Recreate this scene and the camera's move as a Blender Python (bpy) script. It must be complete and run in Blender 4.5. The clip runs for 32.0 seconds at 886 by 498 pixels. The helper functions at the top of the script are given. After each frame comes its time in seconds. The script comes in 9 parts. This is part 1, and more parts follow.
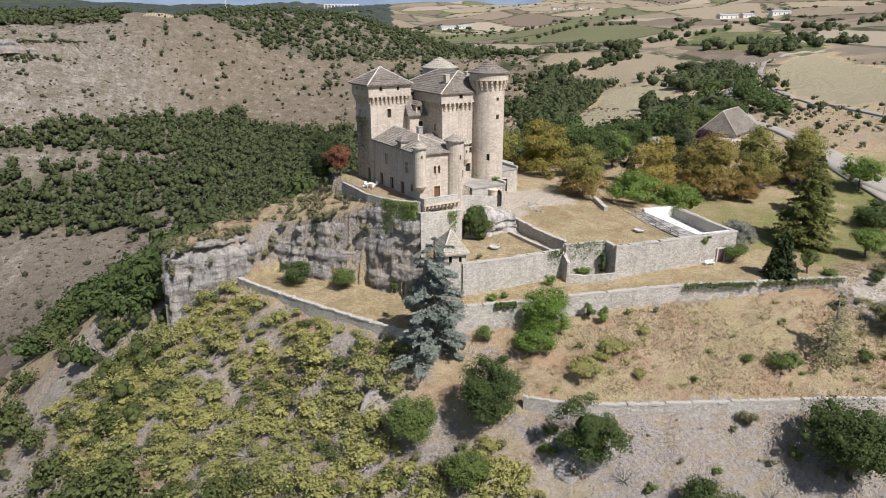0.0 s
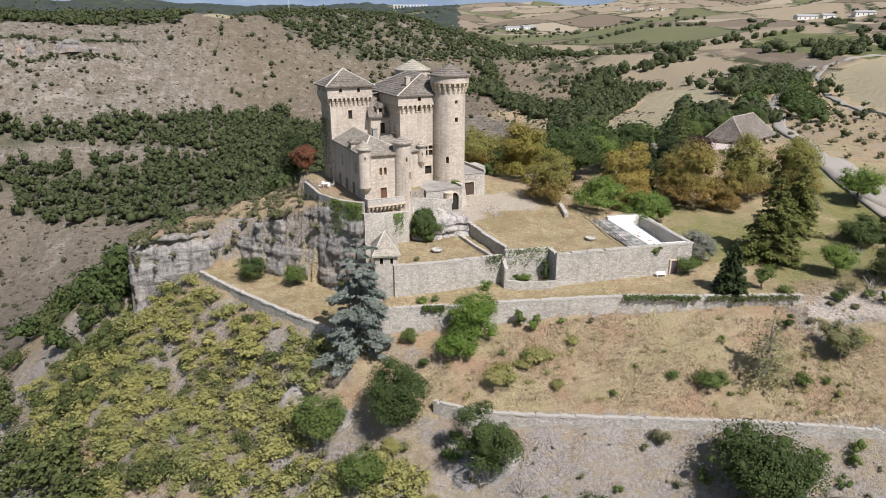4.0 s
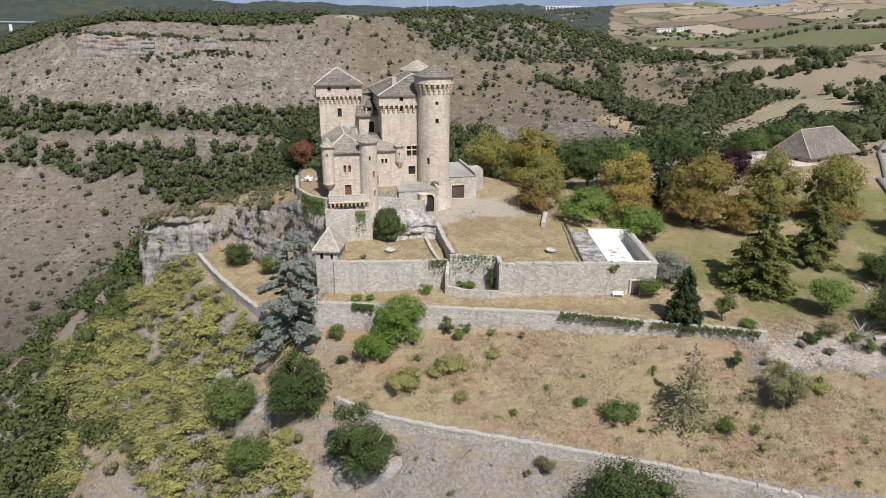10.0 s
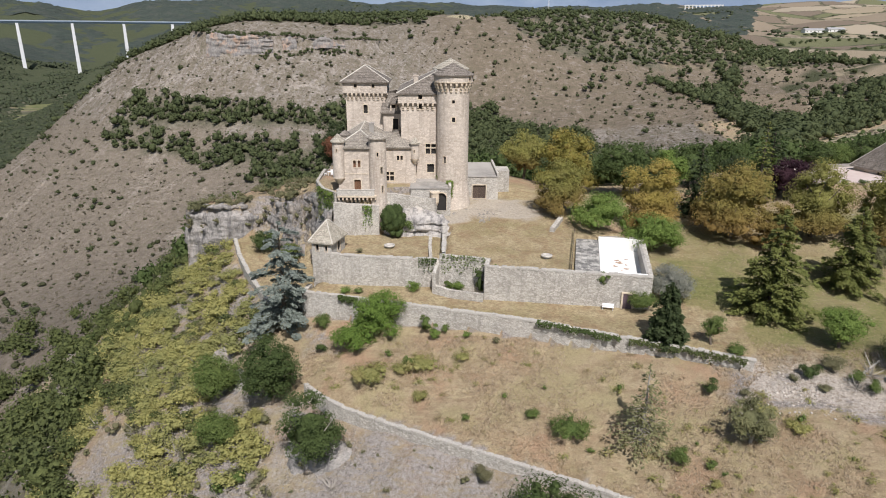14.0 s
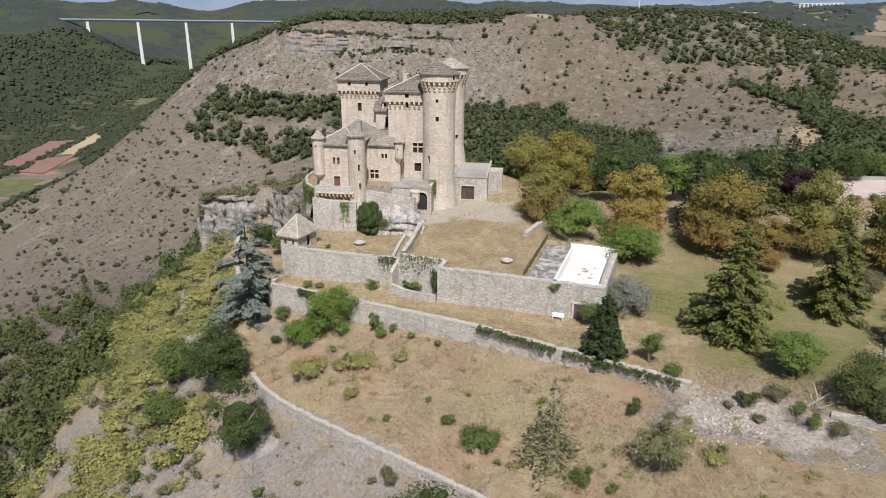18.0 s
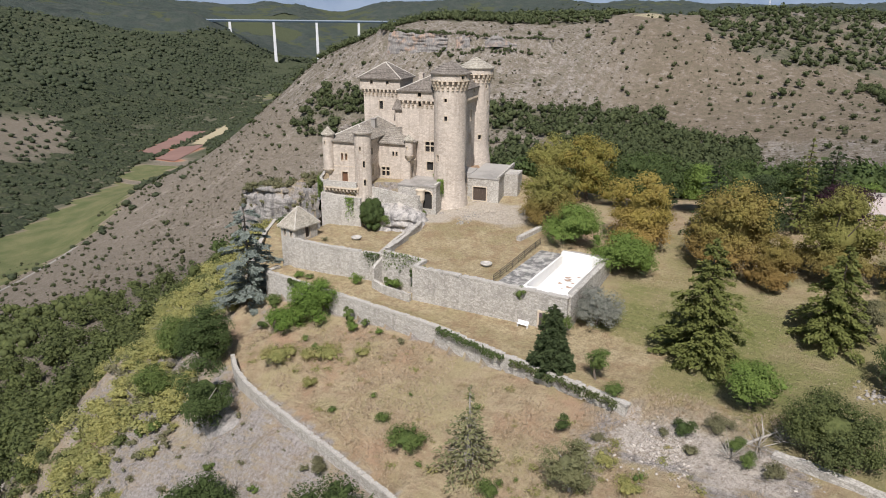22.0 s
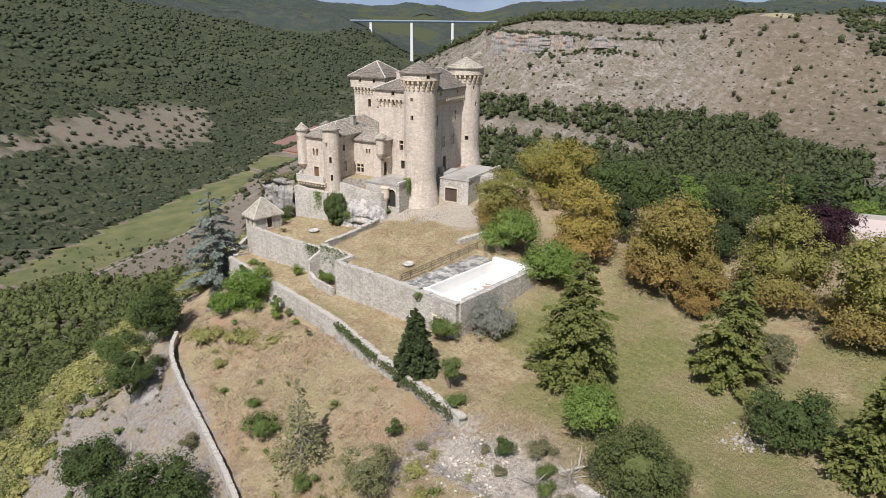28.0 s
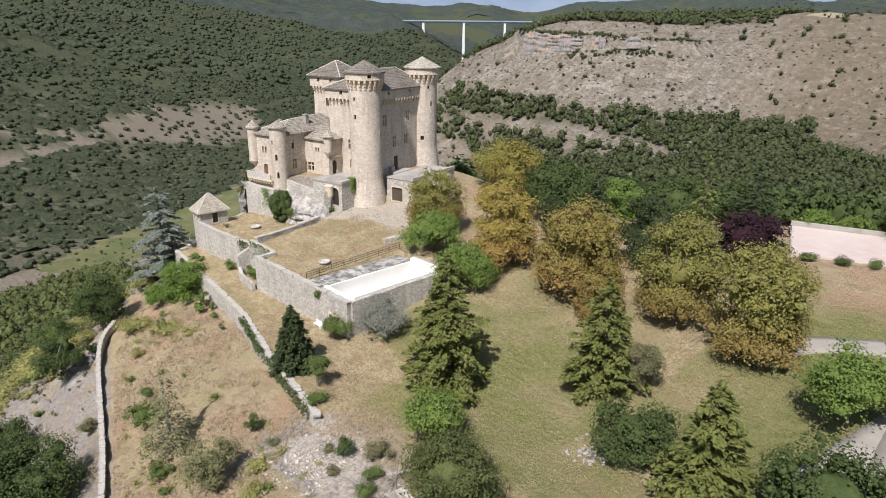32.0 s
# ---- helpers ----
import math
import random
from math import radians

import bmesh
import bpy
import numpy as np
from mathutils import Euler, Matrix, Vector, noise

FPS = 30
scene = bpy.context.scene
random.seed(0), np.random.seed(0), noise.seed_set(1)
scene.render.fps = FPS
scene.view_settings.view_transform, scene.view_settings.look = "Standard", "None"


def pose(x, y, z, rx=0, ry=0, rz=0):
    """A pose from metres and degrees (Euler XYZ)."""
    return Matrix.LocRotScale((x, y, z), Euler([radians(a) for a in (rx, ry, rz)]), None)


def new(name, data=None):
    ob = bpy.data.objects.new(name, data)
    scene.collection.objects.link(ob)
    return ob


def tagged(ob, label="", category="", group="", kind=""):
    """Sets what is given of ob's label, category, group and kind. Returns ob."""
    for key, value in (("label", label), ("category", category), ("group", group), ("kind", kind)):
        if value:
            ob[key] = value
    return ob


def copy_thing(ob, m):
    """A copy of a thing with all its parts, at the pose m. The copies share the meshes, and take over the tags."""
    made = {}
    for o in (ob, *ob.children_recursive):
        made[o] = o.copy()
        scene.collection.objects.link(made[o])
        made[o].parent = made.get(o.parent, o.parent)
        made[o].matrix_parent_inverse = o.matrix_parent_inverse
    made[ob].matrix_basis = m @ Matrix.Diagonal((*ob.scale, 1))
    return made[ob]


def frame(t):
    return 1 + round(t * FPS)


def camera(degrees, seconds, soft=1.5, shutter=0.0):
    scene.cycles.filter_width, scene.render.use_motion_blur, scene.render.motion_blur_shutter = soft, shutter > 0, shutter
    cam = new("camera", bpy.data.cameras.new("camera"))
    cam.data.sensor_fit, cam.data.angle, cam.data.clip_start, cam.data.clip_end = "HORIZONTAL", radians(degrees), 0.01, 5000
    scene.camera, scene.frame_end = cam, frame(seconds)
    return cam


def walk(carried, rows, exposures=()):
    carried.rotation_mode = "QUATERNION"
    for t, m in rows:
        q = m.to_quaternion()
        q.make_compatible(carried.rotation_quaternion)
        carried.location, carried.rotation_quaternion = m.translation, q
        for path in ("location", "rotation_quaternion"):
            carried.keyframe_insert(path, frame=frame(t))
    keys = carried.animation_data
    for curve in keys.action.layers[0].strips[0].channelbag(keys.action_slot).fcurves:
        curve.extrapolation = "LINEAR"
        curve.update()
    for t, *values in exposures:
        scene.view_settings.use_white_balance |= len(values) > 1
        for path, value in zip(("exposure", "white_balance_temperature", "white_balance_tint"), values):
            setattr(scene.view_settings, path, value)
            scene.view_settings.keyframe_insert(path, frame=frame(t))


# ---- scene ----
cam = camera(68.8, 32.0, soft=1.0)
METRES, EYE, TILT, LEAN, TURN = 150.0, 31.4, 0.0, 0.0, -18.4
ROWS = [
    (0.0, 0.0, 0.0, 0.0, 0.03, -18.9, -0.09),
    (0.5, 0.0155, -0.0, 0.0002, 0.03, -18.89, -0.11),
    (1.0, 0.031, 0.0003, 0.0005, 1.67, -18.89, -0.12),
    (1.5, 0.0468, 0.0008, 0.0006, 1.86, -18.88, -0.15),
    (2.0, 0.0624, 0.0014, 0.0009, 2.93, -18.87, -0.16),
    (2.5, 0.0782, 0.0021, 0.001, 3.02, -18.86, -0.18),
    (3.0, 0.0942, 0.0035, 0.0011, 4.91, -18.85, -0.2),
    (3.5, 0.1089, 0.0044, 0.0019, 5.77, -18.87, -0.2),
    (5.5, 0.1722, 0.0135, 0.0032, 9.8, -18.84, -0.28),
    (6.0, 0.1878, 0.0168, 0.0033, 12.44, -18.83, -0.28),
    (6.5, 0.2025, 0.0202, 0.0034, 12.61, -18.84, -0.28),
    (7.0, 0.218, 0.0241, 0.0034, 14.46, -18.84, -0.31),
    (7.5, 0.2326, 0.0276, 0.0035, 14.95, -18.85, -0.32),
    (8.0, 0.2482, 0.0323, 0.0033, 16.02, -18.86, -0.35),
    (8.5, 0.2628, 0.0367, 0.0033, 17.34, -18.87, -0.37),
    (9.0, 0.278, 0.0415, 0.0032, 17.65, -18.86, -0.38),
    (9.5, 0.2926, 0.0465, 0.0032, 18.83, -18.87, -0.41),
    (10.0, 0.3078, 0.0517, 0.003, 18.98, -18.85, -0.44),
    (10.5, 0.3226, 0.0573, 0.0033, 20.66, -18.87, -0.4),
    (11.0, 0.3373, 0.0626, 0.0033, 20.69, -18.86, -0.44),
    (11.5, 0.3511, 0.0687, 0.0032, 24.89, -18.87, -0.46),
    (12.0, 0.3655, 0.0756, 0.0029, 25.07, -18.88, -0.45),
    (12.5, 0.3788, 0.0822, 0.0028, 27.4, -18.9, -0.48),
    (13.0, 0.3928, 0.0897, 0.0025, 27.71, -18.9, -0.48),
    (13.5, 0.4058, 0.0972, 0.0023, 29.81, -18.92, -0.49),
    (14.0, 0.4195, 0.1052, 0.0021, 30.06, -18.93, -0.48),
    (14.5, 0.432, 0.1133, 0.0019, 32.02, -18.95, -0.52),
    (16.5, 0.482, 0.1487, 0.0023, 36.0, -19.02, -0.53),
    (17.0, 0.4946, 0.1587, 0.0024, 36.91, -19.04, -0.52),
    (17.5, 0.5067, 0.1683, 0.0026, 37.08, -19.05, -0.53),
    (18.0, 0.5191, 0.1786, 0.0025, 38.3, -19.06, -0.54),
    (18.5, 0.5313, 0.1889, 0.0028, 38.29, -19.08, -0.53),
    (19.0, 0.5431, 0.1991, 0.003, 39.81, -19.09, -0.53),
    (19.5, 0.5551, 0.2098, 0.003, 40.05, -19.1, -0.53),
    (20.0, 0.5661, 0.2203, 0.003, 43.46, -19.12, -0.53),
    (20.5, 0.5774, 0.2315, 0.0027, 43.89, -19.12, -0.54),
    (21.0, 0.5877, 0.2421, 0.0028, 46.19, -19.14, -0.53),
    (21.5, 0.5984, 0.2541, 0.0027, 47.28, -19.13, -0.55),
    (22.0, 0.6082, 0.2652, 0.0029, 48.8, -19.15, -0.55),
    (22.5, 0.6183, 0.2776, 0.0027, 49.63, -19.15, -0.56),
    (23.0, 0.6277, 0.2895, 0.0027, 51.47, -19.17, -0.56),
    (23.5, 0.6373, 0.3022, 0.0025, 52.0, -19.16, -0.55),
    (24.0, 0.6466, 0.3145, 0.0027, 53.09, -19.17, -0.55),
    (24.5, 0.6558, 0.3275, 0.0027, 53.44, -19.17, -0.54),
    (25.0, 0.6647, 0.3401, 0.003, 54.08, -19.19, -0.56),
    (25.5, 0.6737, 0.3537, 0.0028, 54.72, -19.18, -0.55),
    (27.5, 0.7079, 0.4068, 0.0032, 59.86, -19.21, -0.57),
    (28.0, 0.7155, 0.4196, 0.0035, 60.65, -19.22, -0.57),
    (28.5, 0.7232, 0.4341, 0.0035, 62.15, -19.23, -0.55),
    (29.0, 0.7306, 0.4475, 0.0037, 62.52, -19.23, -0.54),
    (29.5, 0.7378, 0.4621, 0.0037, 63.85, -19.24, -0.54),
    (30.0, 0.7449, 0.4761, 0.0038, 63.9, -19.24, -0.54),
    (30.5, 0.7517, 0.4904, 0.0038, 65.4, -19.25, -0.54),
    (31.0, 0.7585, 0.5049, 0.0039, 65.44, -19.25, -0.54),
    (31.5, 0.7653, 0.5196, 0.004, 65.44, -19.24, -0.54),
    (32.0, 0.7711, 0.5319, 0.004, 65.43, -19.24, -0.55),
]
walk(cam, [(t, pose(0, 0, EYE, TILT, LEAN, TURN) @ pose(METRES * x, METRES * y, METRES * z, 90 + pitch, roll, yaw)) for t, x, y, z, yaw, pitch, roll in ROWS],
     [(0.0, 0.22), (6.0, 0.15), (12.0, 0.08), (19.0, 0.07), (25.0, 0.10), (29.0, 0.24), (32.0, 0.28)])


# ---- world and sun ----
SUN_YAW, SUN_EL = 24.0, 53.0          # shadows point to this yaw; height of the sun in degrees
world = bpy.data.worlds.new("sky")
scene.world = world
world.use_nodes = True
wn = world.node_tree.nodes
sky = wn.new("ShaderNodeTexSky")
sky.sky_type = "NISHITA"
sky.sun_disc = False
sky.sun_elevation = radians(SUN_EL)
sky.sun_rotation = radians(180 - (SUN_YAW - 0.0))
sky.dust_density = 1.5
wn["Background"].inputs[1].default_value = 0.08
world.node_tree.links.new(sky.outputs[0], wn["Background"].inputs[0])
sun = new("sun", bpy.data.lights.new("sun", "SUN"))
sun.data.energy = 5.3
sun.data.angle = radians(0.6)
sun.data.color = (1.0, 0.955, 0.945)
sun.matrix_world = pose(0, 0, 200, 0, 0, SUN_YAW) @ pose(0, 0, 0, 90 - SUN_EL, 0, 0)


# ---- materials ----
def nodes_of(name):
    m = bpy.data.materials.new(name)
    m.use_nodes = True
    t = m.node_tree
    return m, t, t.nodes["Principled BSDF"]


def N(t, kind, **inputs):
    n = t.nodes.new(kind)
    for k, v in inputs.items():
        n.inputs[k.replace("_", " ")].default_value = v
    return n


def coords(t, scale=(1, 1, 1), space="Object"):
    c = t.nodes.new("ShaderNodeTexCoord")
    m = N(t, "ShaderNodeMapping", Scale=scale)
    t.links.new(c.outputs[space], m.inputs[0])
    return m.outputs[0]


def noise_of(t, vec, scale, detail=4.0, rough=0.55):
    n = N(t, "ShaderNodeTexNoise", Scale=scale, Detail=detail, Roughness=rough)
    t.links.new(vec, n.inputs["Vector"])
    return n.outputs[0]


def ramp(t, fac, stops, steps=False):
    r = t.nodes.new("ShaderNodeValToRGB")
    if steps:
        r.color_ramp.interpolation = "CONSTANT"
    e = r.color_ramp.elements
    while len(e) < len(stops):
        e.new(0.5)
    for q, (p, c) in zip(e, stops):
        q.position, q.color = p, (*c, 1) if len(c) == 3 else c
    t.links.new(fac, r.inputs[0])
    return r.outputs[0]


def grey(t, fac, lo, hi):
    r = N(t, "ShaderNodeMapRange", From_Min=lo, From_Max=hi)
    t.links.new(fac, r.inputs[0])
    return r.outputs[0]


def mix(t, fac, a, b, how="MIX"):
    m = t.nodes.new("ShaderNodeMix")
    m.data_type, m.blend_type = "RGBA", how
    for sock, v in ((m.inputs[0], fac), (m.inputs[6], a), (m.inputs[7], b)):
        if isinstance(v, (int, float)):
            sock.default_value = v
        elif isinstance(v, tuple):
            sock.default_value = (*v, 1)
        else:
            t.links.new(v, sock)
    return m.outputs[2]


def math_of(t, how, a, b):
    m = t.nodes.new("ShaderNodeMath")
    m.operation = how
    for sock, v in ((m.inputs[0], a), (m.inputs[1], b)):
        if isinstance(v, (int, float)):
            sock.default_value = v
        else:
            t.links.new(v, sock)
    return m.outputs[0]


def bump(t, p, height, strength, dist):
    b = N(t, "ShaderNodeBump", Strength=strength, Distance=dist)
    t.links.new(height, b.inputs["Height"])
    t.links.new(b.outputs[0], p.inputs["Normal"])


def stone_mat(name, base, dark, light, size=0.35, joint=0.5, stain=0.5):
    """Rubble or coursed stone: blocks of a size in metres, joints, streaks and weather stains."""
    m, t, p = nodes_of(name)
    v = coords(t, (1 / size, 1 / size, 1.7 / size))
    vor = N(t, "ShaderNodeTexVoronoi", Scale=1.0)
    edge = N(t, "ShaderNodeTexVoronoi", Scale=1.0)
    edge.feature = "DISTANCE_TO_EDGE"
    for n in (vor, edge):
        t.links.new(v, n.inputs["Vector"])
    w = coords(t)
    big = noise_of(t, w, 0.22, 5.0, 0.62)
    fine = noise_of(t, w, 3.0, 5.0, 0.7)
    streak = noise_of(t, coords(t, (1.4, 1.4, 0.12)), 1.0, 4.0, 0.6)
    sep = t.nodes.new("ShaderNodeSeparateColor")
    t.links.new(vor.outputs["Color"], sep.inputs[0])
    tone = mix(t, sep.outputs[0], dark, light)
    col = mix(t, 0.5, tone, base)
    col = mix(t, grey(t, big, 0.42, 0.66), col, mix(t, 0.5, col, light))
    col = mix(t, math_of(t, "MULTIPLY", grey(t, streak, 0.52, 0.72), stain), col, dark)
    col = mix(t, grey(t, fine, 0.3, 0.75), mix(t, 0.35, col, dark), col)
    jf = grey(t, edge.outputs["Distance"], 0.0, 0.10)
    col = mix(t, math_of(t, "MULTIPLY", math_of(t, "SUBTRACT", 1.0, jf), joint), col, dark)
    t.links.new(col, p.inputs["Base Color"])
    p.inputs["Roughness"].default_value = 0.93
    h = math_of(t, "ADD", math_of(t, "MULTIPLY", jf, 0.7), math_of(t, "MULTIPLY", fine, 0.6))
    bump(t, p, h, 0.55, 0.06)
    return m


def rock_mat(name="limestone_rock", warm=(0.42, 0.355, 0.285), lift=1.0):
    """Limestone: pale faces, dark vertical streaks, cracks and level beds."""
    m, t, p = nodes_of(name)
    v = coords(t)
    streak = noise_of(t, coords(t, (0.9, 0.9, 0.10)), 1.0, 5.0, 0.65)
    beds = noise_of(t, coords(t, (0.15, 0.15, 1.5)), 1.0, 5.0, 0.65)
    fine = noise_of(t, v, 1.7, 8.0, 0.75)
    big = noise_of(t, v, 0.16, 4.0, 0.6)
    col = mix(t, grey(t, fine, 0.3, 0.7), (0.20 * lift, 0.19 * lift, 0.18 * lift), (0.46 * lift, 0.43 * lift, 0.395 * lift))
    col = mix(t, math_of(t, "MULTIPLY", grey(t, big, 0.5, 0.65), 0.6), col, warm)
    col = mix(t, math_of(t, "MULTIPLY", grey(t, streak, 0.48, 0.66), 0.85), col, (0.11, 0.105, 0.105))
    col = mix(t, math_of(t, "MULTIPLY", grey(t, beds, 0.55, 0.68), 0.6), col, (0.16, 0.145, 0.13))
    t.links.new(col, p.inputs["Base Color"])
    p.inputs["Roughness"].default_value = 0.95
    h = math_of(t, "ADD", math_of(t, "MULTIPLY", fine, 1.2), math_of(t, "MULTIPLY", beds, 0.9))
    bump(t, p, h, 0.9, 0.35)
    return m


def plain_mat(name, a, b, scale=2.0, rough=0.8, metal=0.0, bumps=0.2):
    m, t, p = nodes_of(name)
    v = coords(t)
    n = noise_of(t, v, scale, 6.0, 0.65)
    n2 = noise_of(t, v, scale * 0.13, 3.0, 0.5)
    t.links.new(mix(t, grey(t, n2, 0.35, 0.65), mix(t, grey(t, n, 0.3, 0.7), a, b), a), p.inputs["Base Color"])
    p.inputs["Roughness"].default_value = rough
    p.inputs["Metallic"].default_value = metal
    bump(t, p, n, bumps, 0.03)
    return m


def leaf_mat(name, a, b, c=None, far=False, low=None):
    """Foliage: colour varies leaf by leaf and in patches."""
    m, t, p = nodes_of(name)
    g = t.nodes.new("ShaderNodeNewGeometry")
    oi = t.nodes.new("ShaderNodeObjectInfo")
    n = noise_of(t, coords(t, (1, 1, 1)), 0.11 if far else 0.5, 3.0, 0.6)
    leafy = noise_of(t, coords(t), 1.5 if far else 3.4, 4.0, 0.75)
    k = math_of(t, "ADD", math_of(t, "MULTIPLY", g.outputs["Random Per Island"], 0.55), math_of(t, "MULTIPLY", grey(t, leafy, 0.36, 0.64), 0.45))
    col = mix(t, k, a, b)
    if c:
        col = mix(t, grey(t, n, 0.45, 0.65), col, c)
    if low:
        sx = t.nodes.new("ShaderNodeSeparateXYZ")
        t.links.new(coords(t), sx.inputs[0])
        k = math_of(t, "ADD", math_of(t, "MULTIPLY", sx.outputs[2], 0.1), math_of(t, "MULTIPLY", n, 0.5))
        col = mix(t, math_of(t, "MULTIPLY", math_of(t, "SUBTRACT", 1.0, grey(t, k, 0.5, 0.85)), 0.55), col, low)
    col = mix(t, math_of(t, "MULTIPLY", oi.outputs["Random"], 0.25), col, a)
    t.links.new(col, p.inputs["Base Color"])
    p.inputs["Roughness"].default_value = 0.75
    p.inputs["Specular IOR Level"].default_value = 0.25
    bump(t, p, leafy, 1.0, 0.5 if far else 0.2)
    tr = t.nodes.new("ShaderNodeBsdfTranslucent")
    t.links.new(col, tr.inputs[0])
    ms = t.nodes.new("ShaderNodeMixShader")
    ms.inputs[0].default_value = 0.30
    out = t.nodes["Material Output"]
    t.links.new(p.outputs[0], ms.inputs[1])
    t.links.new(tr.outputs[0], ms.inputs[2])
    t.links.new(ms.outputs[0], out.inputs[0])
    return m


M_CASTLE = stone_mat("castle_stone", (0.575, 0.50, 0.42), (0.30, 0.25, 0.205), (0.72, 0.645, 0.555), 0.45, 0.36, 0.65)
M_TRIM = stone_mat("dressed_stone", (0.62, 0.54, 0.43), (0.42, 0.34, 0.25), (0.70, 0.60, 0.47), 0.8, 0.25, 0.4)
M_RUBBLE = stone_mat("rubble_wall_stone", (0.51, 0.475, 0.42), (0.19, 0.175, 0.15), (0.71, 0.675, 0.61), 0.36, 0.7, 0.45)
M_COPING = stone_mat("coping_stone", (0.54, 0.51, 0.46), (0.25, 0.23, 0.20), (0.69, 0.66, 0.60), 0.5, 0.5, 0.6)
M_ROCK = rock_mat()
M_PALEROCK = rock_mat("pale_broken_limestone", (0.58, 0.51, 0.42), 1.35)
M_CRAG = rock_mat("crag_limestone", (0.44, 0.27, 0.165), 0.72)
M_ROOF = stone_mat("stone_slate_roof", (0.20, 0.172, 0.145), (0.065, 0.055, 0.045), (0.36, 0.32, 0.275), 0.36, 0.85, 0.7)
M_PALESLATE = stone_mat("pale_stone_slate_roof", (0.33, 0.295, 0.24), (0.11, 0.095, 0.08), (0.50, 0.455, 0.385), 0.36, 0.85, 0.6)
M_LICHEN = stone_mat("lichen_roof", (0.42, 0.385, 0.31), (0.17, 0.15, 0.12), (0.58, 0.54, 0.45), 0.36, 0.85, 0.5)
M_MORTAR = plain_mat("lime_mortar", (0.52, 0.49, 0.43), (0.38, 0.35, 0.30), 3.0, 0.95)
M_CEMENT = plain_mat("grey_cement", (0.35, 0.33, 0.30), (0.15, 0.14, 0.128), 0.9, 0.95)
M_DARK = plain_mat("dark_interior", (0.02, 0.018, 0.016), (0.03, 0.027, 0.024), 1.0, 0.9)
M_WOOD = plain_mat("old_brown_door_wood", (0.17, 0.085, 0.045), (0.10, 0.05, 0.028), 6.0, 0.7)
M_GATE = plain_mat("dark_gate_wood", (0.085, 0.06, 0.045), (0.05, 0.035, 0.028), 6.0, 0.75)
M_WHITE = plain_mat("white_pool_paint", (0.74, 0.73, 0.70), (0.60, 0.58, 0.54), 0.6, 0.8, 0.0, 0.05)
M_IRON = plain_mat("dark_iron", (0.06, 0.055, 0.05), (0.10, 0.08, 0.06), 8.0, 0.6, 0.5)
M_PLASTIC = plain_mat("white_plastic", (0.80, 0.80, 0.80), (0.74, 0.74, 0.74), 5.0, 0.5)
M_CONCRETE = plain_mat("pale_concrete", (0.62, 0.63, 0.64), (0.54, 0.55, 0.56), 0.05, 0.8)
M_BARK = plain_mat("grey_bark", (0.16, 0.13, 0.10), (0.08, 0.065, 0.05), 4.0, 0.95)
M_DEAD = plain_mat("bleached_wood", (0.36, 0.33, 0.29), (0.22, 0.20, 0.17), 4.0, 0.95)
M_STONE = stone_mat("loose_limestone", (0.33, 0.305, 0.27), (0.20, 0.18, 0.155), (0.42, 0.39, 0.35), 0.6, 0.3, 0.4)
M_CHALK = plain_mat("broken_chalky_stone", (0.50, 0.45, 0.395), (0.36, 0.315, 0.27), 3.0, 0.95)
M_FIELDROAD = plain_mat("pale_gravel_road", (0.30, 0.275, 0.24), (0.22, 0.205, 0.18), 0.8, 0.95)
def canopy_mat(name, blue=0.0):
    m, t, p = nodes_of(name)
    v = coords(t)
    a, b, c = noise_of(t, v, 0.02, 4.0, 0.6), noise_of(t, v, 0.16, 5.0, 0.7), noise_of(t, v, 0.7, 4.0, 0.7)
    # blue mixes distance haze into the canopy's base colour
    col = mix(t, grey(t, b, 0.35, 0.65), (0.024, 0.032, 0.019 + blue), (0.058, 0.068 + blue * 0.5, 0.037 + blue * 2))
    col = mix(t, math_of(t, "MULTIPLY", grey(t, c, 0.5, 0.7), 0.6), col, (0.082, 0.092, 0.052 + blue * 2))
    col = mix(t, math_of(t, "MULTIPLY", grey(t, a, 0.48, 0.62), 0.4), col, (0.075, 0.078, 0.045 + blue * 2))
    t.links.new(col, p.inputs["Base Color"])
    p.inputs["Roughness"].default_value = 0.9
    p.inputs["Specular IOR Level"].default_value = 0.15
    bump(t, p, math_of(t, "ADD", b, math_of(t, "MULTIPLY", c, 0.5)), 1.0, 2.0)
    return m


M_CANOPY = canopy_mat("forest_canopy")
# the same woods far off, with the haze tint painted in
M_HAZEWOODS = canopy_mat("distant_haze_tinted_woods", 0.011)
L_OAK = leaf_mat("oak_leaves", (0.0513, 0.0798, 0.0251), (0.12, 0.16, 0.0513))
L_FAR = leaf_mat("wood_leaves", (0.046, 0.064, 0.028), (0.135, 0.155, 0.064), (0.085, 0.105, 0.045), True)
L_DOT = leaf_mat("dark_scrub_leaves", (0.05, 0.06, 0.028), (0.115, 0.12, 0.055), (0.085, 0.085, 0.05), True)
L_WEST = leaf_mat("slope_oak_leaves", (0.045, 0.064, 0.021), (0.20, 0.226, 0.078), (0.112, 0.132, 0.05), True)
L_VALLEY = leaf_mat("valley_wood_leaves", (0.042, 0.055, 0.03), (0.10, 0.117, 0.06), (0.068, 0.085, 0.046), True)
L_BRUSH = leaf_mat("dry_brush_twigs", (0.145, 0.122, 0.088), (0.25, 0.212, 0.158), (0.16, 0.15, 0.098), True)
L_LIME = leaf_mat("lime_leaves", (0.16, 0.155, 0.035), (0.35, 0.31, 0.08), (0.34, 0.26, 0.07))
L_SCRUB = leaf_mat("scrub_leaves", (0.14, 0.14, 0.075), (0.29, 0.27, 0.15), (0.175, 0.185, 0.09), True)
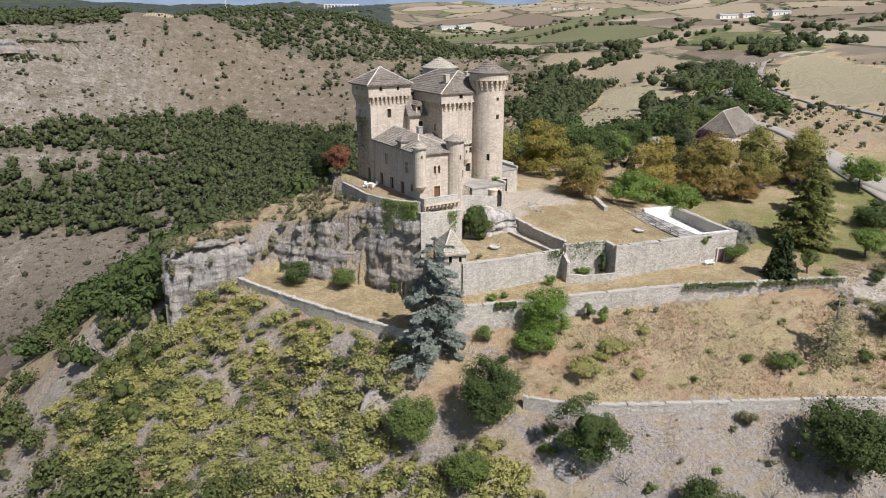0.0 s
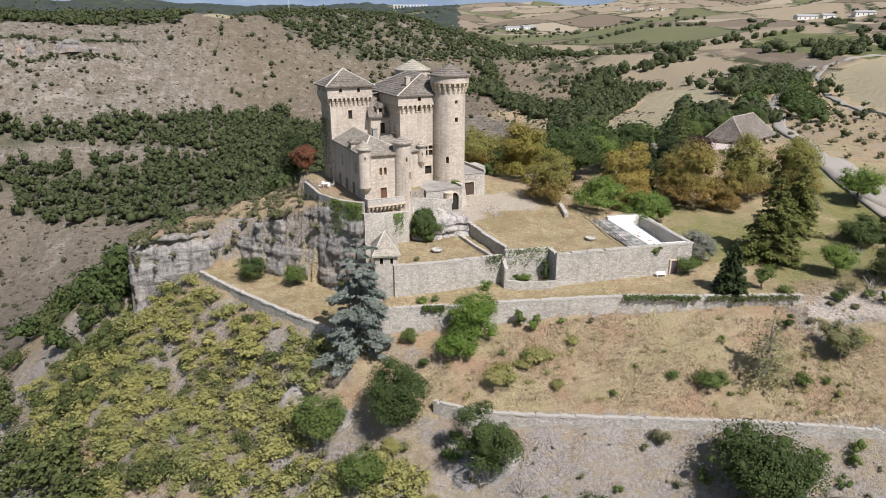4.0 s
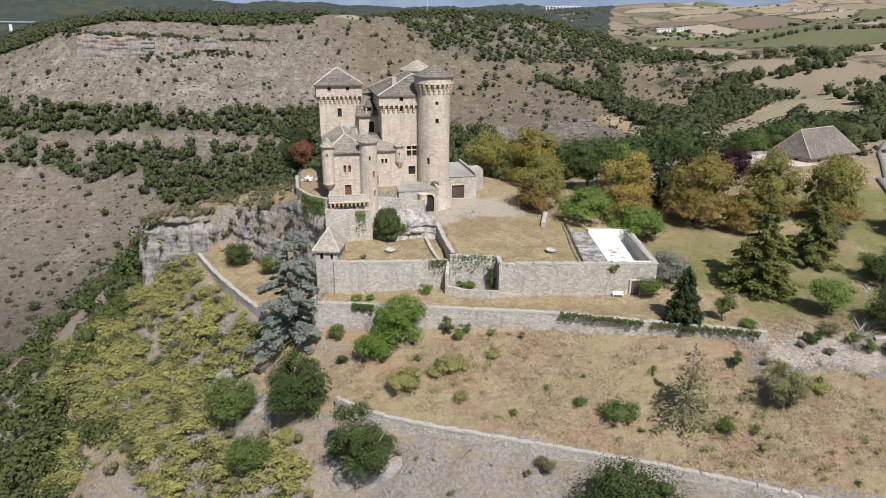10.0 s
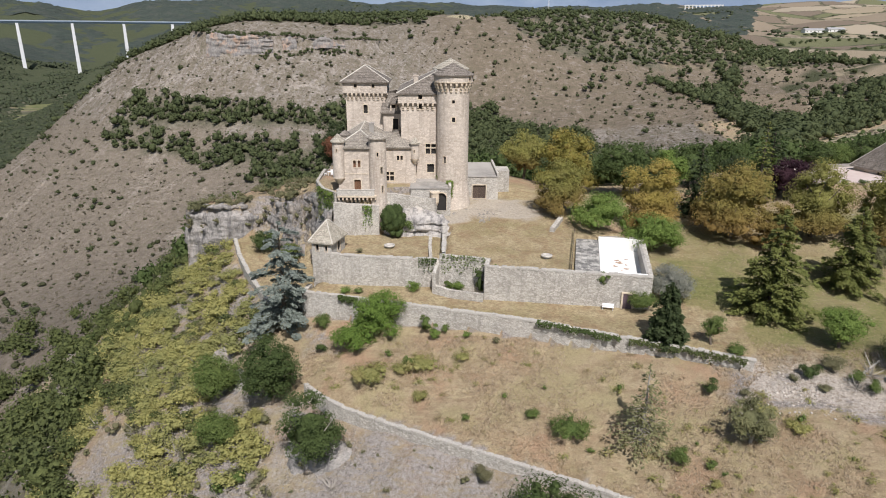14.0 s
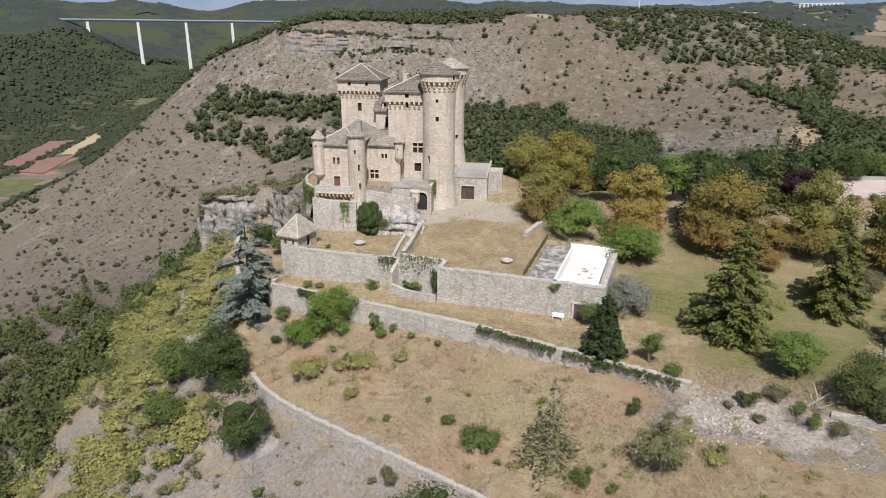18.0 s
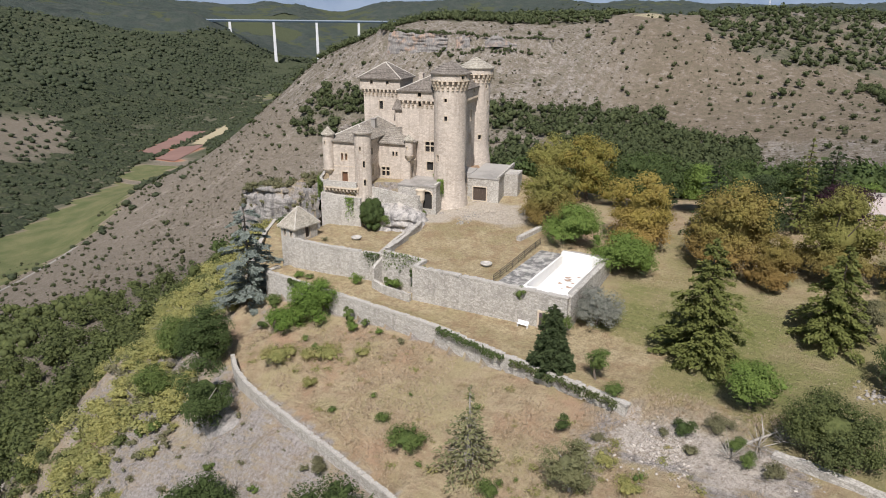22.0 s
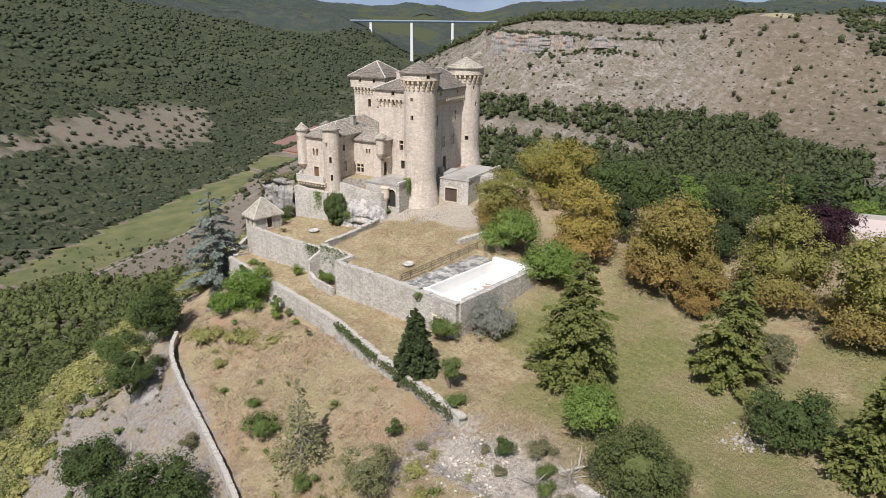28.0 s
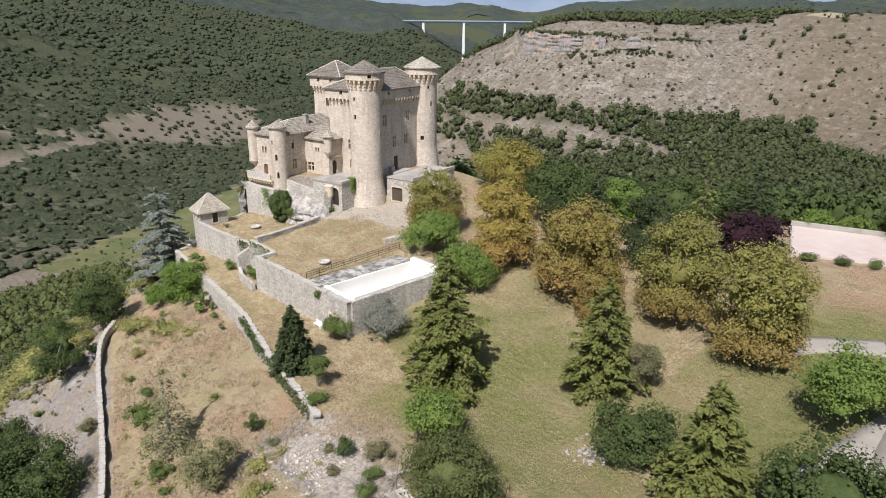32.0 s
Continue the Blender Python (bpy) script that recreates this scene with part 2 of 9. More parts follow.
L_YELLOW = leaf_mat("maple_scrub_leaves", (0.25, 0.25, 0.09), (0.55, 0.51, 0.19), (0.28, 0.292, 0.115), True)
L_CHEST = leaf_mat("chestnut_leaves", (0.15, 0.135, 0.038), (0.47, 0.385, 0.115), (0.29, 0.215, 0.072), low=(0.42, 0.24, 0.098))
L_CHESTG = leaf_mat("chestnut_green_leaves", (0.13, 0.14, 0.037), (0.43, 0.40, 0.12), (0.26, 0.24, 0.078), low=(0.37, 0.22, 0.088))
L_GOLD = leaf_mat("golden_leaves", (0.274, 0.222, 0.057), (0.536, 0.433, 0.12), (0.353, 0.262, 0.0855), low=(0.456, 0.251, 0.114))
L_BRIGHT = leaf_mat("bright_leaves", (0.105, 0.165, 0.034), (0.25, 0.335, 0.085))
L_CEDAR = leaf_mat("blue_cedar_needles", (0.145, 0.175, 0.15), (0.38, 0.42, 0.37))
L_CONIF = leaf_mat("conifer_needles", (0.10, 0.125, 0.035), (0.26, 0.275, 0.08), (0.20, 0.215, 0.065))
L_YEW = leaf_mat("yew_needles", (0.038, 0.056, 0.024), (0.095, 0.125, 0.048))
L_PURPLE = leaf_mat("purple_leaves", (0.03, 0.014, 0.022), (0.07, 0.03, 0.04))
L_SILVER = leaf_mat("silver_leaves", (0.19, 0.20, 0.16), (0.36, 0.36, 0.31))
L_DRYCON = leaf_mat("thin_grey_needles", (0.15, 0.16, 0.075), (0.34, 0.325, 0.165))
L_RED = leaf_mat("reddish_leaves", (0.22, 0.09, 0.05), (0.30, 0.15, 0.09))
L_STRAW = leaf_mat("straw_stalks", (0.36, 0.275, 0.155), (0.56, 0.46, 0.28), (0.42, 0.34, 0.17), True)
L_WEED = leaf_mat("yellow_green_weeds", (0.21, 0.22, 0.075), (0.43, 0.41, 0.155), (0.40, 0.345, 0.15))
L_CREEPER = leaf_mat("creeper_leaves", (0.075, 0.135, 0.024), (0.23, 0.33, 0.07))
L_IVY = leaf_mat("ivy_leaves", (0.08, 0.125, 0.032), (0.20, 0.25, 0.075))


def ground_mat():
    m, t, p = nodes_of("ground_cover")
    at = t.nodes.new("ShaderNodeVertexColor")
    at.layer_name = "cover"
    at2 = t.nodes.new("ShaderNodeVertexColor")
    at2.layer_name = "crop"
    s1 = t.nodes.new("ShaderNodeSeparateColor")
    s2 = t.nodes.new("ShaderNodeSeparateColor")
    t.links.new(at.outputs[0], s1.inputs[0])
    t.links.new(at2.outputs[0], s2.inputs[0])
    v = coords(t)
    big = noise_of(t, v, 0.05, 6.0, 0.6)
    mid = noise_of(t, v, 0.35, 6.0, 0.65)
    fine = noise_of(t, v, 2.4, 7.0, 0.75)
    grain = noise_of(t, v, 9.0, 4.0, 0.8)
    dry = mix(t, grey(t, mid, 0.35, 0.68), (0.385, 0.285, 0.178), (0.55, 0.44, 0.285))
    dry = mix(t, grey(t, fine, 0.54, 0.7), dry, (0.57, 0.475, 0.32))
    straws = noise_of(t, coords(t, (0.35, 1.3, 1.0)), 1.0, 6.0, 0.75)
    dry = mix(t, math_of(t, "MULTIPLY", grey(t, straws, 0.50, 0.60), 0.6), dry, (0.57, 0.47, 0.29))
    dry = mix(t, math_of(t, "MULTIPLY", math_of(t, "SUBTRACT", 1.0, grey(t, straws, 0.40, 0.48)), 0.35), dry, (0.34, 0.26, 0.145))
    patch = noise_of(t, v, 0.13, 4.0, 0.6)
    dry = mix(t, math_of(t, "MULTIPLY", grey(t, patch, 0.52, 0.64), 0.65), dry, (0.52, 0.335, 0.22))
    dry = mix(t, math_of(t, "MULTIPLY", math_of(t, "SUBTRACT", 1.0, grey(t, patch, 0.38, 0.48)), 0.7), dry, (0.49, 0.42, 0.235))
    green = mix(t, grey(t, fine, 0.3, 0.7), (0.175, 0.195, 0.062), (0.345, 0.335, 0.138))
    worn = noise_of(t, v, 0.085, 5.0, 0.7)
    green = mix(t, math_of(t, "MULTIPLY", grey(t, worn, 0.50, 0.60), 0.5), green, (0.43, 0.355, 0.185))
    green = mix(t, math_of(t, "MULTIPLY", grey(t, straws, 0.50, 0.62), 0.28), green, (0.44, 0.36, 0.18))
    rock = mix(t, grey(t, fine, 0.36, 0.64), (0.25, 0.222, 0.202), (0.52, 0.475, 0.435))
    rock = mix(t, math_of(t, "MULTIPLY", grey(t, straws, 0.49, 0.58), 0.75), rock, (0.42, 0.34, 0.22))
    floor_c = mix(t, grey(t, mid, 0.3, 0.7), (0.14, 0.118, 0.094), (0.265, 0.225, 0.18))
    def amount(sock, soft=0.28):
        k = math_of(t, "ADD", sock, math_of(t, "MULTIPLY", math_of(t, "SUBTRACT", mid, 0.5), 0.9))
        k = math_of(t, "ADD", k, math_of(t, "MULTIPLY", math_of(t, "SUBTRACT", fine, 0.5), 0.7))
        return grey(t, k, 0.5 - soft, 0.5 + soft)
    col = mix(t, amount(s1.outputs[0]), dry, green)
    col = mix(t, amount(s1.outputs[2]), col, floor_c)
    col = mix(t, amount(s1.outputs[1]), col, rock)
    bank = mix(t, grey(t, fine, 0.38, 0.6), (0.44, 0.37, 0.30), (0.72, 0.65, 0.57))
    col = mix(t, math_of(t, "MULTIPLY", grey(t, math_of(t, "SUBTRACT", s1.outputs[1], 1.0), 0.05, 0.6), grey(t, mid, 0.34, 0.5)), col, bank)
    speck = noise_of(t, v, 0.75, 5.0, 0.7)
    turf = mix(t, grey(t, mid, 0.35, 0.66), (0.52, 0.415, 0.24), (0.66, 0.55, 0.345))
    turf = mix(t, math_of(t, "MULTIPLY", grey(t, patch, 0.50, 0.60), 0.5), turf, (0.36, 0.32, 0.15))
    turf = mix(t, math_of(t, "MULTIPLY", grey(t, noise_of(t, v, 0.42, 4.0, 0.65), 0.5, 0.62), 0.6), turf, (0.42, 0.28, 0.165))
    turf = mix(t, math_of(t, "MULTIPLY", math_of(t, "SUBTRACT", 1.0, grey(t, speck, 0.36, 0.46)), 0.5), turf, (0.36, 0.25, 0.16))
    turf = mix(t, math_of(t, "MULTIPLY", math_of(t, "SUBTRACT", 1.0, grey(t, fine, 0.42, 0.58)), 0.5), turf, (0.30, 0.225, 0.13))
    col = mix(t, grey(t, at.outputs["Alpha"], 0.6, 0.9), col, turf)
    col = mix(t, grey(t, grain, 0.35, 0.6), mix(t, 0.24, col, (0.07, 0.055, 0.04)), col)
    col = mix(t, grey(t, fine, 0.28, 0.48), mix(t, 0.32, col, (0.08, 0.065, 0.045)), col)
    col = mix(t, math_of(t, "MULTIPLY", grey(t, speck, 0.52, 0.62), math_of(t, "MULTIPLY", s1.outputs[2], 0.75)), col, (0.13, 0.12, 0.07))
    at3 = t.nodes.new("ShaderNodeVertexColor")
    at3.layer_name = "tone"
    s3 = t.nodes.new("ShaderNodeSeparateColor")
    t.links.new(at3.outputs[0], s3.inputs[0])
    chips = math_of(t, "MULTIPLY", grey(t, noise_of(t, v, 1.1, 6.0, 0.8), 0.55, 0.66), s1.outputs[2])
    col = mix(t, math_of(t, "MULTIPLY", chips, 0.6), col, (0.40, 0.365, 0.325))
    steppe = mix(t, grey(t, mid, 0.35, 0.68), (0.145, 0.115, 0.083), (0.225, 0.184, 0.136))
    steppe = mix(t, math_of(t, "MULTIPLY", grey(t, speck, 0.52, 0.64), 0.5), steppe, (0.15, 0.12, 0.085))
    col = mix(t, math_of(t, "MULTIPLY", s3.outputs[0], 0.85), col, steppe)
    runs = noise_of(t, coords(t, (0.30, 0.06, 0.06)), 1.0, 6.0, 0.7)
    runs = math_of(t, "MULTIPLY", grey(t, runs, 0.48, 0.60), grey(t, fine, 0.3, 0.6))
    col = mix(t, math_of(t, "MULTIPLY", math_of(t, "MULTIPLY", runs, s3.outputs[1]), 0.5), col, mix(t, grey(t, s1.outputs[2], 0.2, 0.5), (0.47, 0.43, 0.402), (0.36, 0.335, 0.315)))
    dirt = mix(t, grey(t, fine, 0.35, 0.65), (0.44, 0.375, 0.295), (0.64, 0.575, 0.48))
    col = mix(t, grey(t, math_of(t, "ADD", s3.outputs[2], math_of(t, "MULTIPLY", math_of(t, "SUBTRACT", mid, 0.5), 0.8)), 0.25, 0.6), col, dirt)
    scrubby = noise_of(t, v, 0.5, 8.0, 0.8)
    hillside = math_of(t, "MULTIPLY", math_of(t, "MAXIMUM", s3.outputs[0], s3.outputs[1]), grey(t, s1.outputs[2], 0.2, 0.5))
    col = mix(t, math_of(t, "MULTIPLY", math_of(t, "MULTIPLY", grey(t, scrubby, 0.52, 0.62), hillside), 0.6), col, (0.10, 0.085, 0.062))
    col = mix(t, math_of(t, "MULTIPLY", math_of(t, "MULTIPLY", math_of(t, "SUBTRACT", 1.0, grey(t, scrubby, 0.38, 0.47)), s3.outputs[1]), 0.6), col, (0.40, 0.37, 0.34))
    tussock = noise_of(t, v, 0.16, 7.0, 0.78)
    col = mix(t, math_of(t, "MULTIPLY", math_of(t, "MULTIPLY", grey(t, tussock, 0.48, 0.57), hillside), 0.55), col, (0.125, 0.112, 0.075))
    col = mix(t, math_of(t, "MULTIPLY", math_of(t, "MULTIPLY", math_of(t, "SUBTRACT", 1.0, grey(t, tussock, 0.39, 0.44)), hillside), 0.4), col, (0.36, 0.33, 0.295))
    thicket = mix(t, grey(t, mid, 0.35, 0.65), (0.036, 0.046, 0.026), (0.085, 0.093, 0.050))
    col = mix(t, math_of(t, "SUBTRACT", 1.0, grey(t, at.outputs["Alpha"], 0.05, 0.45)), col, thicket)
    # far fields: one tone to a parcel, with mown stripes
    vor = N(t, "ShaderNodeTexVoronoi", Scale=0.0048)
    hedge = N(t, "ShaderNodeTexVoronoi", Scale=0.0048)
    hedge.feature = "DISTANCE_TO_EDGE"
    for q in (vor, hedge):
        t.links.new(v, q.inputs["Vector"])
    sep = t.nodes.new("ShaderNodeSeparateColor")
    t.links.new(vor.outputs["Color"], sep.inputs[0])
    crop = ramp(t, sep.outputs[0], [(0.0, (0.30, 0.25, 0.175)), (0.24, (0.175, 0.14, 0.105)), (0.42, (0.34, 0.29, 0.215)), (0.60, (0.14, 0.145, 0.075)), (0.76, (0.245, 0.20, 0.145))], True)
    crop = mix(t, grey(t, fine, 0.2, 0.8), mix(t, 0.15, crop, (0.1, 0.08, 0.05)), crop)
    crop = mix(t, math_of(t, "MULTIPLY", math_of(t, "SUBTRACT", 1.0, grey(t, hedge.outputs["Distance"], 0.025, 0.05)), grey(t, big, 0.42, 0.5)), crop, (0.06, 0.065, 0.035))
    col = mix(t, grey(t, s2.outputs[0], 0.4, 0.6), col, crop)
    red = mix(t, grey(t, mid, 0.3, 0.7), (0.30, 0.13, 0.085), (0.36, 0.18, 0.12))
    meadow = mix(t, grey(t, big, 0.35, 0.65), (0.095, 0.115, 0.047), (0.165, 0.162, 0.078))
    stripe = N(t, "ShaderNodeTexWave", Scale=0.16, Distortion=1.5, Detail=2.0)
    t.links.new(v, stripe.inputs["Vector"])
    straw = mix(t, grey(t, stripe.outputs[1], 0.2, 0.8), (0.25, 0.225, 0.14), (0.40, 0.345, 0.24))
    col = mix(t, grey(t, s2.outputs[1], 0.4, 0.6), col, meadow)
    col = mix(t, grey(t, s2.outputs[2], 0.7, 0.8), col, straw)
    col = mix(t, math_of(t, "SUBTRACT", 1.0, grey(t, at2.outputs["Alpha"], 0.3, 0.6)), col, red)
    t.links.new(col, p.inputs["Base Color"])
    p.inputs["Roughness"].default_value = 0.97
    p.inputs["Specular IOR Level"].default_value = 0.15
    bump(t, p, math_of(t, "ADD", math_of(t, "MULTIPLY", mid, 1.5), math_of(t, "ADD", fine, math_of(t, "MULTIPLY", grain, 0.5))), 1.0, 0.5)
    return m


M_GROUND = ground_mat()


# ---- mesh helpers ----
def raw_mesh(name, verts, faces, material, smooth=False):
    """A mesh from arrays: verts (n, 3), faces (m, 3 or 4)."""
    me = bpy.data.meshes.new(name)
    verts, faces = np.asarray(verts, dtype=np.float32), np.asarray(faces, dtype=np.int32)
    k = faces.shape[1]
    me.vertices.add(len(verts))
    me.vertices.foreach_set("co", verts.ravel())
    me.loops.add(faces.size)
    me.loops.foreach_set("vertex_index", faces.ravel())
    me.polygons.add(len(faces))
    me.polygons.foreach_set("loop_start", np.arange(0, faces.size, k, dtype=np.int32))
    if smooth:
        me.polygons.foreach_set("use_smooth", np.ones(len(faces), dtype=bool))
    me.materials.append(material)
    me.update(calc_edges=True)
    me.validate()
    return me


def part(name, bm, material, parent=None, label=""):
    me = bpy.data.meshes.new(name)
    bm.to_mesh(me)
    bm.free()
    me.materials.append(material)
    ob = new(name, me)
    ob.parent = parent
    return tagged(ob, label) if label else ob


def piece(name, me, parent, m=None, label=""):
    ob = new(name, me)
    ob.parent = parent
    if m is not None:
        ob.matrix_basis = m
    return tagged(ob, label) if label else ob


def box(bm, x0, x1, y0, y1, z0, z1, bevel=0.0):
    g = bmesh.ops.create_cube(bm, size=1.0, matrix=Matrix.LocRotScale(((x0 + x1) / 2, (y0 + y1) / 2, (z0 + z1) / 2), None, (x1 - x0, y1 - y0, z1 - z0)))
    if bevel:
        edges = list({e for v in g["verts"] for e in v.link_edges})
        bmesh.ops.bevel(bm, geom=edges, offset=bevel, segments=1, affect="EDGES")


def prism(bm, ring0, ring1, cap=True):
    """A closed solid between two rings of points."""
    a = [bm.verts.new(p) for p in ring0]
    b = [bm.verts.new(p) for p in ring1]
    n = len(a)
    for i in range(n):
        bm.faces.new((a[i], a[(i + 1) % n], b[(i + 1) % n], b[i]))
    if cap:
        bm.faces.new(a[::-1])
        bm.faces.new(b)


def ring(cx, cy, r, z, n=32, turn=0.0):
    return [(cx + r * math.cos(turn + 2 * math.pi * i / n), cy + r * math.sin(turn + 2 * math.pi * i / n), z) for i in range(n)]


# ---- terrain ----
# Break lines of the land: crests, benches, foot lines and streams.
LINES = [
    [(27, 76.6, -10), (40, 74, -8.6), (58, 72.5, -7.6), (72, 68.5, -6.8), (87, 66, -6), (101, 63, -6)],
    [(32, 65.3, -13.6), (44.5, 59.6, -13.2), (57, 56.2, -13), (69, 53.2, -12.9), (79, 49.3, -12.9), (100, 41.5, -12.5)],
    [(31, 63.2, -16), (44, 57.6, -15.2), (56.5, 54, -15), (68.5, 51, -15), (78.5, 47, -15), (100, 39, -15)],
    [(24, 52, -23.5), (42, 46, -23), (62, 40, -23), (85, 33, -23), (110, 25, -23)],
    [(-14, 107, -19), (-8, 100, -17.5), (3, 92, -18), (8, 80, -17.5), (18, 71, -16.5)],
    [(-3.2, 105.6, -12), (2.6, 97.4, -11), (8.6, 89.4, -10.9), (14.8, 81.8, -11), (20.4, 76, -11.8)],
    [(-17, 92, -26.5), (-2, 83, -22.5), (-1, 67, -25.5), (10, 55, -26.5)],
    [(-60, 105, -58), (-45, 60, -58), (-10, 20, -58), (60, -5, -58), (130, -30, -52)],
    [(79, 72, -4.3), (91, 80, -4.1), (108, 82, -4.3), (100, 70, -4.2), (118, 68, -4.6), (112, 58, -6)],
    [(78, 96, -1.8), (91, 104, -0.8), (105, 118, 1.6), (105, 137, 3.4), (130, 143, 3.2), (165, 150, 3)],
    [(58, 118, 2.0), (45, 128, 4.2), (28, 126, 5), (12, 122, 2)],
    [(60, 145, -4), (30, 150, -8), (0, 142, -14), (-25, 128, -18)],
    [(150, 292, -15), (60, 240, -30), (-40, 228, -50), (-130, 240, -74), (-260, 247, -103), (-395, 262, -138)],
    [(-100, 120, -62), (-160, 100, -85), (-250, 90, -112)],
    [(-145, 306, -63), (-159, 351, -48), (-223, 363, -38), (-320, 350, -72)],
    [(-192, 423, 7), (-153, 431, 12), (-76, 476, 17), (10, 522, 18)],
    [(-20, 449, -18), (60, 470, -16), (153, 518, -12)],
    [(-200, 445, 25), (-120, 470, 29), (-42, 588, 38), (40, 640, 42), (130, 680, 40), (215, 725, 24)],
    [(-300, 470, 0), (-420, 540, -80), (-500, 560, -132)],
    [(-200, -250, -146), (-300, 0, -143), (-385, 150, -141), (-480, 320, -140), (-600, 500, -139), (-770, 720, -139), (-1050, 1160, -138), (-1500, 1850, -134), (-1900, 2500, -130)],
    [(-330, -50, -141), (-465, 180, -138), (-600, 400, -137), (-860, 690, -137)],
    [(-560, 120, -112), (-800, 330, -82), (-1000, 600, -70), (-1250, 950, -66)],
    [(-900, 60, 0), (-1300, 400, 10), (-1600, 900, 10), (-1950, 1500, 5)],
    [(-2000, 1740, 32), (-1903, 1829, -14), (-1779, 1955, -128), (-1655, 2066, -133), (-1527, 2168, -88), (-1413, 2248, 6), (-1360, 2290, 33)],
    [(-1500, -200, 90), (-2000, 600, 120), (-2600, 1400, 130), (-3000, 2200, 120)],
    [(-250, 640, 20), (-450, 820, -10), (-800, 1250, -20), (-1150, 2000, 15), (-1300, 2500, 40)],
    [(-2400, 3600, 150), (-1500, 4000, 190), (-500, 4300, 150), (600, 4300, 150), (1800, 3800, 170), (3200, 2800, 190)],
    [(-300, 1100, -25), (200, 1000, -15), (500, 1300, 10), (0, 2000, 10), (800, 2300, 60), (-700, 2600, 10)],
    [(150, 262, -10), (258, 391, -6), (290, 500, 12), (290, 680, -8), (420, 480, 14), (400, 280, 6)],
    [(200, 130, 2), (260, 200, 3), (300, 60, -2), (600, 250, 22), (700, 800, 34), (1400, 1300, 80), (2600, 900, 140)],
    [(150, -120, -60), (0, -350, -120), (350, -250, -50), (900, -900, 20), (-900, -900, 80)],
]


def along(line, step):
    out = []
    for a, b in zip(line[:-1], line[1:]):
        a, b = np.array(a, float), np.array(b, float)
        n = max(1, int(np.linalg.norm(b[:2] - a[:2]) / step))
        out += [a + (b - a) * i / n for i in range(n)]
    return out + [np.array(line[-1], float)]


KNOTS = np.array([p for ln in LINES for p in along(ln, 6.0 if max(abs(ln[0][0]), abs(ln[0][1])) < 125 else 90.0)])
def solve_land():
    d = np.hypot(KNOTS[:, None, 0] - KNOTS[None, :, 0], KNOTS[:, None, 1] - KNOTS[None, :, 1])
    n = len(KNOTS)
    a = np.zeros((n + 3, n + 3))
    a[:n, :n] = -d + np.eye(n) * 1.5
    a[:n, n:] = np.c_[np.ones(n), KNOTS[:, :2] / 1000]
    a[n:, :n] = a[:n, n:].T
    return np.linalg.solve(a, np.r_[KNOTS[:, 2], 0, 0, 0])
LAND = solve_land()


def inside(poly, x, y):
    c = np.zeros(np.shape(x), bool)
    for (x0, y0), (x1, y1) in zip(poly, poly[1:] + poly[:1]):
        c ^= ((y0 > y) != (y1 > y)) & (x < (x1 - x0) * (y - y0) / (y1 - y0 + 1e-12) + x0)
    return c


CA, CU, CV = (43.6, 106.3), (0.976, 0.218), (-0.218, 0.976)
def cw(u, v):
    """From the castle's own axes to the world's."""
    return (CA[0] + u * CU[0] + v * CV[0], CA[1] + u * CU[1] + v * CV[1])


PARAPET = [(27.0, 77.5), (36.3, 76.1), (46, 75.2), (60, 73.3), (72.6, 70.2), (86.8, 67.6)]
LOWWALL = [(32.3, 64.6), (37, 61.2), (44.6, 58.6), (57, 55.3), (68.6, 52.2), (79, 48.6), (90, 44.4), (104, 39.0)]
def smooth_line(pts, times=2):
    """Round the corners of a line, keeping its ends."""
    for _ in range(times):
        q = [pts[0]]
        for a, b in zip(pts[:-1], pts[1:]):
            q += [tuple(a[i] * 0.75 + b[i] * 0.25 for i in range(2)), tuple(a[i] * 0.25 + b[i] * 0.75 for i in range(2))]
        pts = q + [pts[-1]]
    return pts


LOWWALL = smooth_line(LOWWALL)
SPURWALL = [(-0.6, 107.4), (5, 98.6), (11, 90.6), (17.2, 83.0), (22.6, 77.4)]
P_PATH = [(27, 77.6), (36.3, 76.2), (46, 75.3), (60, 73.4), (72.6, 70.3), (87, 67.7), (88, 79), (77, 82), (54, 79.2), (46, 82), (29, 83)]
P_LOWER = [(29.5, 81.2), (46.4, 82.2), (45, 95.5), (40, 97.5), (33, 94.5), (27.5, 91.5)]
P_LAWN = [(47, 82.4), (53.5, 82.4), (53.9, 79.4), (76, 79.4), (76, 95.3), (65, 102), (57, 116), (51, 118), (47, 110), (42.5, 101), (43.8, 96.2), (45.4, 95.5)]
P_CASTLE = [cw(-23.6, 17), cw(-23.6, -1), cw(-19.6, -10.2), cw(-11, -10.2), cw(-10, -6), cw(-3.0, -6), cw(-2.0, -1), cw(2, 1), cw(2, 17)]
P_SPUR = [(-0.6, 107.4), (5, 98.6), (11, 90.6), (17.2, 83.0), (22.6, 77.4), (27, 78.5), (28.5, 84), (27, 91), (21, 97.5), (14.5, 102), (6, 109.5)]
P_CLIFF = [(-12.4, 109.0), (-3, 109.2), (6, 110.2), (14.5, 102.6), (21, 98), (26.2, 92), cw(-19, -9), cw(-19, 17), (10, 122), (-4, 121), (-11, 117)]


CRAG = [(-214, 440), (-196, 431), (-176, 434), (-150, 437), (-118, 453), (-84, 472)]
P_HILLTOP = CRAG + [(-70, 540), (-230, 540)]


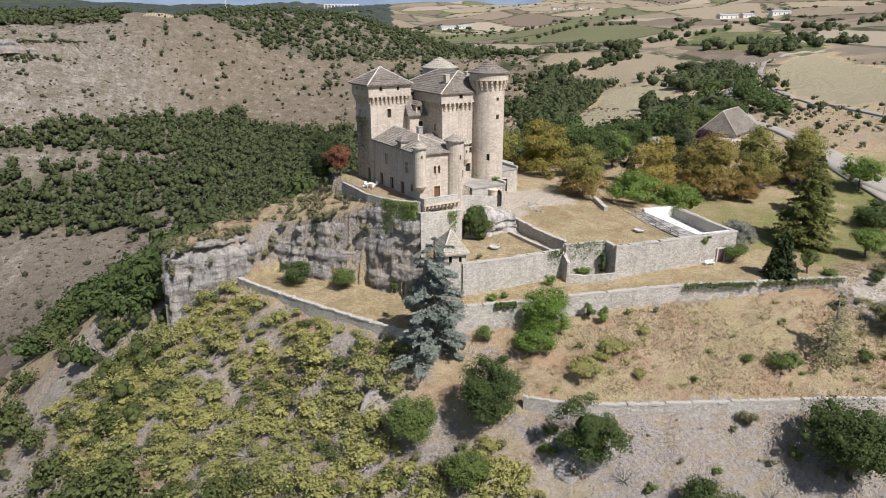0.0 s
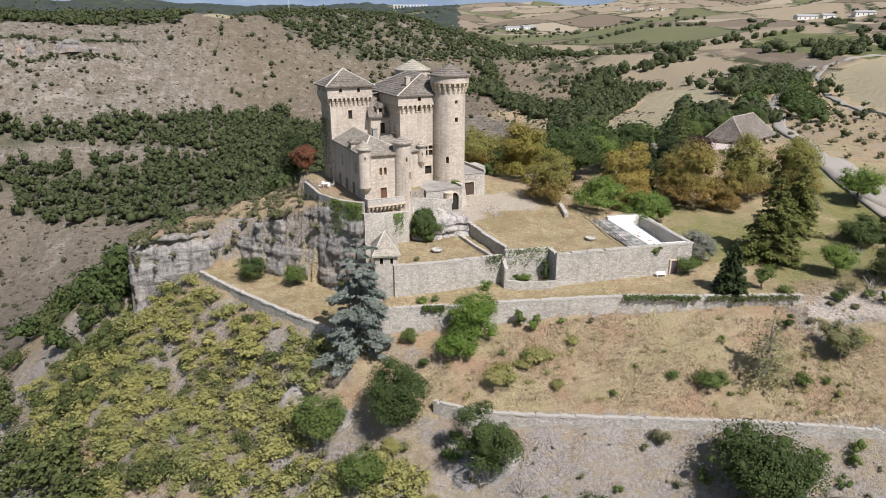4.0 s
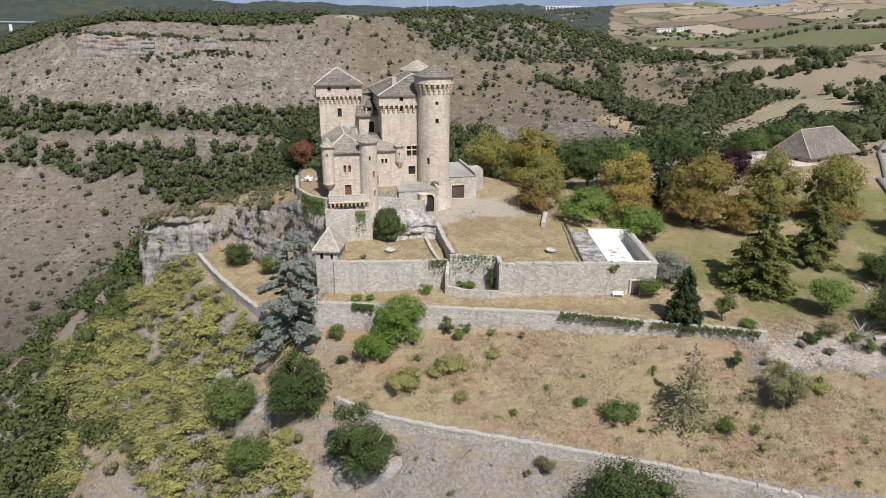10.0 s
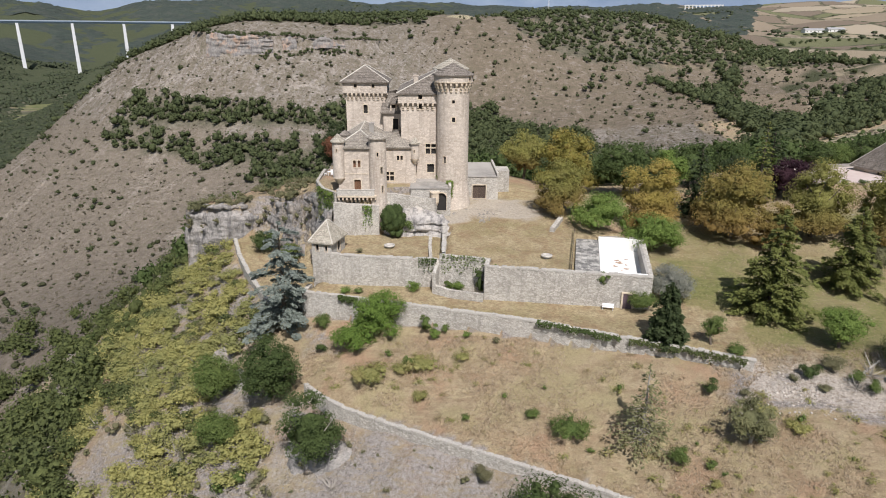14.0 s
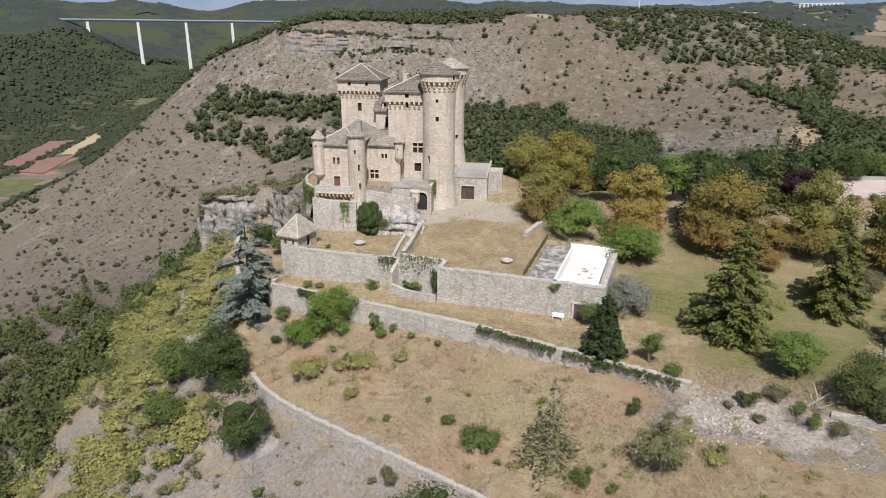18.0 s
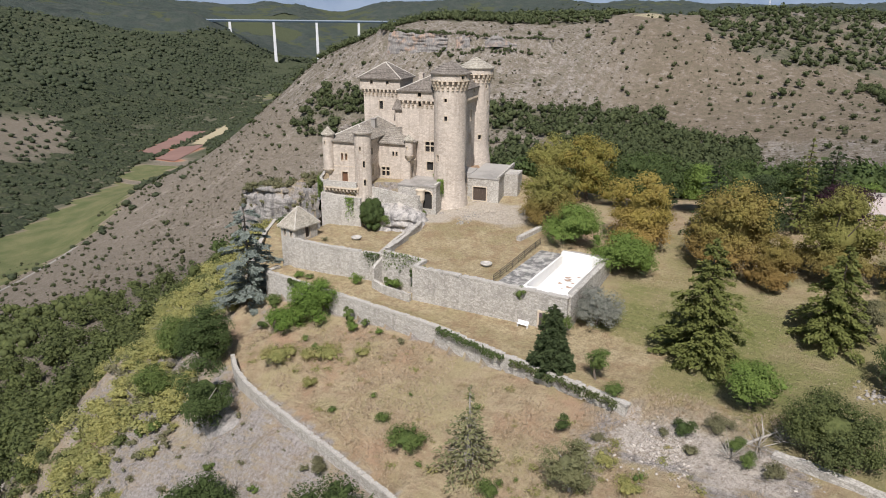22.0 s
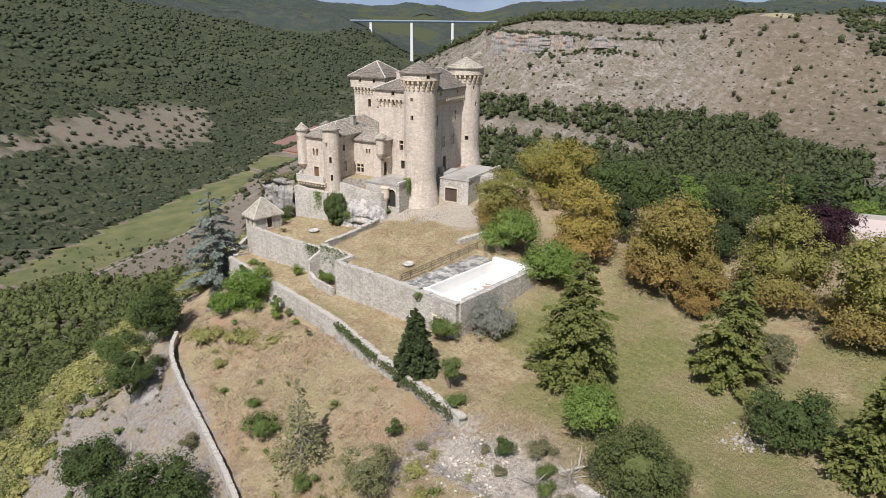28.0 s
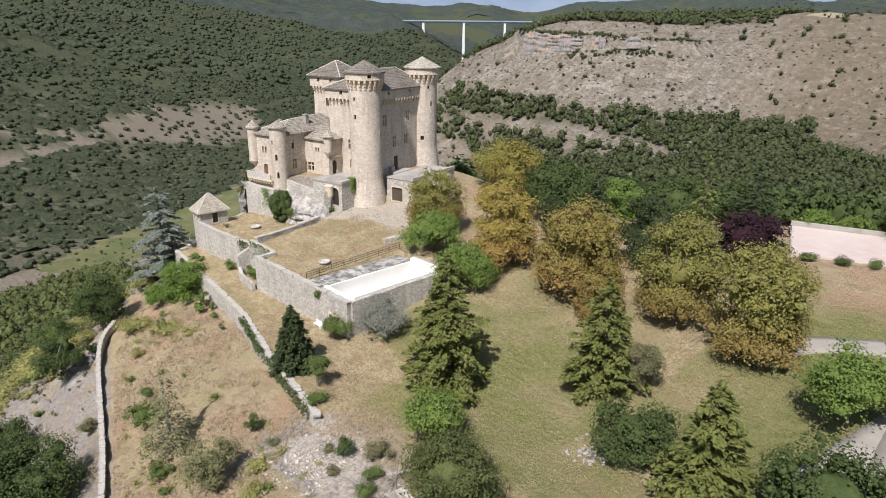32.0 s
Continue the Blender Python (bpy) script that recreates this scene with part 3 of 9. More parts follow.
def height(x, y):
    x, y = np.asarray(x, float), np.asarray(y, float)
    shape = x.shape
    x, y = x.ravel(), y.ravel()
    z = np.empty(len(x))
    n = len(KNOTS)
    for i in range(0, len(x), 20000):
        xs, ys = x[i:i + 20000], y[i:i + 20000]
        d = np.hypot(xs[:, None] - KNOTS[None, :, 0], ys[:, None] - KNOTS[None, :, 1])
        z[i:i + 20000] = -d @ LAND[:n] + LAND[n] + LAND[n + 1] * xs / 1000 + LAND[n + 2] * ys / 1000
    far = np.hypot(x - 45, y - 90)
    wave = (np.sin(x * 0.021 + 1.3 * np.sin(y * 0.013)) + np.sin(y * 0.027 + 1.7 * np.sin(x * 0.017))) * np.clip((far - 120) / 250, 0, 1) * 2.2
    wave += (np.sin(x * 0.006 + 1.9 * np.sin(y * 0.004)) + np.sin(y * 0.0073 + 2.1 * np.sin(x * 0.005))) * np.clip((far - 900) / 900, 0, 1) * 14
    rough = (np.sin(x * 0.9 + 2 * np.sin(y * 0.5)) + np.sin(y * 1.1 + 2 * np.sin(x * 0.6))) * 0.16 + (np.sin(x * 0.33 + y * 0.21) + np.sin(y * 0.41 - x * 0.17)) * 0.3
    hk = (y > 200) * (far < 800) * np.clip((z + 110) / 30, 0, 1)
    cut = np.abs(np.sin(x * 0.07 + 1.1 * np.sin(y * 0.05) + 0.6 * np.sin(x * 0.19))) + 0.6 * np.abs(np.sin(x * 0.17 - y * 0.06 + 1.3 * np.sin(y * 0.11)))
    wave += hk * (cut - 0.9) * 1.5
    top = inside(P_HILLTOP, x, y)
    z = np.where(top, np.maximum(z, 25 + 0.02 * (y - 436)), z)
    floor_k = np.clip((z + 134) / 10, 0, 1)
    z = z + wave * floor_k + rough * (x < 78) * (y < 125) * np.clip((-6 - z) / 4, 0, 1)
    step = np.clip((x + 12) / 34, 0, 1)
    k = inside(P_CLIFF, x, y)
    z[k] = (-4.2 + 8.8 * step ** 1.3 + 0.5 * np.sin(x * 0.7 + y * 0.5))[k]
    k = inside(P_SPUR, x, y)
    z[k] = (-9.3 + 0.25 * np.sin(x * 0.5) + 0.03 * (y - 90))[k]
    k = inside(P_PATH, x, y)
    z[k] = (-5.6 + np.clip((x - 27) / 50, 0, 1) * 1.3 + 0.1 * np.clip(y - 76, 0, 6))[k]
    k = inside(P_LOWER, x, y)
    z[k] = (-1.1 + 0.02 * (y - 82) + 0.06 * np.sin(x * 0.8) * np.sin(y * 0.7))[k]
    k = inside(P_LAWN, x, y)
    z[k] = (0.0 + 0.07 * np.clip(y - 84, 0, 40) + 0.05 * np.sin(x * 0.8) * np.sin(y * 0.7))[k]
    k = (x > 65.8) & (x < 76) & (y > 79.4) & (y < 95.2)
    z[k] = -2.6
    k = inside(P_CASTLE, x, y)
    z[k] = 5.95
    return z.reshape(shape)


def spread(lo, hi, a, b, fine, grow, near_a, near_b, cap):
    """Grid lines: fine between lo and hi, then growing, but no wider than cap as far as near_a and near_b."""
    mid = list(np.arange(lo, hi + fine / 2, fine))
    s, q, left, right = fine, lo, [], []
    while q > a:
        s = s * grow if q < near_a else min(s * grow, cap)
        q -= s
        left.append(q)
    s, q = fine, mid[-1]
    while q < b:
        s = s * grow if q > near_b else min(s * grow, cap)
        q += s
        right.append(q)
    return np.array(left[::-1] + mid + right)


def fbm2(x, y, scale, seed):
    """A cheap smooth pattern in -1..1, summed from turned sine waves."""
    rng = np.random.RandomState(seed)
    out = np.zeros(np.shape(x))
    amp = 0
    for o in range(5):
        f = scale * 1.9 ** o
        for _ in range(3):
            th, ph = rng.uniform(0, 6.28, 2)
            out = out + 0.62 ** o * np.sin((x * math.cos(th) + y * math.sin(th)) * f + ph + 1.6 * np.sin((x * math.sin(th) - y * math.cos(th)) * f * 0.7 + ph * 3))
        amp += 0.62 ** o * 1.6
    return out / amp


FIELDS_STRAW = [
    [(128, 212), (160, 280), (236, 374), (283, 394), (292, 374), (246, 312), (166, 223), (142, 216)],
    [(345, 358), (409, 398), (440, 393), (300, 190), (246, 208), (273, 255), (306, 307)],
    [(-52, 578), (-30, 574), (-24, 600), (-48, 606)],
    [(-695, 639), (-762, 763), (-695, 711), (-656, 628)],
]
def hill_brown(x, y):
    """The smooth brown grassland on the hill's eastern shoulder."""
    return np.clip((x + 50 + 0.35 * (y - 430) + 14 * fbm2(x, y, 0.04, 98)) / 60, 0, 1) * (y > 390) * (y < 640) * (x < 330)


FIELDS_RED = [[(-709, 564), (-813, 723), (-771, 732), (-680, 564)], [(-655, 547), (-693, 617), (-654, 629), (-616, 547)]]
FIELDS_GREEN = [[(-390, 120), (-470, 254), (-575, 436), (-505, 440), (-388, 311), (-322, 146)], [(-596, 454), (-643, 513), (-598, 533), (-528, 454)],
                [(-809, 847), (-1103, 1205), (-1095, 1268), (-808, 867)], [(516, 669), (675, 804), (600, 614), (476, 432), (420, 385), (388, 454)]]


def field_sheet(poly, material, label, lift=0.8):
    """One field of the valley floor, draped a little above the land."""
    pts = []
    for a, b in zip(poly, poly[1:] + poly[:1]):
        n = max(2, int(math.dist(a, b) / 18))
        pts += [(a[0] + (b[0] - a[0]) * i / n, a[1] + (b[1] - a[1]) * i / n) for i in range(n)]
    p = np.array(pts)
    bm = bmesh.new()
    vs = [bm.verts.new((x, y, z + lift)) for (x, y), z in zip(pts, height(p[:, 0], p[:, 1]))]
    bm.faces.new(vs)
    bmesh.ops.triangulate(bm, faces=bm.faces[:])
    me = bpy.data.meshes.new("field")
    bm.to_mesh(me)
    bm.free()
    me.materials.append(material)
    tagged(new("field", me), label, "field", kind="structure")


def hill_woods(x, y, z):
    """How densely oaks stand on the far hill: a band under the scree, a lower wood and the hilltop wood."""
    n2 = fbm2(x, y, 0.12, 22)
    n3 = fbm2(x, y, 0.05, 23)
    edge = np.interp(x, [-240, -174, -121, -99, -62, -30, 4, 22, 46, 70, 76], [402, 391, 386, 386, 407, 433, 452, 415, 396, 380, 320]) + 5 * n2
    foot = np.interp(x, [-230, -120, -48, -20], [374, 372, 372, 366])
    low_top = np.interp(x, [-200, -142, -108, -45], [368, 362, 356, 360]) + 3 * n2
    low_foot = np.interp(x, [-200, -158, -133, -112, -92, -57, -27, 0, 20], [350, 341, 336, 322, 298, 292, 272, 200, 120]) + 12 * n3
    here = (x < 76) & (x > -240)
    band = here & (y < edge) & (y > foot)
    low = here & (y < low_top) & (y > low_foot) & (x < 0)
    right = here & (x >= -20) & (y < edge) & (y > 130) & (z < -12)
    top = (x > -30) & (x < 330) & (y < 760) & (y > np.interp(x, [-31, 20, 38, 68, 107, 168, 213], [575, 546, 528, 530, 550, 562, 580]) + 6 * n2) & (x + 0.35 * (y - 560) > 12)
    rim = (x < -66) & (x > -330) & (y > np.interp(x, [-330, -200, -131, -94, -78], [466, 474, 500, 528, 546])) & (y < 700) & (z > 0)
    return np.maximum.reduce([band * (1.1 + 0.4 * n2), low * (0.85 + 0.5 * n2 + 0.5 * n3) * np.where(x < -135, 0.75, 1), right * (1.0 + 0.4 * n3), top * (0.8 + 0.5 * n2 + 0.5 * n3), rim * 1.0])


def wood_edge(y):
    """Where the western woods end and the rocky scrub slope begins."""
    return np.interp(y, [20, 40, 50, 58, 68, 82, 90, 96, 120], [26, 8, 2, -3, -9, -16, -22, -27, -32])


def east_plain(x, y):
    return x > 0.24 * y + 30


def valley_open(x, y):
    """Open ground on the far valley side: a ragged clearing, a terrace of old fields and rocky scars."""
    n1, n2, n3 = fbm2(x, y, 0.02, 31), fbm2(x, y, 0.06, 32), fbm2(x, y, 0.02, 33)
    clear = inside([(-822, 376), (-864, 479), (-899, 553), (-820, 547), (-727, 463), (-680, 300), (-728, 260)], x + 26 * n1 + 16 * n2, y + 30 * n3)
    terrace = (np.abs(x - np.interp(y, [140, 230, 289, 346, 391, 430], [-706, -700, -702, -721, -698, -716])) < 10 + 14 * n2) & (y > 120) & (y < 440)
    scars = (np.hypot((x + 952) / 26, (y - 412) / 90) + 1.1 * n2 < 0.85) | (np.hypot((x + 1190) / 70, (y - 560) / 150) + 1.3 * n2 + 0.5 * n1 < 0.7)
    return clear | terrace | scars


def river_edge(y):
    """Where the valley meadow ends and the river's trees begin."""
    return np.interp(y, [120, 254, 436, 513, 847, 1205], [-384, -464, -569, -637, -803, -1097])


def make_ground():
    xs = spread(-24, 112, -4200, 4200, 0.65, 1.06, -300, 300, 7.5)
    ys = spread(40, 126, -1500, 4900, 0.65, 1.06, 30, 560, 7.5)
    X, Y = np.meshgrid(xs, ys)
    Z = height(X, Y)
    nx, ny = len(xs), len(ys)
    i = np.arange(nx * ny).reshape(ny, nx)
    faces = np.stack([i[:-1, :-1], i[:-1, 1:], i[1:, 1:], i[1:, :-1]], -1).reshape(-1, 4)
    me = raw_mesh("ground", np.stack([X, Y, Z], -1).reshape(-1, 3), faces, M_GROUND, True)
    x, y, z = X.ravel(), Y.ravel(), Z.ravel()
    gy, gx = np.gradient(Z, ys, xs)
    slope = np.hypot(gx, gy).ravel()
    n1, n2 = fbm2(x, y, 0.06, 3), fbm2(x, y, 0.25, 5)
    far = np.hypot(x - 45, y - 90)
    park = np.clip((x - 74) / 8, 0, 1) * np.clip((125 - y) / 15, 0, 1) * np.clip((y - 64 - (x < 88) * 3) / 4, 0, 1) * (x < 160)
    green = park * (1.05 + 0.5 * fbm2(x, y, 0.09, 93) - 0.5 * np.clip((y - 90) / 10, 0, 1) * (x < 109))
    green += inside(P_LAWN, x, y) * (0.34 + 0.3 * n1) + inside(P_LOWER, x, y) * 0.3 + inside(P_PATH, x, y) * (0.3 + 0.15 * n1)
    west = np.clip((31 + 8 * n2 - x) / 7, 0, 1) * (y < 126) * np.clip((128 + 14 * n1 - far) / 22, 0, 1) * (z < -10)
    scree = (y < 56.5 - (x - 57) * 0.3) * np.clip((x - 22 - 6 * n2) / 8, 0, 1) * np.clip((112 + 14 * n1 - far) / 25, 0, 1)
    rock = west * (0.66 + 0.4 * n2) + scree * (0.66 + 0.4 * n2) + np.clip(slope - 1.2, 0, 1) * (far < 100)
    chalk = np.clip(1.5 - np.hypot((x - 93.0) / 7.5, (y - 64.6) / 4.6) + 0.75 * n2, 0, 1)
    rock += chalk * 0.9
    hill = (y > 250) * (x < 130) * (x > -420) * (far < 700)
    rock += hill * np.clip((z + 32) / 20, 0, 1) * np.clip((22 - z) / 8, 0, 1) * np.clip((60 - x) / 120, 0, 1) * (0.05 + 0.3 * n2) + hill * (0.06 + 0.26 * n2 + 0.35 * fbm2(x, y * 0.25, 0.16, 96)) * (z < 22)
    apron = np.clip(1.5 - np.maximum(np.hypot((x - 51) / 7.5, (y - 106) / 5.5), 0) + 0.5 * n2, 0, 1) * (z > 0) * (y < 122)
    apron = np.maximum(apron, np.clip(1.4 - np.hypot((x - 45) / 3.5, (y - 100) / 3.0) + 0.4 * n2, 0, 1) * (z > 0))
    rock = rock * (1 - apron)
    rock += (far > 900) * np.clip(slope - 0.35, 0, 0.5) * (0.7 + 0.5 * n1)
    scrubland = (x > 138) * (y > 90) * (far < 420)
    rock += scrubland * (0.22 + 0.3 * n2)
    wood = (1 - 0.6 * scrubland) * (far > 110) * np.clip(0.70 + 0.3 * n1, 0, 1) + hill * 0.45 + (x < -20) * (far > 60) * 0.35
    state = np.full(len(x), 0.5)
    lawn = inside(P_LAWN, x, y) | inside(P_LOWER, x, y) | inside(P_PATH, x, y) | inside(P_SPUR, x, y)
    state = np.where(lawn, 0.95 - 0.45 * apron, state)
    state = np.where((park > 0.3) & ~lawn, 0.5 + 0.5 * np.clip(park * (-0.02 + 0.85 * fbm2(x, y, 0.11, 97) + 0.5 * np.clip((y - 92) / 8, 0, 1) * (x < 109)), 0, 1), state)
    hw = hill_woods(x, y, z)
    state = np.where(hw > 0.45, 0.26 + 0.16 * n2, state)
    brown = hill_brown(x, y)
    rock = rock * (1 - 0.8 * brown * hill)
    scree_face = hill * (z > -32) * (1 - brown) * (hw < 0.3) + 0.9 * scree
    chute = west * np.clip(0.2 + 0.9 * fbm2(x * 0.8 + y * 0.5, y * 0.3 - x * 0.2, 0.5, 99), 0, 1)
    wild = (x < -430) & (z > -137.5) & (np.abs(z + 101) > 3) & ~valley_open(x, y) | (far > 900) & ~east_plain(x, y)
    state = np.where(wild, np.where(far > 900, 0.04, 0.12 + 0.16 * n1), state)
    state = np.where(wild | (x > -600) | ~valley_open(x, y), state, 0.30 + 0.2 * n2)
    gully = (x > -25) & (x < 160) & (z < -26) & (y > 135) & (y < 330)
    state = np.where(gully, 0.32 + 0.14 * n2, state)
    state = np.where((x < wood_edge(y) - 1 + 3 * n2) & (x > -330) & (z < -20) & (y < 86 + 6 * n2) & (z > -134), 0.22 + 0.14 * n2, state)
    cover = np.stack([np.clip(green, 0, 1), np.clip(rock, 0, 1) + np.clip(1.6 * chalk - 0.2, 0, 1), np.clip(wood, 0, 1), np.clip(state, 0, 1)], -1)
    ne = (y > 330) & (x > 200) & (z > -30) & (far > 330)
    plain = (y > 800) & east_plain(x, y) & (z > -60)
    glade = (far > 1500) & (x > -0.1 * y) & ~east_plain(x, y) & (fbm2(x, y, 0.0032, 41) + 0.7 * fbm2(x, y, 0.011, 42) < -0.45)
    crop = ((ne & (fbm2(x, y, 0.012, 91) > -0.2)) | plain | glade) * 1.0
    meadow = np.zeros(len(x))
    for f in FIELDS_GREEN:
        meadow[inside(f, x, y)] = 1.0
    state = np.where((z < -133) & (x < river_edge(y)) & (x > -1200), 0.2, state)
    cover[:, 3] = np.clip(state, 0, 1)
    for f in FIELDS_RED + FIELDS_STRAW:
        meadow[inside(f, x, y)] = 0
    for f in FIELDS_STRAW + FIELDS_RED + FIELDS_GREEN:
        cover[inside(f, x, y)] = (0, 0, 0, 0.5)
    third = np.zeros(len(x))
    for f in FIELDS_STRAW:
        third[inside(f, x, y)] = 1.0
    plough = np.ones(len(x))
    for f in FIELDS_RED:
        plough[inside(f, x, y)] = 0.0
    dry_hill = inside([(-822, 376), (-864, 479), (-899, 553), (-820, 547), (-727, 463), (-680, 300), (-728, 260)], x, y)
    cover[dry_hill] = (0.3, 0.1, 0.8, 0.4)
    crops = np.stack([crop, np.clip(meadow, 0, 1), third, plough], -1)
    tones = np.stack([brown * (state > 0.4), np.maximum(scree_face, chute), apron, 0 * brown + 1], -1)
    for nm, arr in (("cover", cover), ("crop", crops), ("tone", tones)):
        a = me.color_attributes.new(nm, "FLOAT_COLOR", "POINT")
        a.data.foreach_set("color", arr.astype(np.float32).ravel())
    ob = new("ground", me)
    tagged(ob, "dry grass, scree and far fields on a limestone spur", "ground", kind="structure")


make_ground()
M_PLOUGH = plain_mat("red_ploughed_earth", (0.20, 0.115, 0.092), (0.25, 0.15, 0.12), 0.2, 0.95)
M_STUBBLE = plain_mat("pale_stubble", (0.37, 0.315, 0.20), (0.31, 0.26, 0.16), 0.15, 0.95)
for f in FIELDS_RED:
    field_sheet(f, M_PLOUGH, "red ploughed field on the valley floor")
field_sheet(FIELDS_STRAW[3], M_STUBBLE, "pale stubble field on the valley floor")


# ---- walls along lines ----
def wall_line(name, pts, top, base, thick, material, label, parent=None, wobble=0.05, step=1.2):
    """A masonry wall along a line, with thickness and an uneven top. top, base: heights at the line's points."""
    cum = [0.0]
    for a, b in zip(pts[:-1], pts[1:]):
        cum.append(cum[-1] + math.dist(a, b))
    n = max(2, int(cum[-1] / step))
    bm = bmesh.new()
    prev = None
    rng = random.Random(len(pts) * 7 + int(cum[-1]))
    for i in range(n + 1):
        s = cum[-1] * i / n
        x, y, tz, bz = (float(np.interp(s, cum, q)) for q in ([p[0] for p in pts], [p[1] for p in pts], top, base))
        x2, y2 = (float(np.interp(min(s + 0.3, cum[-1]), cum, q)) for q in ([p[0] for p in pts], [p[1] for p in pts]))
        x1, y1 = (float(np.interp(max(s - 0.3, 0), cum, q)) for q in ([p[0] for p in pts], [p[1] for p in pts]))
        d = Vector((x2 - x1, y2 - y1)).normalized()
        nx, ny = -d.y * thick / 2, d.x * thick / 2
        tz += rng.uniform(-wobble, wobble)
        j = rng.uniform(-0.03, 0.03)
        sec = [bm.verts.new(p) for p in ((x - nx * 1.15 + j, y - ny * 1.15 + j, bz), (x - nx + j, y - ny + j, tz), (x + nx, y + ny, tz), (x + nx * 1.1, y + ny * 1.1, bz))]
        if prev:
            for k in range(4):
                bm.faces.new((prev[k], sec[k], sec[(k + 1) % 4], prev[(k + 1) % 4]))
        else:
            bm.faces.new(sec)
        prev = sec
    bm.faces.new(prev[::-1])
    bmesh.ops.recalc_face_normals(bm, faces=bm.faces)
    ob = part(name, bm, material, parent)
    if parent is None:
        tagged(ob, label, "wall", kind="structure")
    return ob


# ---- castle building kit ----
def shell(bm, place, a0, a1, z0, z1, holes, da, depth=0.45):
    """A wall face over (a, z) with openings cut through; each opening gets its reveals. place(a, z, inward) gives a point."""
    cut = lambda vals, lo, hi: sorted({round(v, 4) for v in vals if lo <= v <= hi})
    na = max(1, round((a1 - a0) / da))
    base = [a0 + (a1 - a0) * i / na for i in range(na + 1)]
    edges = [e for h in holes for e in (h[0], h[1])]
    A = cut([b for b in base if all(abs(b - e) > 0.12 for e in edges)] + [a0, a1] + edges, a0 - 1e-6, a1 + 1e-6)
    Z = cut([z0, z1] + [e for h in holes for e in (h[2], h[3])], z0 - 1e-6, z1 + 1e-6)
    vs = {}
    def vert(a, z, d=0.0):
        k = (round(a, 4), round(z, 4), d)
        if k not in vs:
            vs[k] = bm.verts.new(place(a, z, d))
        return vs[k]
    for p, q in zip(A[:-1], A[1:]):
        for r, s in zip(Z[:-1], Z[1:]):
            if not any(h[0] - 1e-4 <= p and q <= h[1] + 1e-4 and h[2] - 1e-4 <= r and s <= h[3] + 1e-4 for h in holes):
                bm.faces.new((vert(p, r), vert(q, r), vert(q, s), vert(p, s)))
    for h in holes:
        hz = [z for z in Z if h[2] - 1e-4 <= z <= h[3] + 1e-4]
        ha = [a for a in A if h[0] - 1e-4 <= a <= h[1] + 1e-4]
        for r, s in zip(hz[:-1], hz[1:]):
            bm.faces.new((vert(h[0], r), vert(h[0], s), vert(h[0], s, depth), vert(h[0], r, depth)))
            bm.faces.new((vert(h[1], s), vert(h[1], r), vert(h[1], r, depth), vert(h[1], s, depth)))
        for p, q in zip(ha[:-1], ha[1:]):
            bm.faces.new((vert(q, h[2]), vert(p, h[2]), vert(p, h[2], depth), vert(q, h[2], depth)))
            bm.faces.new((vert(p, h[3]), vert(q, h[3]), vert(q, h[3], depth), vert(p, h[3], depth)))


def slab_on(bm, place, a0, a1, z0, z1, d0, d1):
    """A small block over (a, z) between two depths."""
    p = [place(a, z, d) for d in (d0, d1) for a, z in ((a0, z0), (a1, z0), (a1, z1), (a0, z1))]
    v = [bm.verts.new(q) for q in p]
    for f in ((0, 1, 2, 3), (7, 6, 5, 4), (0, 4, 5, 1), (1, 5, 6, 2), (2, 6, 7, 3), (3, 7, 4, 0)):
        bm.faces.new([v[i] for i in f])


def fill_opening(place, h, kind, parent):
    """What sits in an opening: a dark pane with stone mullions, or a plank door. Adds a dressed surround."""
    a0, a1, z0, z1 = h
    bm = bmesh.new()
    s = 0.16 if a1 - a0 > 0.6 else 0.10
    if kind == "arch":
        s = 0.05
    for q in ((a0 - s, a0, z0 - s, z1 + s), (a1, a1 + s, z0 - s, z1 + s), (a0, a1, z1, z1 + s * 1.2), (a0, a1, z0 - s, z0)):
        slab_on(bm, place, q[0], q[1], q[2], q[3], -0.035, 0.1)
    if kind == "cross":
        am, zm = (a0 + a1) / 2, z0 + (z1 - z0) * 0.6
        slab_on(bm, place, am - 0.09, am + 0.09, z0, z1, 0.02, 0.2)
        slab_on(bm, place, a0, a1, zm - 0.08, zm + 0.08, 0.025, 0.19)
    bmesh.ops.recalc_face_normals(bm, faces=bm.faces)
    part("door_surround" if kind in ("door", "gate", "porch") else "window_frame", bm, M_TRIM, parent)
    bm = bmesh.new()
    if kind in ("red", "arch", "porch"):
        arch_over(place, h, parent)
    if kind in ("door", "gate", "porch"):
        n = 5 if kind == "door" else 10
        for i in range(n):
            w = (a1 - a0) / n
            slab_on(bm, place, a0 + i * w + 0.01, a0 + (i + 1) * w - 0.01, z0, z1, 0.22 + 0.012 * (i % 2), 0.3)
        part("door", bm, M_WOOD if kind == "door" else M_GATE, parent, "weathered plank door")
    else:
        slab_on(bm, place, a0 - 0.02, a1 + 0.02, z0 - 0.02, z1 + 0.02, 0.33, 0.38)
        part("pane", bm, M_DARK if kind != "red" else M_WOOD, parent)


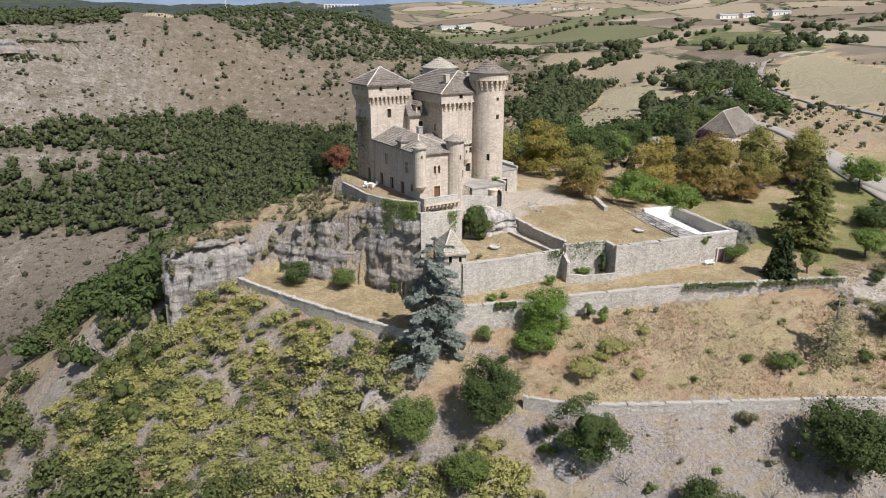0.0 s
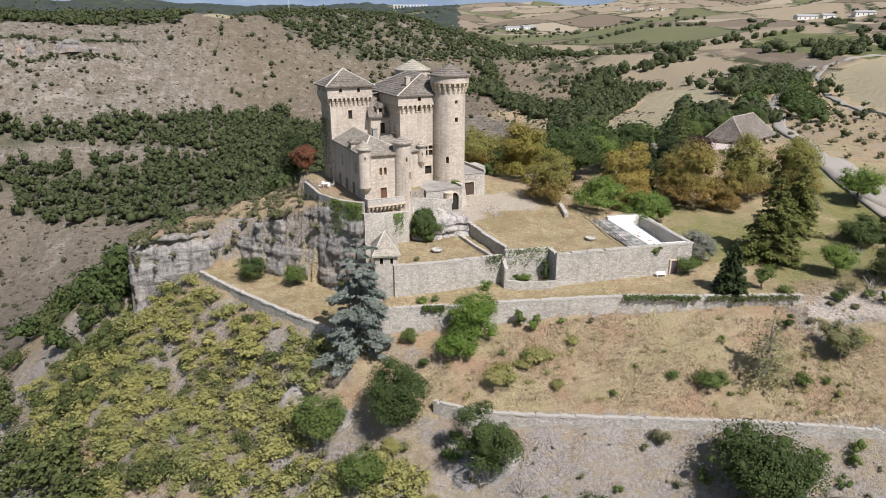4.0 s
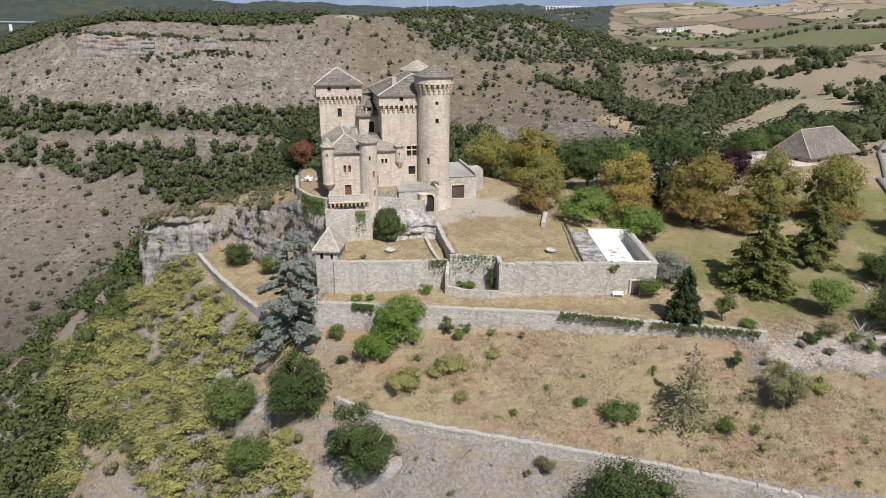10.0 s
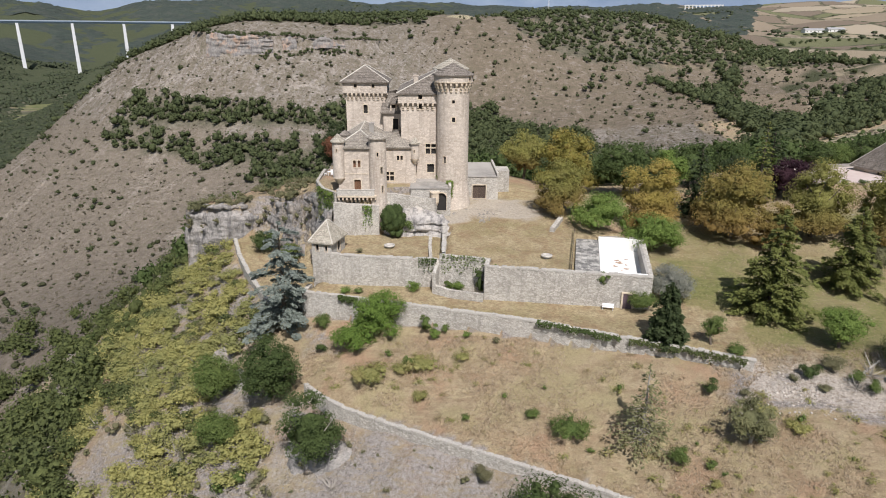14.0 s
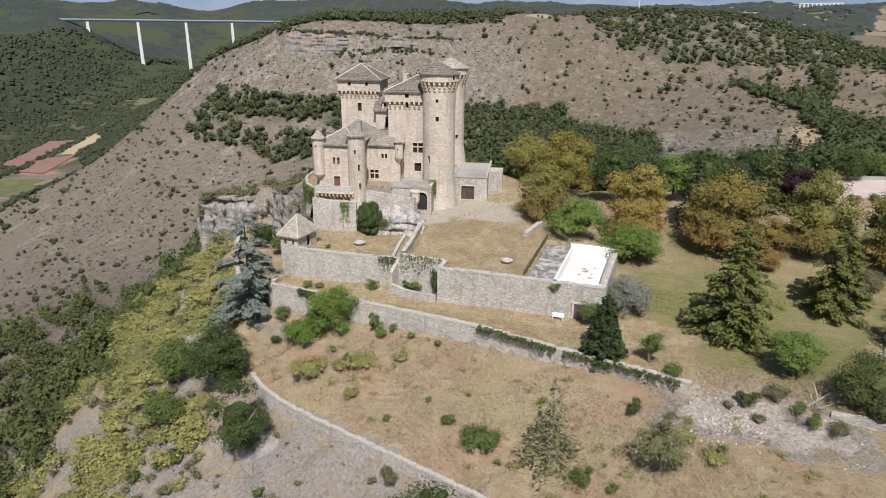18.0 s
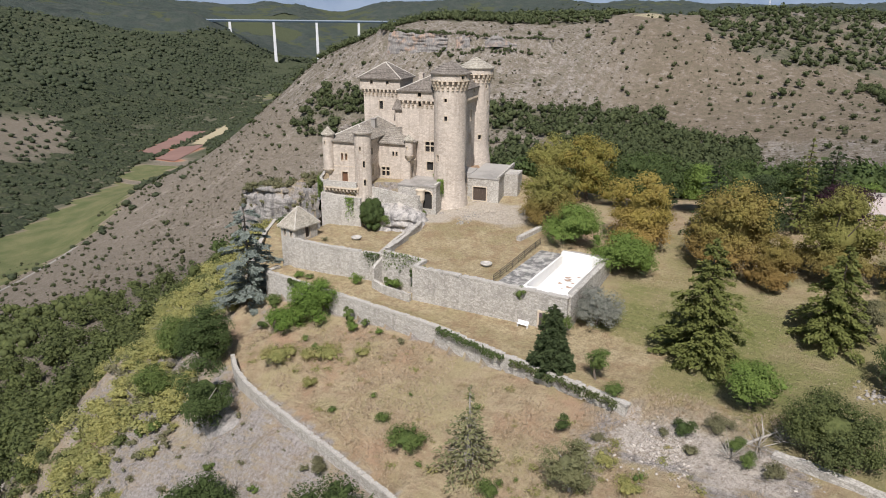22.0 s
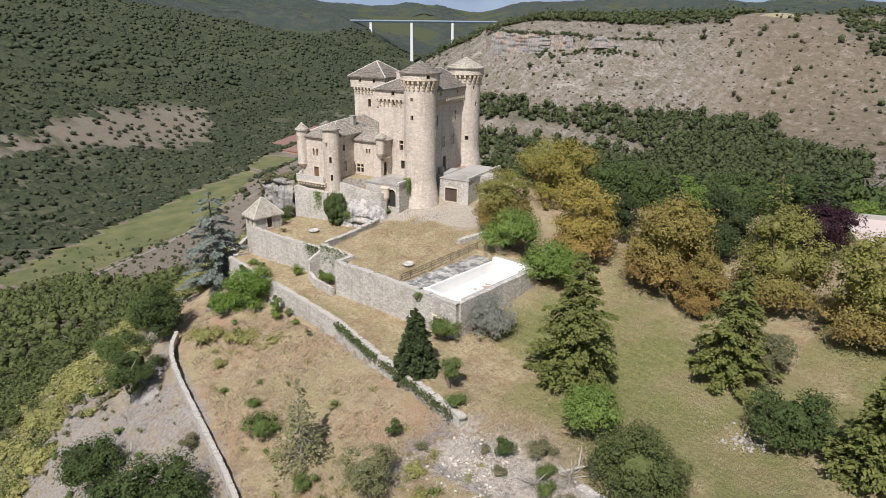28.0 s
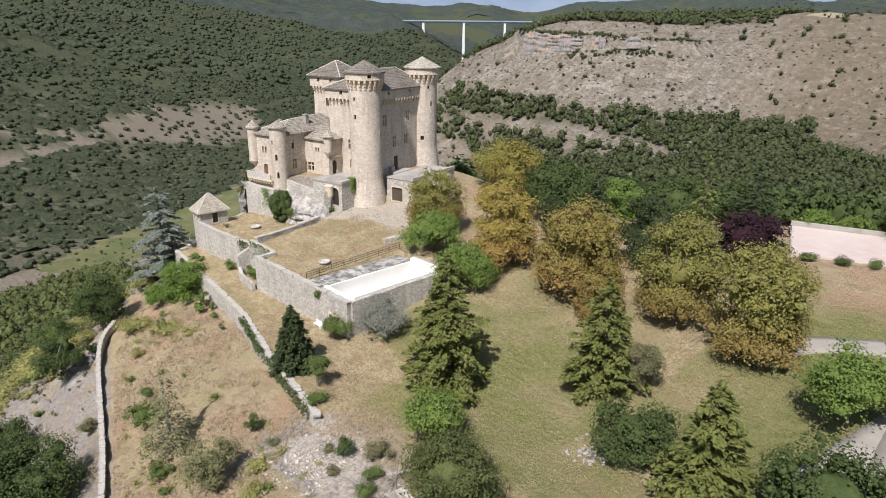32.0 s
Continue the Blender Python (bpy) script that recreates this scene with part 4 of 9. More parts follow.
def arch_over(place, h, parent):
    """Two spandrels and a ring of voussoirs that turn a square-headed opening into a round arch."""
    a0, a1, _, z1 = h
    r = (a1 - a0) / 2
    c, zc, n = (a0 + a1) / 2, z1 - r, 10
    bm = bmesh.new()
    for i in range(n):
        t0, t1 = math.pi * i / n, math.pi * (i + 1) / n
        p0, p1 = (c + r * math.cos(t0), zc + r * math.sin(t0)), (c + r * math.cos(t1), zc + r * math.sin(t1))
        front = [bm.verts.new(place(*q, 0.0)) for q in (p0, p1, (p1[0], z1), (p0[0], z1))]
        back = [bm.verts.new(place(*q, 0.3)) for q in (p0, p1)]
        bm.faces.new(front)
        bm.faces.new((front[1], front[0], back[0], back[1]))
        k = 1 + 0.22 / max(r, 0.2)
        q = [bm.verts.new(place(c + r * f * math.cos(t + g), zc + r * f * math.sin(t + g), -0.045)) for f, t, g in ((1, t0, 0.03), (1, t1, -0.03), (k, t1, -0.03), (k, t0, 0.03))]
        q2 = [bm.verts.new(place(c + r * f * math.cos(t + g), zc + r * f * math.sin(t + g), 0.05)) for f, t, g in ((1, t0, 0.03), (1, t1, -0.03), (k, t1, -0.03), (k, t0, 0.03))]
        bm.faces.new(q)
        for j in range(4):
            bm.faces.new((q[j], q2[j], q2[(j + 1) % 4], q[(j + 1) % 4]))
    bmesh.ops.recalc_face_normals(bm, faces=bm.faces)
    part("arch", bm, M_TRIM, parent)


def flat_place(u0, u1, v0, v1, side):
    if side == "F":
        return lambda a, z, d: (a, v0 + d, z)
    if side == "B":
        return lambda a, z, d: (-a, v1 - d, z)
    if side == "R":
        return lambda a, z, d: (u1 - d, a, z)
    return lambda a, z, d: (u0 + d, -a, z)


def block(name, parent, u0, u1, v0, v1, z0, z1, wins=(), material=None, label=""):
    """A four-sided building with openings (side, centre, sill, width, height, kind)."""
    bm = bmesh.new()
    todo = []
    for side, a0, a1 in (("F", u0, u1), ("R", v0, v1), ("B", -u1, -u0), ("L", -v1, -v0)):
        pl = flat_place(u0, u1, v0, v1, side)
        hs = []
        for w in wins:
            if w[0] == side:
                c = -w[1] if side in "BL" else w[1]
                h = (c - w[3] / 2, c + w[3] / 2, w[2], w[2] + w[4])
                hs.append(h)
                todo.append((pl, h, w[5]))
        shell(bm, pl, a0, a1, z0, z1, hs, 2.5)
    bmesh.ops.remove_doubles(bm, verts=bm.verts, dist=0.001)
    c = [(u0, v0), (u1, v0), (u1, v1), (u0, v1)]
    bm.faces.new([bm.verts.new((*q, z1 - 0.02)) for q in c])
    ob = part(name, bm, material or M_CASTLE, parent, label)
    for pl, h, kind in todo:
        fill_opening(pl, h, kind, ob)
    return ob


def tower(name, parent, cx, cy, r, z0, z1, wins=(), batter=0.0, n=40, material=None, label=""):
    """A round tower; openings (angle, sill, width, height, kind), angle in degrees in the castle's axes."""
    bm = bmesh.new()
    def place(a, z, d):
        k = r + (batter * max(0.0, 1 - (z - z0) / 5.5) if batter else 0.0) - d
        return (cx + k * math.cos(a / r), cy + k * math.sin(a / r), z)
    holes = []
    for w in wins:
        a = (radians(w[0]) % (2 * math.pi)) * r
        holes.append((a - w[2] / 2, a + w[2] / 2, w[1], w[1] + w[3]))
    mid = [z0 + 5.5] if batter else []
    zs = [z0] + mid + [z1]
    for p, q in zip(zs[:-1], zs[1:]):
        shell(bm, place, 0, 2 * math.pi * r, p, q, [h for h in holes if p <= h[2] < q], 2 * math.pi * r / n)
    bmesh.ops.remove_doubles(bm, verts=bm.verts, dist=0.001)
    bm.faces.new([bm.verts.new(p) for p in ring(cx, cy, r - 0.01, z1 - 0.02, 24)])
    ob = part(name, bm, material or M_CASTLE, parent, label)
    for w, h in zip(wins, holes):
        fill_opening(place, h, w[4], ob)
    return ob


def corbel_mesh(w, out, tall):
    """One stepped corbel, its back at y = 0, standing out towards -y."""
    bm = bmesh.new()
    steps = [(0.0, 0.33, 0.36), (0.33, 0.66, 0.7), (0.66, 1.0, 1.0)]
    for a, b, k in steps:
        box(bm, -w / 2, w / 2, -out * k, 0.05, tall * a, tall * b - 0.01, 0.02)
    me = bpy.data.meshes.new("corbel")
    bm.to_mesh(me)
    bm.free()
    me.materials.append(M_TRIM)
    return me


CORBEL = corbel_mesh(0.32, 0.54, 1.15)
CORBEL_T = corbel_mesh(0.36, 0.54, 1.52)


def slate_roof(name, parent, eaves, ridge, rows=9, material=None, hips=True):
    """A hipped roof of overlapping slate courses. eaves: four corners (u, v, z), ridge: two points (may be one twice)."""
    e = [Vector(p) for p in eaves]
    r0, r1 = Vector(ridge[0]), Vector(ridge[1])
    tops = [r0, r0, r1, r1]       # corner i runs up to tops[i]
    bm = bmesh.new()
    rng = random.Random(int(abs(e[0].x * 31 + e[0].y * 17)) + 3)
    lo = [bm.verts.new(p - Vector((0, 0, 0.16))) for p in e]
    bm.faces.new(lo[::-1])
    prev = lo
    for i in range(rows):
        k0, k1 = i / rows, (i + 1) / rows
        lift = Vector((0, 0, 0.07))
        a = [bm.verts.new(p.lerp(t, k0) + lift + Vector((rng.uniform(-.03, .03), rng.uniform(-.03, .03), rng.uniform(-.02, .02)))) for p, t in zip(e, tops)]
        b = [bm.verts.new(p.lerp(t, k1) + Vector((0, 0, 0.012))) for p, t in zip(e, tops)]
        for j in range(4):
            k = (j + 1) % 4
            bm.faces.new((prev[j], prev[k], a[k], a[j]))
            bm.faces.new((a[j], a[k], b[k], b[j]))
        prev = b
    bm.faces.new(prev)
    ob = part(name, bm, material or M_ROOF, parent, "weathered grey stone slate roof")
    if hips:
        for p, t in list(zip(e, tops)) + ([(r0, r1)] if (r1 - r0).length > 0.3 else []):
            strip(parent, "ridge_mortar", p + Vector((0, 0, .07)), t + Vector((0, 0, .07)), 0.10)
    return ob


def strip(parent, name, a, b, w, material=None):
    a, b = Vector(a), Vector(b)
    d = b - a
    q = d.to_track_quat("Y", "Z").to_matrix().to_4x4()
    bm = bmesh.new()
    n = max(2, int(d.length / 0.6))
    rng = random.Random(int(d.length * 1000))
    rings = []
    for i in range(n + 1):
        s = w * rng.uniform(0.75, 1.2)
        y = d.length * i / n
        rings.append([bm.verts.new(Vector(p)) for p in ((-s, y, -0.05), (s, y, -0.05), (s * 0.6, y, 0.05), (-s * 0.6, y, 0.05))])
    for p, t in zip(rings[:-1], rings[1:]):
        for j in range(4):
            bm.faces.new((p[j], p[(j + 1) % 4], t[(j + 1) % 4], t[j]))
    bm.faces.new(rings[0][::-1])
    bm.faces.new(rings[-1])
    bmesh.ops.transform(bm, matrix=Matrix.Translation(a) @ q, verts=bm.verts)
    return part(name, bm, material or M_MORTAR, parent)


def cone_roof(name, parent, cx, cy, r, z0, z1, rows=6, n=28, material=None):
    bm = bmesh.new()
    rng = random.Random(int(cx * 13 + cy * 7) + 5)
    prev = [bm.verts.new(p) for p in ring(cx, cy, r, z0 - 0.14, n)]
    bm.faces.new(prev[::-1])
    for i in range(rows):
        k0, k1 = i / rows, (i + 1) / rows
        a = [bm.verts.new((p[0] + rng.uniform(-.02, .02), p[1] + rng.uniform(-.02, .02), p[2])) for p in ring(cx, cy, r * (1 - k0) + 0.01, z0 + (z1 - z0) * k0 + 0.05, n)]
        b = [bm.verts.new(p) for p in ring(cx, cy, max(0.03, r * (1 - k1)), z0 + (z1 - z0) * k1, n)]
        for j in range(n):
            k = (j + 1) % n
            bm.faces.new((prev[j], prev[k], a[k], a[j]))
            bm.faces.new((a[j], a[k], b[k], b[j]))
        prev = b
    bm.faces.new(prev)
    return part(name, bm, material or M_ROOF, parent, "conical stone slate roof")


def corbel_row(parent, p, q, z, n, me):
    """Corbels along a straight wall from p to q, standing out to its right-hand side."""
    p, q = Vector(p), Vector(q)
    d = (q - p).normalized()
    ang = math.degrees(math.atan2(d.y, d.x))
    for i in range(n):
        c = p.lerp(q, (i + 0.5) / n)
        piece("corbel", me, parent, pose(c.x, c.y, z, 0, 0, ang))


# ---- the castle ----
castle = new("castle")
castle.matrix_world = pose(CA[0], CA[1], 0, 0, 0, 12.6)
tagged(castle, "medieval stone castle with round and square towers on a rock", "castle")

for cu, cv, zb, wins, lab in (
    (0.0, 0.0, 0.4, [(-90, 19.6, 0.5, 0.55, "slit"), (-89, 16.5, 0.6, 0.8, "slit"), (-121, 9.4, 0.55, 1.2, "slit"), (14, 13.6, 0.5, 1.0, "slit"), (14, 6.3, 0.5, 0.8, "slit"), (-35, 23.3, 0.7, 0.6, "slit")], "tall round corner tower with a corbelled crown"),
    (0.0, 16.5, 4.0, [(-29, 20.4, 0.5, 0.6, "slit"), (-16, 17.2, 0.5, 0.9, "slit"), (-54, 10.9, 0.7, 0.8, "slit")], "tall round rear tower with a corbelled crown"),
):
    tw = tower("round_tower", castle, cu, cv, 2.78, zb, 22.96, [w for w in wins if w[1] < 22], 0.75, label=lab)
    crown = tower("tower_crown", castle, cu, cv, 3.33, 22.98, 24.15, [w for w in wins if w[1] > 22], 0.0)
    bm = bmesh.new()
    prism(bm, ring(cu, cv, 3.38, 22.96, 40), ring(cu, cv, 3.38, 23.10, 40))
    part("string_course", bm, M_TRIM, crown)
    for i in range(22):
        a = 2 * math.pi * i / 22
        piece("corbel", CORBEL_T, tw, pose(cu + 2.77 * math.cos(a), cv + 2.77 * math.sin(a), 21.45, 0, 0, math.degrees(a) + 90))
    cone_roof("roof", crown, cu, cv, 3.58, 24.2, 26.1, material=M_ROOF if cv < 1 else M_LICHEN)

keep = block("keep", castle, -9.0, 0.7, 0.5, 16.3, 3.0, 19.2, [
    ("F", -3.8, 10.5, 1.75, 1.75, "cross"), ("F", -3.8, 7.2, 1.25, 1.5, "bars"), ("F", -5.6, 18.3, 0.7, 0.8, "slit"),
    ("R", 4.3, 14.7, 1.0, 1.9, "cross"), ("R", 11.0, 14.9, 1.0, 1.9, "cross"), ("R", 6.9, 10.6, 1.05, 2.0, "cross"), ("R", 10.3, 10.7, 1.05, 1.9, "cross"),
    ("R", 7.3, 6.2, 1.3, 2.7, "gate"), ("L", 3.0, 14.5, 0.7, 1.2, "slit")], label="main keep of pale ashlar with mullioned windows")
attic = block("keep_attic", castle, -9.46, 1.16, 0.03, 16.7, 19.3, 21.0, [("F", -5.6, 20.0, 0.7, 0.7, "slit"), ("R", 5, 20.0, 0.6, 0.6, "slit"), ("R", 11, 20.0, 0.6, 0.6, "slit")])
corbel_row(keep, (-9.0, 0.5, 0), (-2.2, 0.5, 0), 18.15, 8, CORBEL)
corbel_row(keep, (0.7, 2.6, 0), (0.7, 14.0, 0), 18.15, 14, CORBEL)
corbel_row(keep, (-9.0, 16.3, 0), (-9.0, 0.5, 0), 18.15, 19, CORBEL)
slate_roof("roof", attic, [(-9.75, -0.25, 20.95), (1.4, -0.25, 20.95), (1.4, 16.9, 20.95), (-9.75, 16.9, 20.95)], [(-2.9, 5.4, 24.2), (-2.9, 12.0, 24.2)], 14)
for cu, cv, w, z in ((-6.4, 3.4, 0.8, 24.3), (-1.6, 4.3, 0.9, 24.6)):
    bm = bmesh.new()
    box(bm, cu - w / 2, cu + w / 2, cv - 0.45, cv + 0.45, 21.5, z - 0.7, 0.03)
    box(bm, cu - w / 2 - 0.06, cu + w / 2 + 0.06, cv - 0.51, cv + 0.51, z - 0.7, z - 0.5, 0.03)
    part("chimney", bm, M_CASTLE, attic, "squat stone chimney")

sq = block("square_tower", castle, -19.2, -12.2, 7.0, 13.0, 4.5, 20.2, [
    ("F", -15.7, 16.7, 0.75, 1.5, "slit"), ("L", 9.0, 16.4, 0.8, 1.6, "cross"), ("L", 11.3, 16.4, 0.8, 1.6, "cross"), ("L", 9.4, 12.6, 0.8, 1.5, "cross"), ("L", 8.4, 5.9, 1.2, 2.3, "gate")],
    label="square corner tower with a corbelled top")
sqt = block("tower_crown", castle, -19.68, -11.72, 6.52, 13.48, 20.3, 22.35, [("F", -17.4, 21.3, 0.55, 0.6, "slit"), ("F", -14.2, 21.3, 0.55, 0.6, "slit"), ("L", 9, 21.3, 0.55, 0.6, "slit"), ("L", 11.5, 21.3, 0.55, 0.6, "slit")])
corbel_row(sq, (-19.2, 7.0, 0), (-12.2, 7.0, 0), 19.15, 9, CORBEL)
corbel_row(sq, (-12.2, 7.0, 0), (-12.2, 13.0, 0), 19.15, 8, CORBEL)
corbel_row(sq, (-19.2, 13.0, 0), (-19.2, 7.0, 0), 19.15, 8, CORBEL)
slate_roof("roof", sqt, [(-20.1, 6.1, 22.3), (-11.3, 6.1, 22.3), (-11.3, 13.9, 22.3), (-20.1, 13.9, 22.3)], [(-15.9, 9.9, 25.0), (-15.5, 10.1, 25.0)], 11)

link = block("link_building", castle, -12.4, -8.8, 5.8, 13.0, 5.0, 17.0, [("F", -10.2, 14.0, 0.95, 1.9, "slit")], label="low range joining keep and square tower")
slate_roof("roof", link, [(-12.9, 5.4, 17.0), (-8.7, 5.4, 17.0), (-8.7, 13.3, 17.0), (-12.9, 13.3, 17.0)], [(-12.3, 9.2, 20.8), (-9.2, 9.2, 20.8)], 8, hips=False)
dormer = block("dormer", castle, -11.2, -9.9, 5.75, 7.6, 16.9, 18.7, [("F", -10.55, 17.2, 0.75, 1.2, "slit")])
slate_roof("roof", dormer, [(-11.4, 5.55, 18.65), (-9.7, 5.55, 18.65), (-9.7, 7.8, 18.65), (-11.4, 7.8, 18.65)], [(-10.55, 5.6, 19.4), (-10.55, 7.8, 19.4)], 3, hips=False)

wing = block("front_wing", castle, -18.8, -12.2, -9.2, 6.9, 4.4, 13.3, [
    ("F", -15.75, 5.85, 1.05, 2.15, "door"), ("F", -16.15, 10.0, 0.45, 1.2, "red"), ("F", -15.4, 10.0, 0.45, 1.2, "red"),
    ("L", -5.0, 9.6, 1.0, 1.8, "cross"), ("L", 2.2, 9.8, 1.0, 1.8, "cross"), ("L", 4.2, 5.75, 1.2, 2.2, "gate"), ("L", 0.4, 5.75, 1.3, 2.2, "slit"), ("L", -3.4, 5.75, 1.2, 2.2, "gate"),
    ("L", -6.6, 7.0, 0.6, 1.1, "slit"), ("R", -5.6, 7.0, 0.9, 1.8, "cross"), ("R", -5.8, 10.6, 0.6, 1.1, "slit")], label="lower front wing of coursed stone")
slate_roof("roof", wing, [(-19.2, -9.6, 13.3), (-11.8, -9.6, 13.3), (-11.8, 7.0, 13.3), (-19.2, 7.0, 13.3)], [(-15.7, -3.2, 15.2), (-15.7, 5.4, 15.5)], 12, M_PALESLATE)
for z in (8.9,):
    bm = bmesh.new()
    box(bm, -18.2, -13.4, -9.24, -9.15, z, z + 0.14)
    part("string_course", bm, M_TRIM, wing)
lucarne = block("dormer", castle, -19.0, -17.6, -3.6, -2.2, 13.2, 14.4, [("L", -2.9, 13.5, 0.6, 0.6, "slit")])
slate_roof("roof", lucarne, [(-19.2, -3.8, 14.4), (-17.4, -3.8, 14.4), (-17.4, -2.0, 14.4), (-19.2, -2.0, 14.4)], [(-18.3, -2.9, 15.1), (-18.3, -2.85, 15.1)], 3, hips=False)
bm = bmesh.new()
box(bm, -14.4, -13.6, -1.0, -0.2, 13.8, 15.9, 0.03)
box(bm, -14.48, -13.52, -1.08, -0.12, 15.9, 16.05, 0.02)
part("chimney", bm, M_CEMENT, wing, "cement-rendered chimney")

side = block("side_range", castle, -12.3, -6.4, -2.9, 6.9, 4.4, 12.3, [
    ("F", -10.9, 6.4, 1.5, 1.55, "cross"), ("F", -9.4, 10.0, 0.4, 0.8, "slit"), ("F", -8.8, 10.0, 0.4, 0.8, "slit"), ("R", -1.5, 6.1, 1.15, 2.5, "porch")], label="recessed range beside the stair turret")
slate_roof("roof", side, [(-12.6, -3.3, 12.3), (-6.0, -3.3, 12.3), (-6.0, 7.0, 12.3), (-12.6, 7.0, 12.3)], [(-12.3, 2.0, 14.2), (-9.2, 3.2, 14.2)], 8, M_PALESLATE, hips=False)
bm = bmesh.new()
box(bm, -6.4, -6.1, -2.3, -0.6, 8.9, 9.2, 0.05)
box(bm, -6.4, -6.0, -2.5, -0.4, 9.2, 9.35, 0.03)
part("door_hood", bm, M_TRIM, side, "carved hood over the porch door")

stair = tower("stair_turret", castle, -12.4, -9.0, 1.42, 0.5, 14.9, [(-60, 9.2, 0.42, 1.1, "slit"), (-55, 6.1, 0.42, 1.1, "slit"), (-85, 12.0, 0.3, 0.7, "slit")], 0.25, 24, label="slim round stair turret")
cone_roof("roof", stair, -12.4, -9.0, 1.72, 14.9, 15.9, 4, 20, M_PALESLATE)
for nm, cu, cv, r, zb, zt, za in (("bartizan", -18.7, -9.05, 0.98, 8.3, 14.3, 15.5), ("bartizan", -6.5, -2.85, 0.72, 10.3, 13.0, 13.95)):
    bz = tower(nm, castle, cu, cv, r, zb, zt, [(-100, zt - 1.6, 0.22, 0.5, "slit")], 0.0, 20, label="corbelled round corner turret")
    bm = bmesh.new()
    prism(bm, ring(cu, cv, 0.25, zb - 0.95, 20), ring(cu, cv, r * 0.7, zb - 0.4, 20))
    prism(bm, ring(cu, cv, r * 0.78, zb - 0.42, 20), ring(cu, cv, r + 0.06, zb + 0.04, 20))
    part("corbel_base", bm, M_TRIM, bz)
    cone_roof("roof", bz, cu, cv, r + 0.24, zt, za, 4, 18, M_LICHEN)

base = block("wing_base", castle, -19.5, -11.2, -9.5, -4.0, -3.5, 5.4, [("F", -13.9, 2.6, 0.5, 1.3, "slit")], M_RUBBLE, "rough masonry base of the front wing")

# balcony of the wing
balcony = new("balcony")
balcony.parent = castle
bm = bmesh.new()
box(bm, -19.0, -12.6, -10.9, -9.15, 5.4, 5.75, 0.04)
part("balcony_floor", bm, M_TRIM, balcony)
bm = bmesh.new()
box(bm, -19.0, -12.9, -10.9, -10.72, 5.75, 6.65, 0.02)
box(bm, -19.0, -18.82, -10.7, -9.2, 5.75, 6.65, 0.02)
part("balcony_parapet", bm, M_COPING, balcony, "grey weathered stone parapet")
bm = bmesh.new()
box(bm, -19.06, -12.84, -10.95, -10.66, 6.65, 6.75, 0.02)
part("balcony_rail", bm, M_COPING, balcony)
for i in range(10):
    piece("corbel", CORBEL, balcony, pose(-18.7 + i * 0.66, -9.5, 4.25, 0, 0, 0) @ Matrix.Diagonal((0.9, 2.4, 1.0, 1)))

# terrace over the arched cellar, garage and its walled yard
porch = block("entrance_terrace", castle, -7.2, -0.4, -6.3, -2.6, 1.0, 5.75, [("F", -1.95, 2.0, 1.7, 3.1, "arch")], M_RUBBLE, "entrance terrace over an arched cellar door")
bm = bmesh.new()
box(bm, -7.3, -0.3, -6.4, 0.6, 5.72, 6.06, 0.03)
part("paving", bm, M_CEMENT, porch, "worn cement paving")
bm = bmesh.new()
box(bm, -0.75, -0.28, -6.42, -2.4, 6.03, 6.45, 0.04)
part("low_parapet", bm, M_RUBBLE, porch)
bm = bmesh.new()
prism(bm, ring(-3.1, -6.5, 0.35, 2.7, 16), ring(-3.1, -6.5, 0.72, 3.6, 16))
prism(bm, ring(-3.1, -6.5, 0.72, 3.6, 16), ring(-3.1, -6.5, 0.76, 5.2, 16))
prism(bm, ring(-3.1, -6.5, 0.85, 5.2, 16), ring(-3.1, -6.5, 0.85, 5.4, 16))
part("corner_bastion", bm, M_TRIM, porch)
garage = block("garage", castle, 2.8, 8.5, 2.05, 15.0, 1.2, 6.0, [("F", 5.05, 2.05, 2.4, 2.45, "gate")], M_RUBBLE, "flat-roofed garage of rubble stone")
bm = bmesh.new()
box(bm, 2.7, 8.6, 1.95, 15.1, 6.0, 6.18, 0.03)
part("flat_roof", bm, M_CEMENT, garage, "grey cement flat roof")
bm = bmesh.new()
box(bm, 8.2, 8.6, 1.95, 15.1, 6.18, 6.7, 0.04)
part("low_parapet", bm, M_RUBBLE, garage)
bm = bmesh.new()
box(bm, 0.75, 2.7, 5.0, 9.6, 3.0, 6.3, 0.03)
box(bm, 0.75, 1.5, 5.0, 6.0, 6.3, 7.2, 0.03)
part("door_landing", bm, M_CEMENT, garage)
block("yard_building", castle, 8.5, 11.0, 6.5, 10.5, 0.8, 6.3, [], M_RUBBLE, "ruined rubble stub beside the garage")


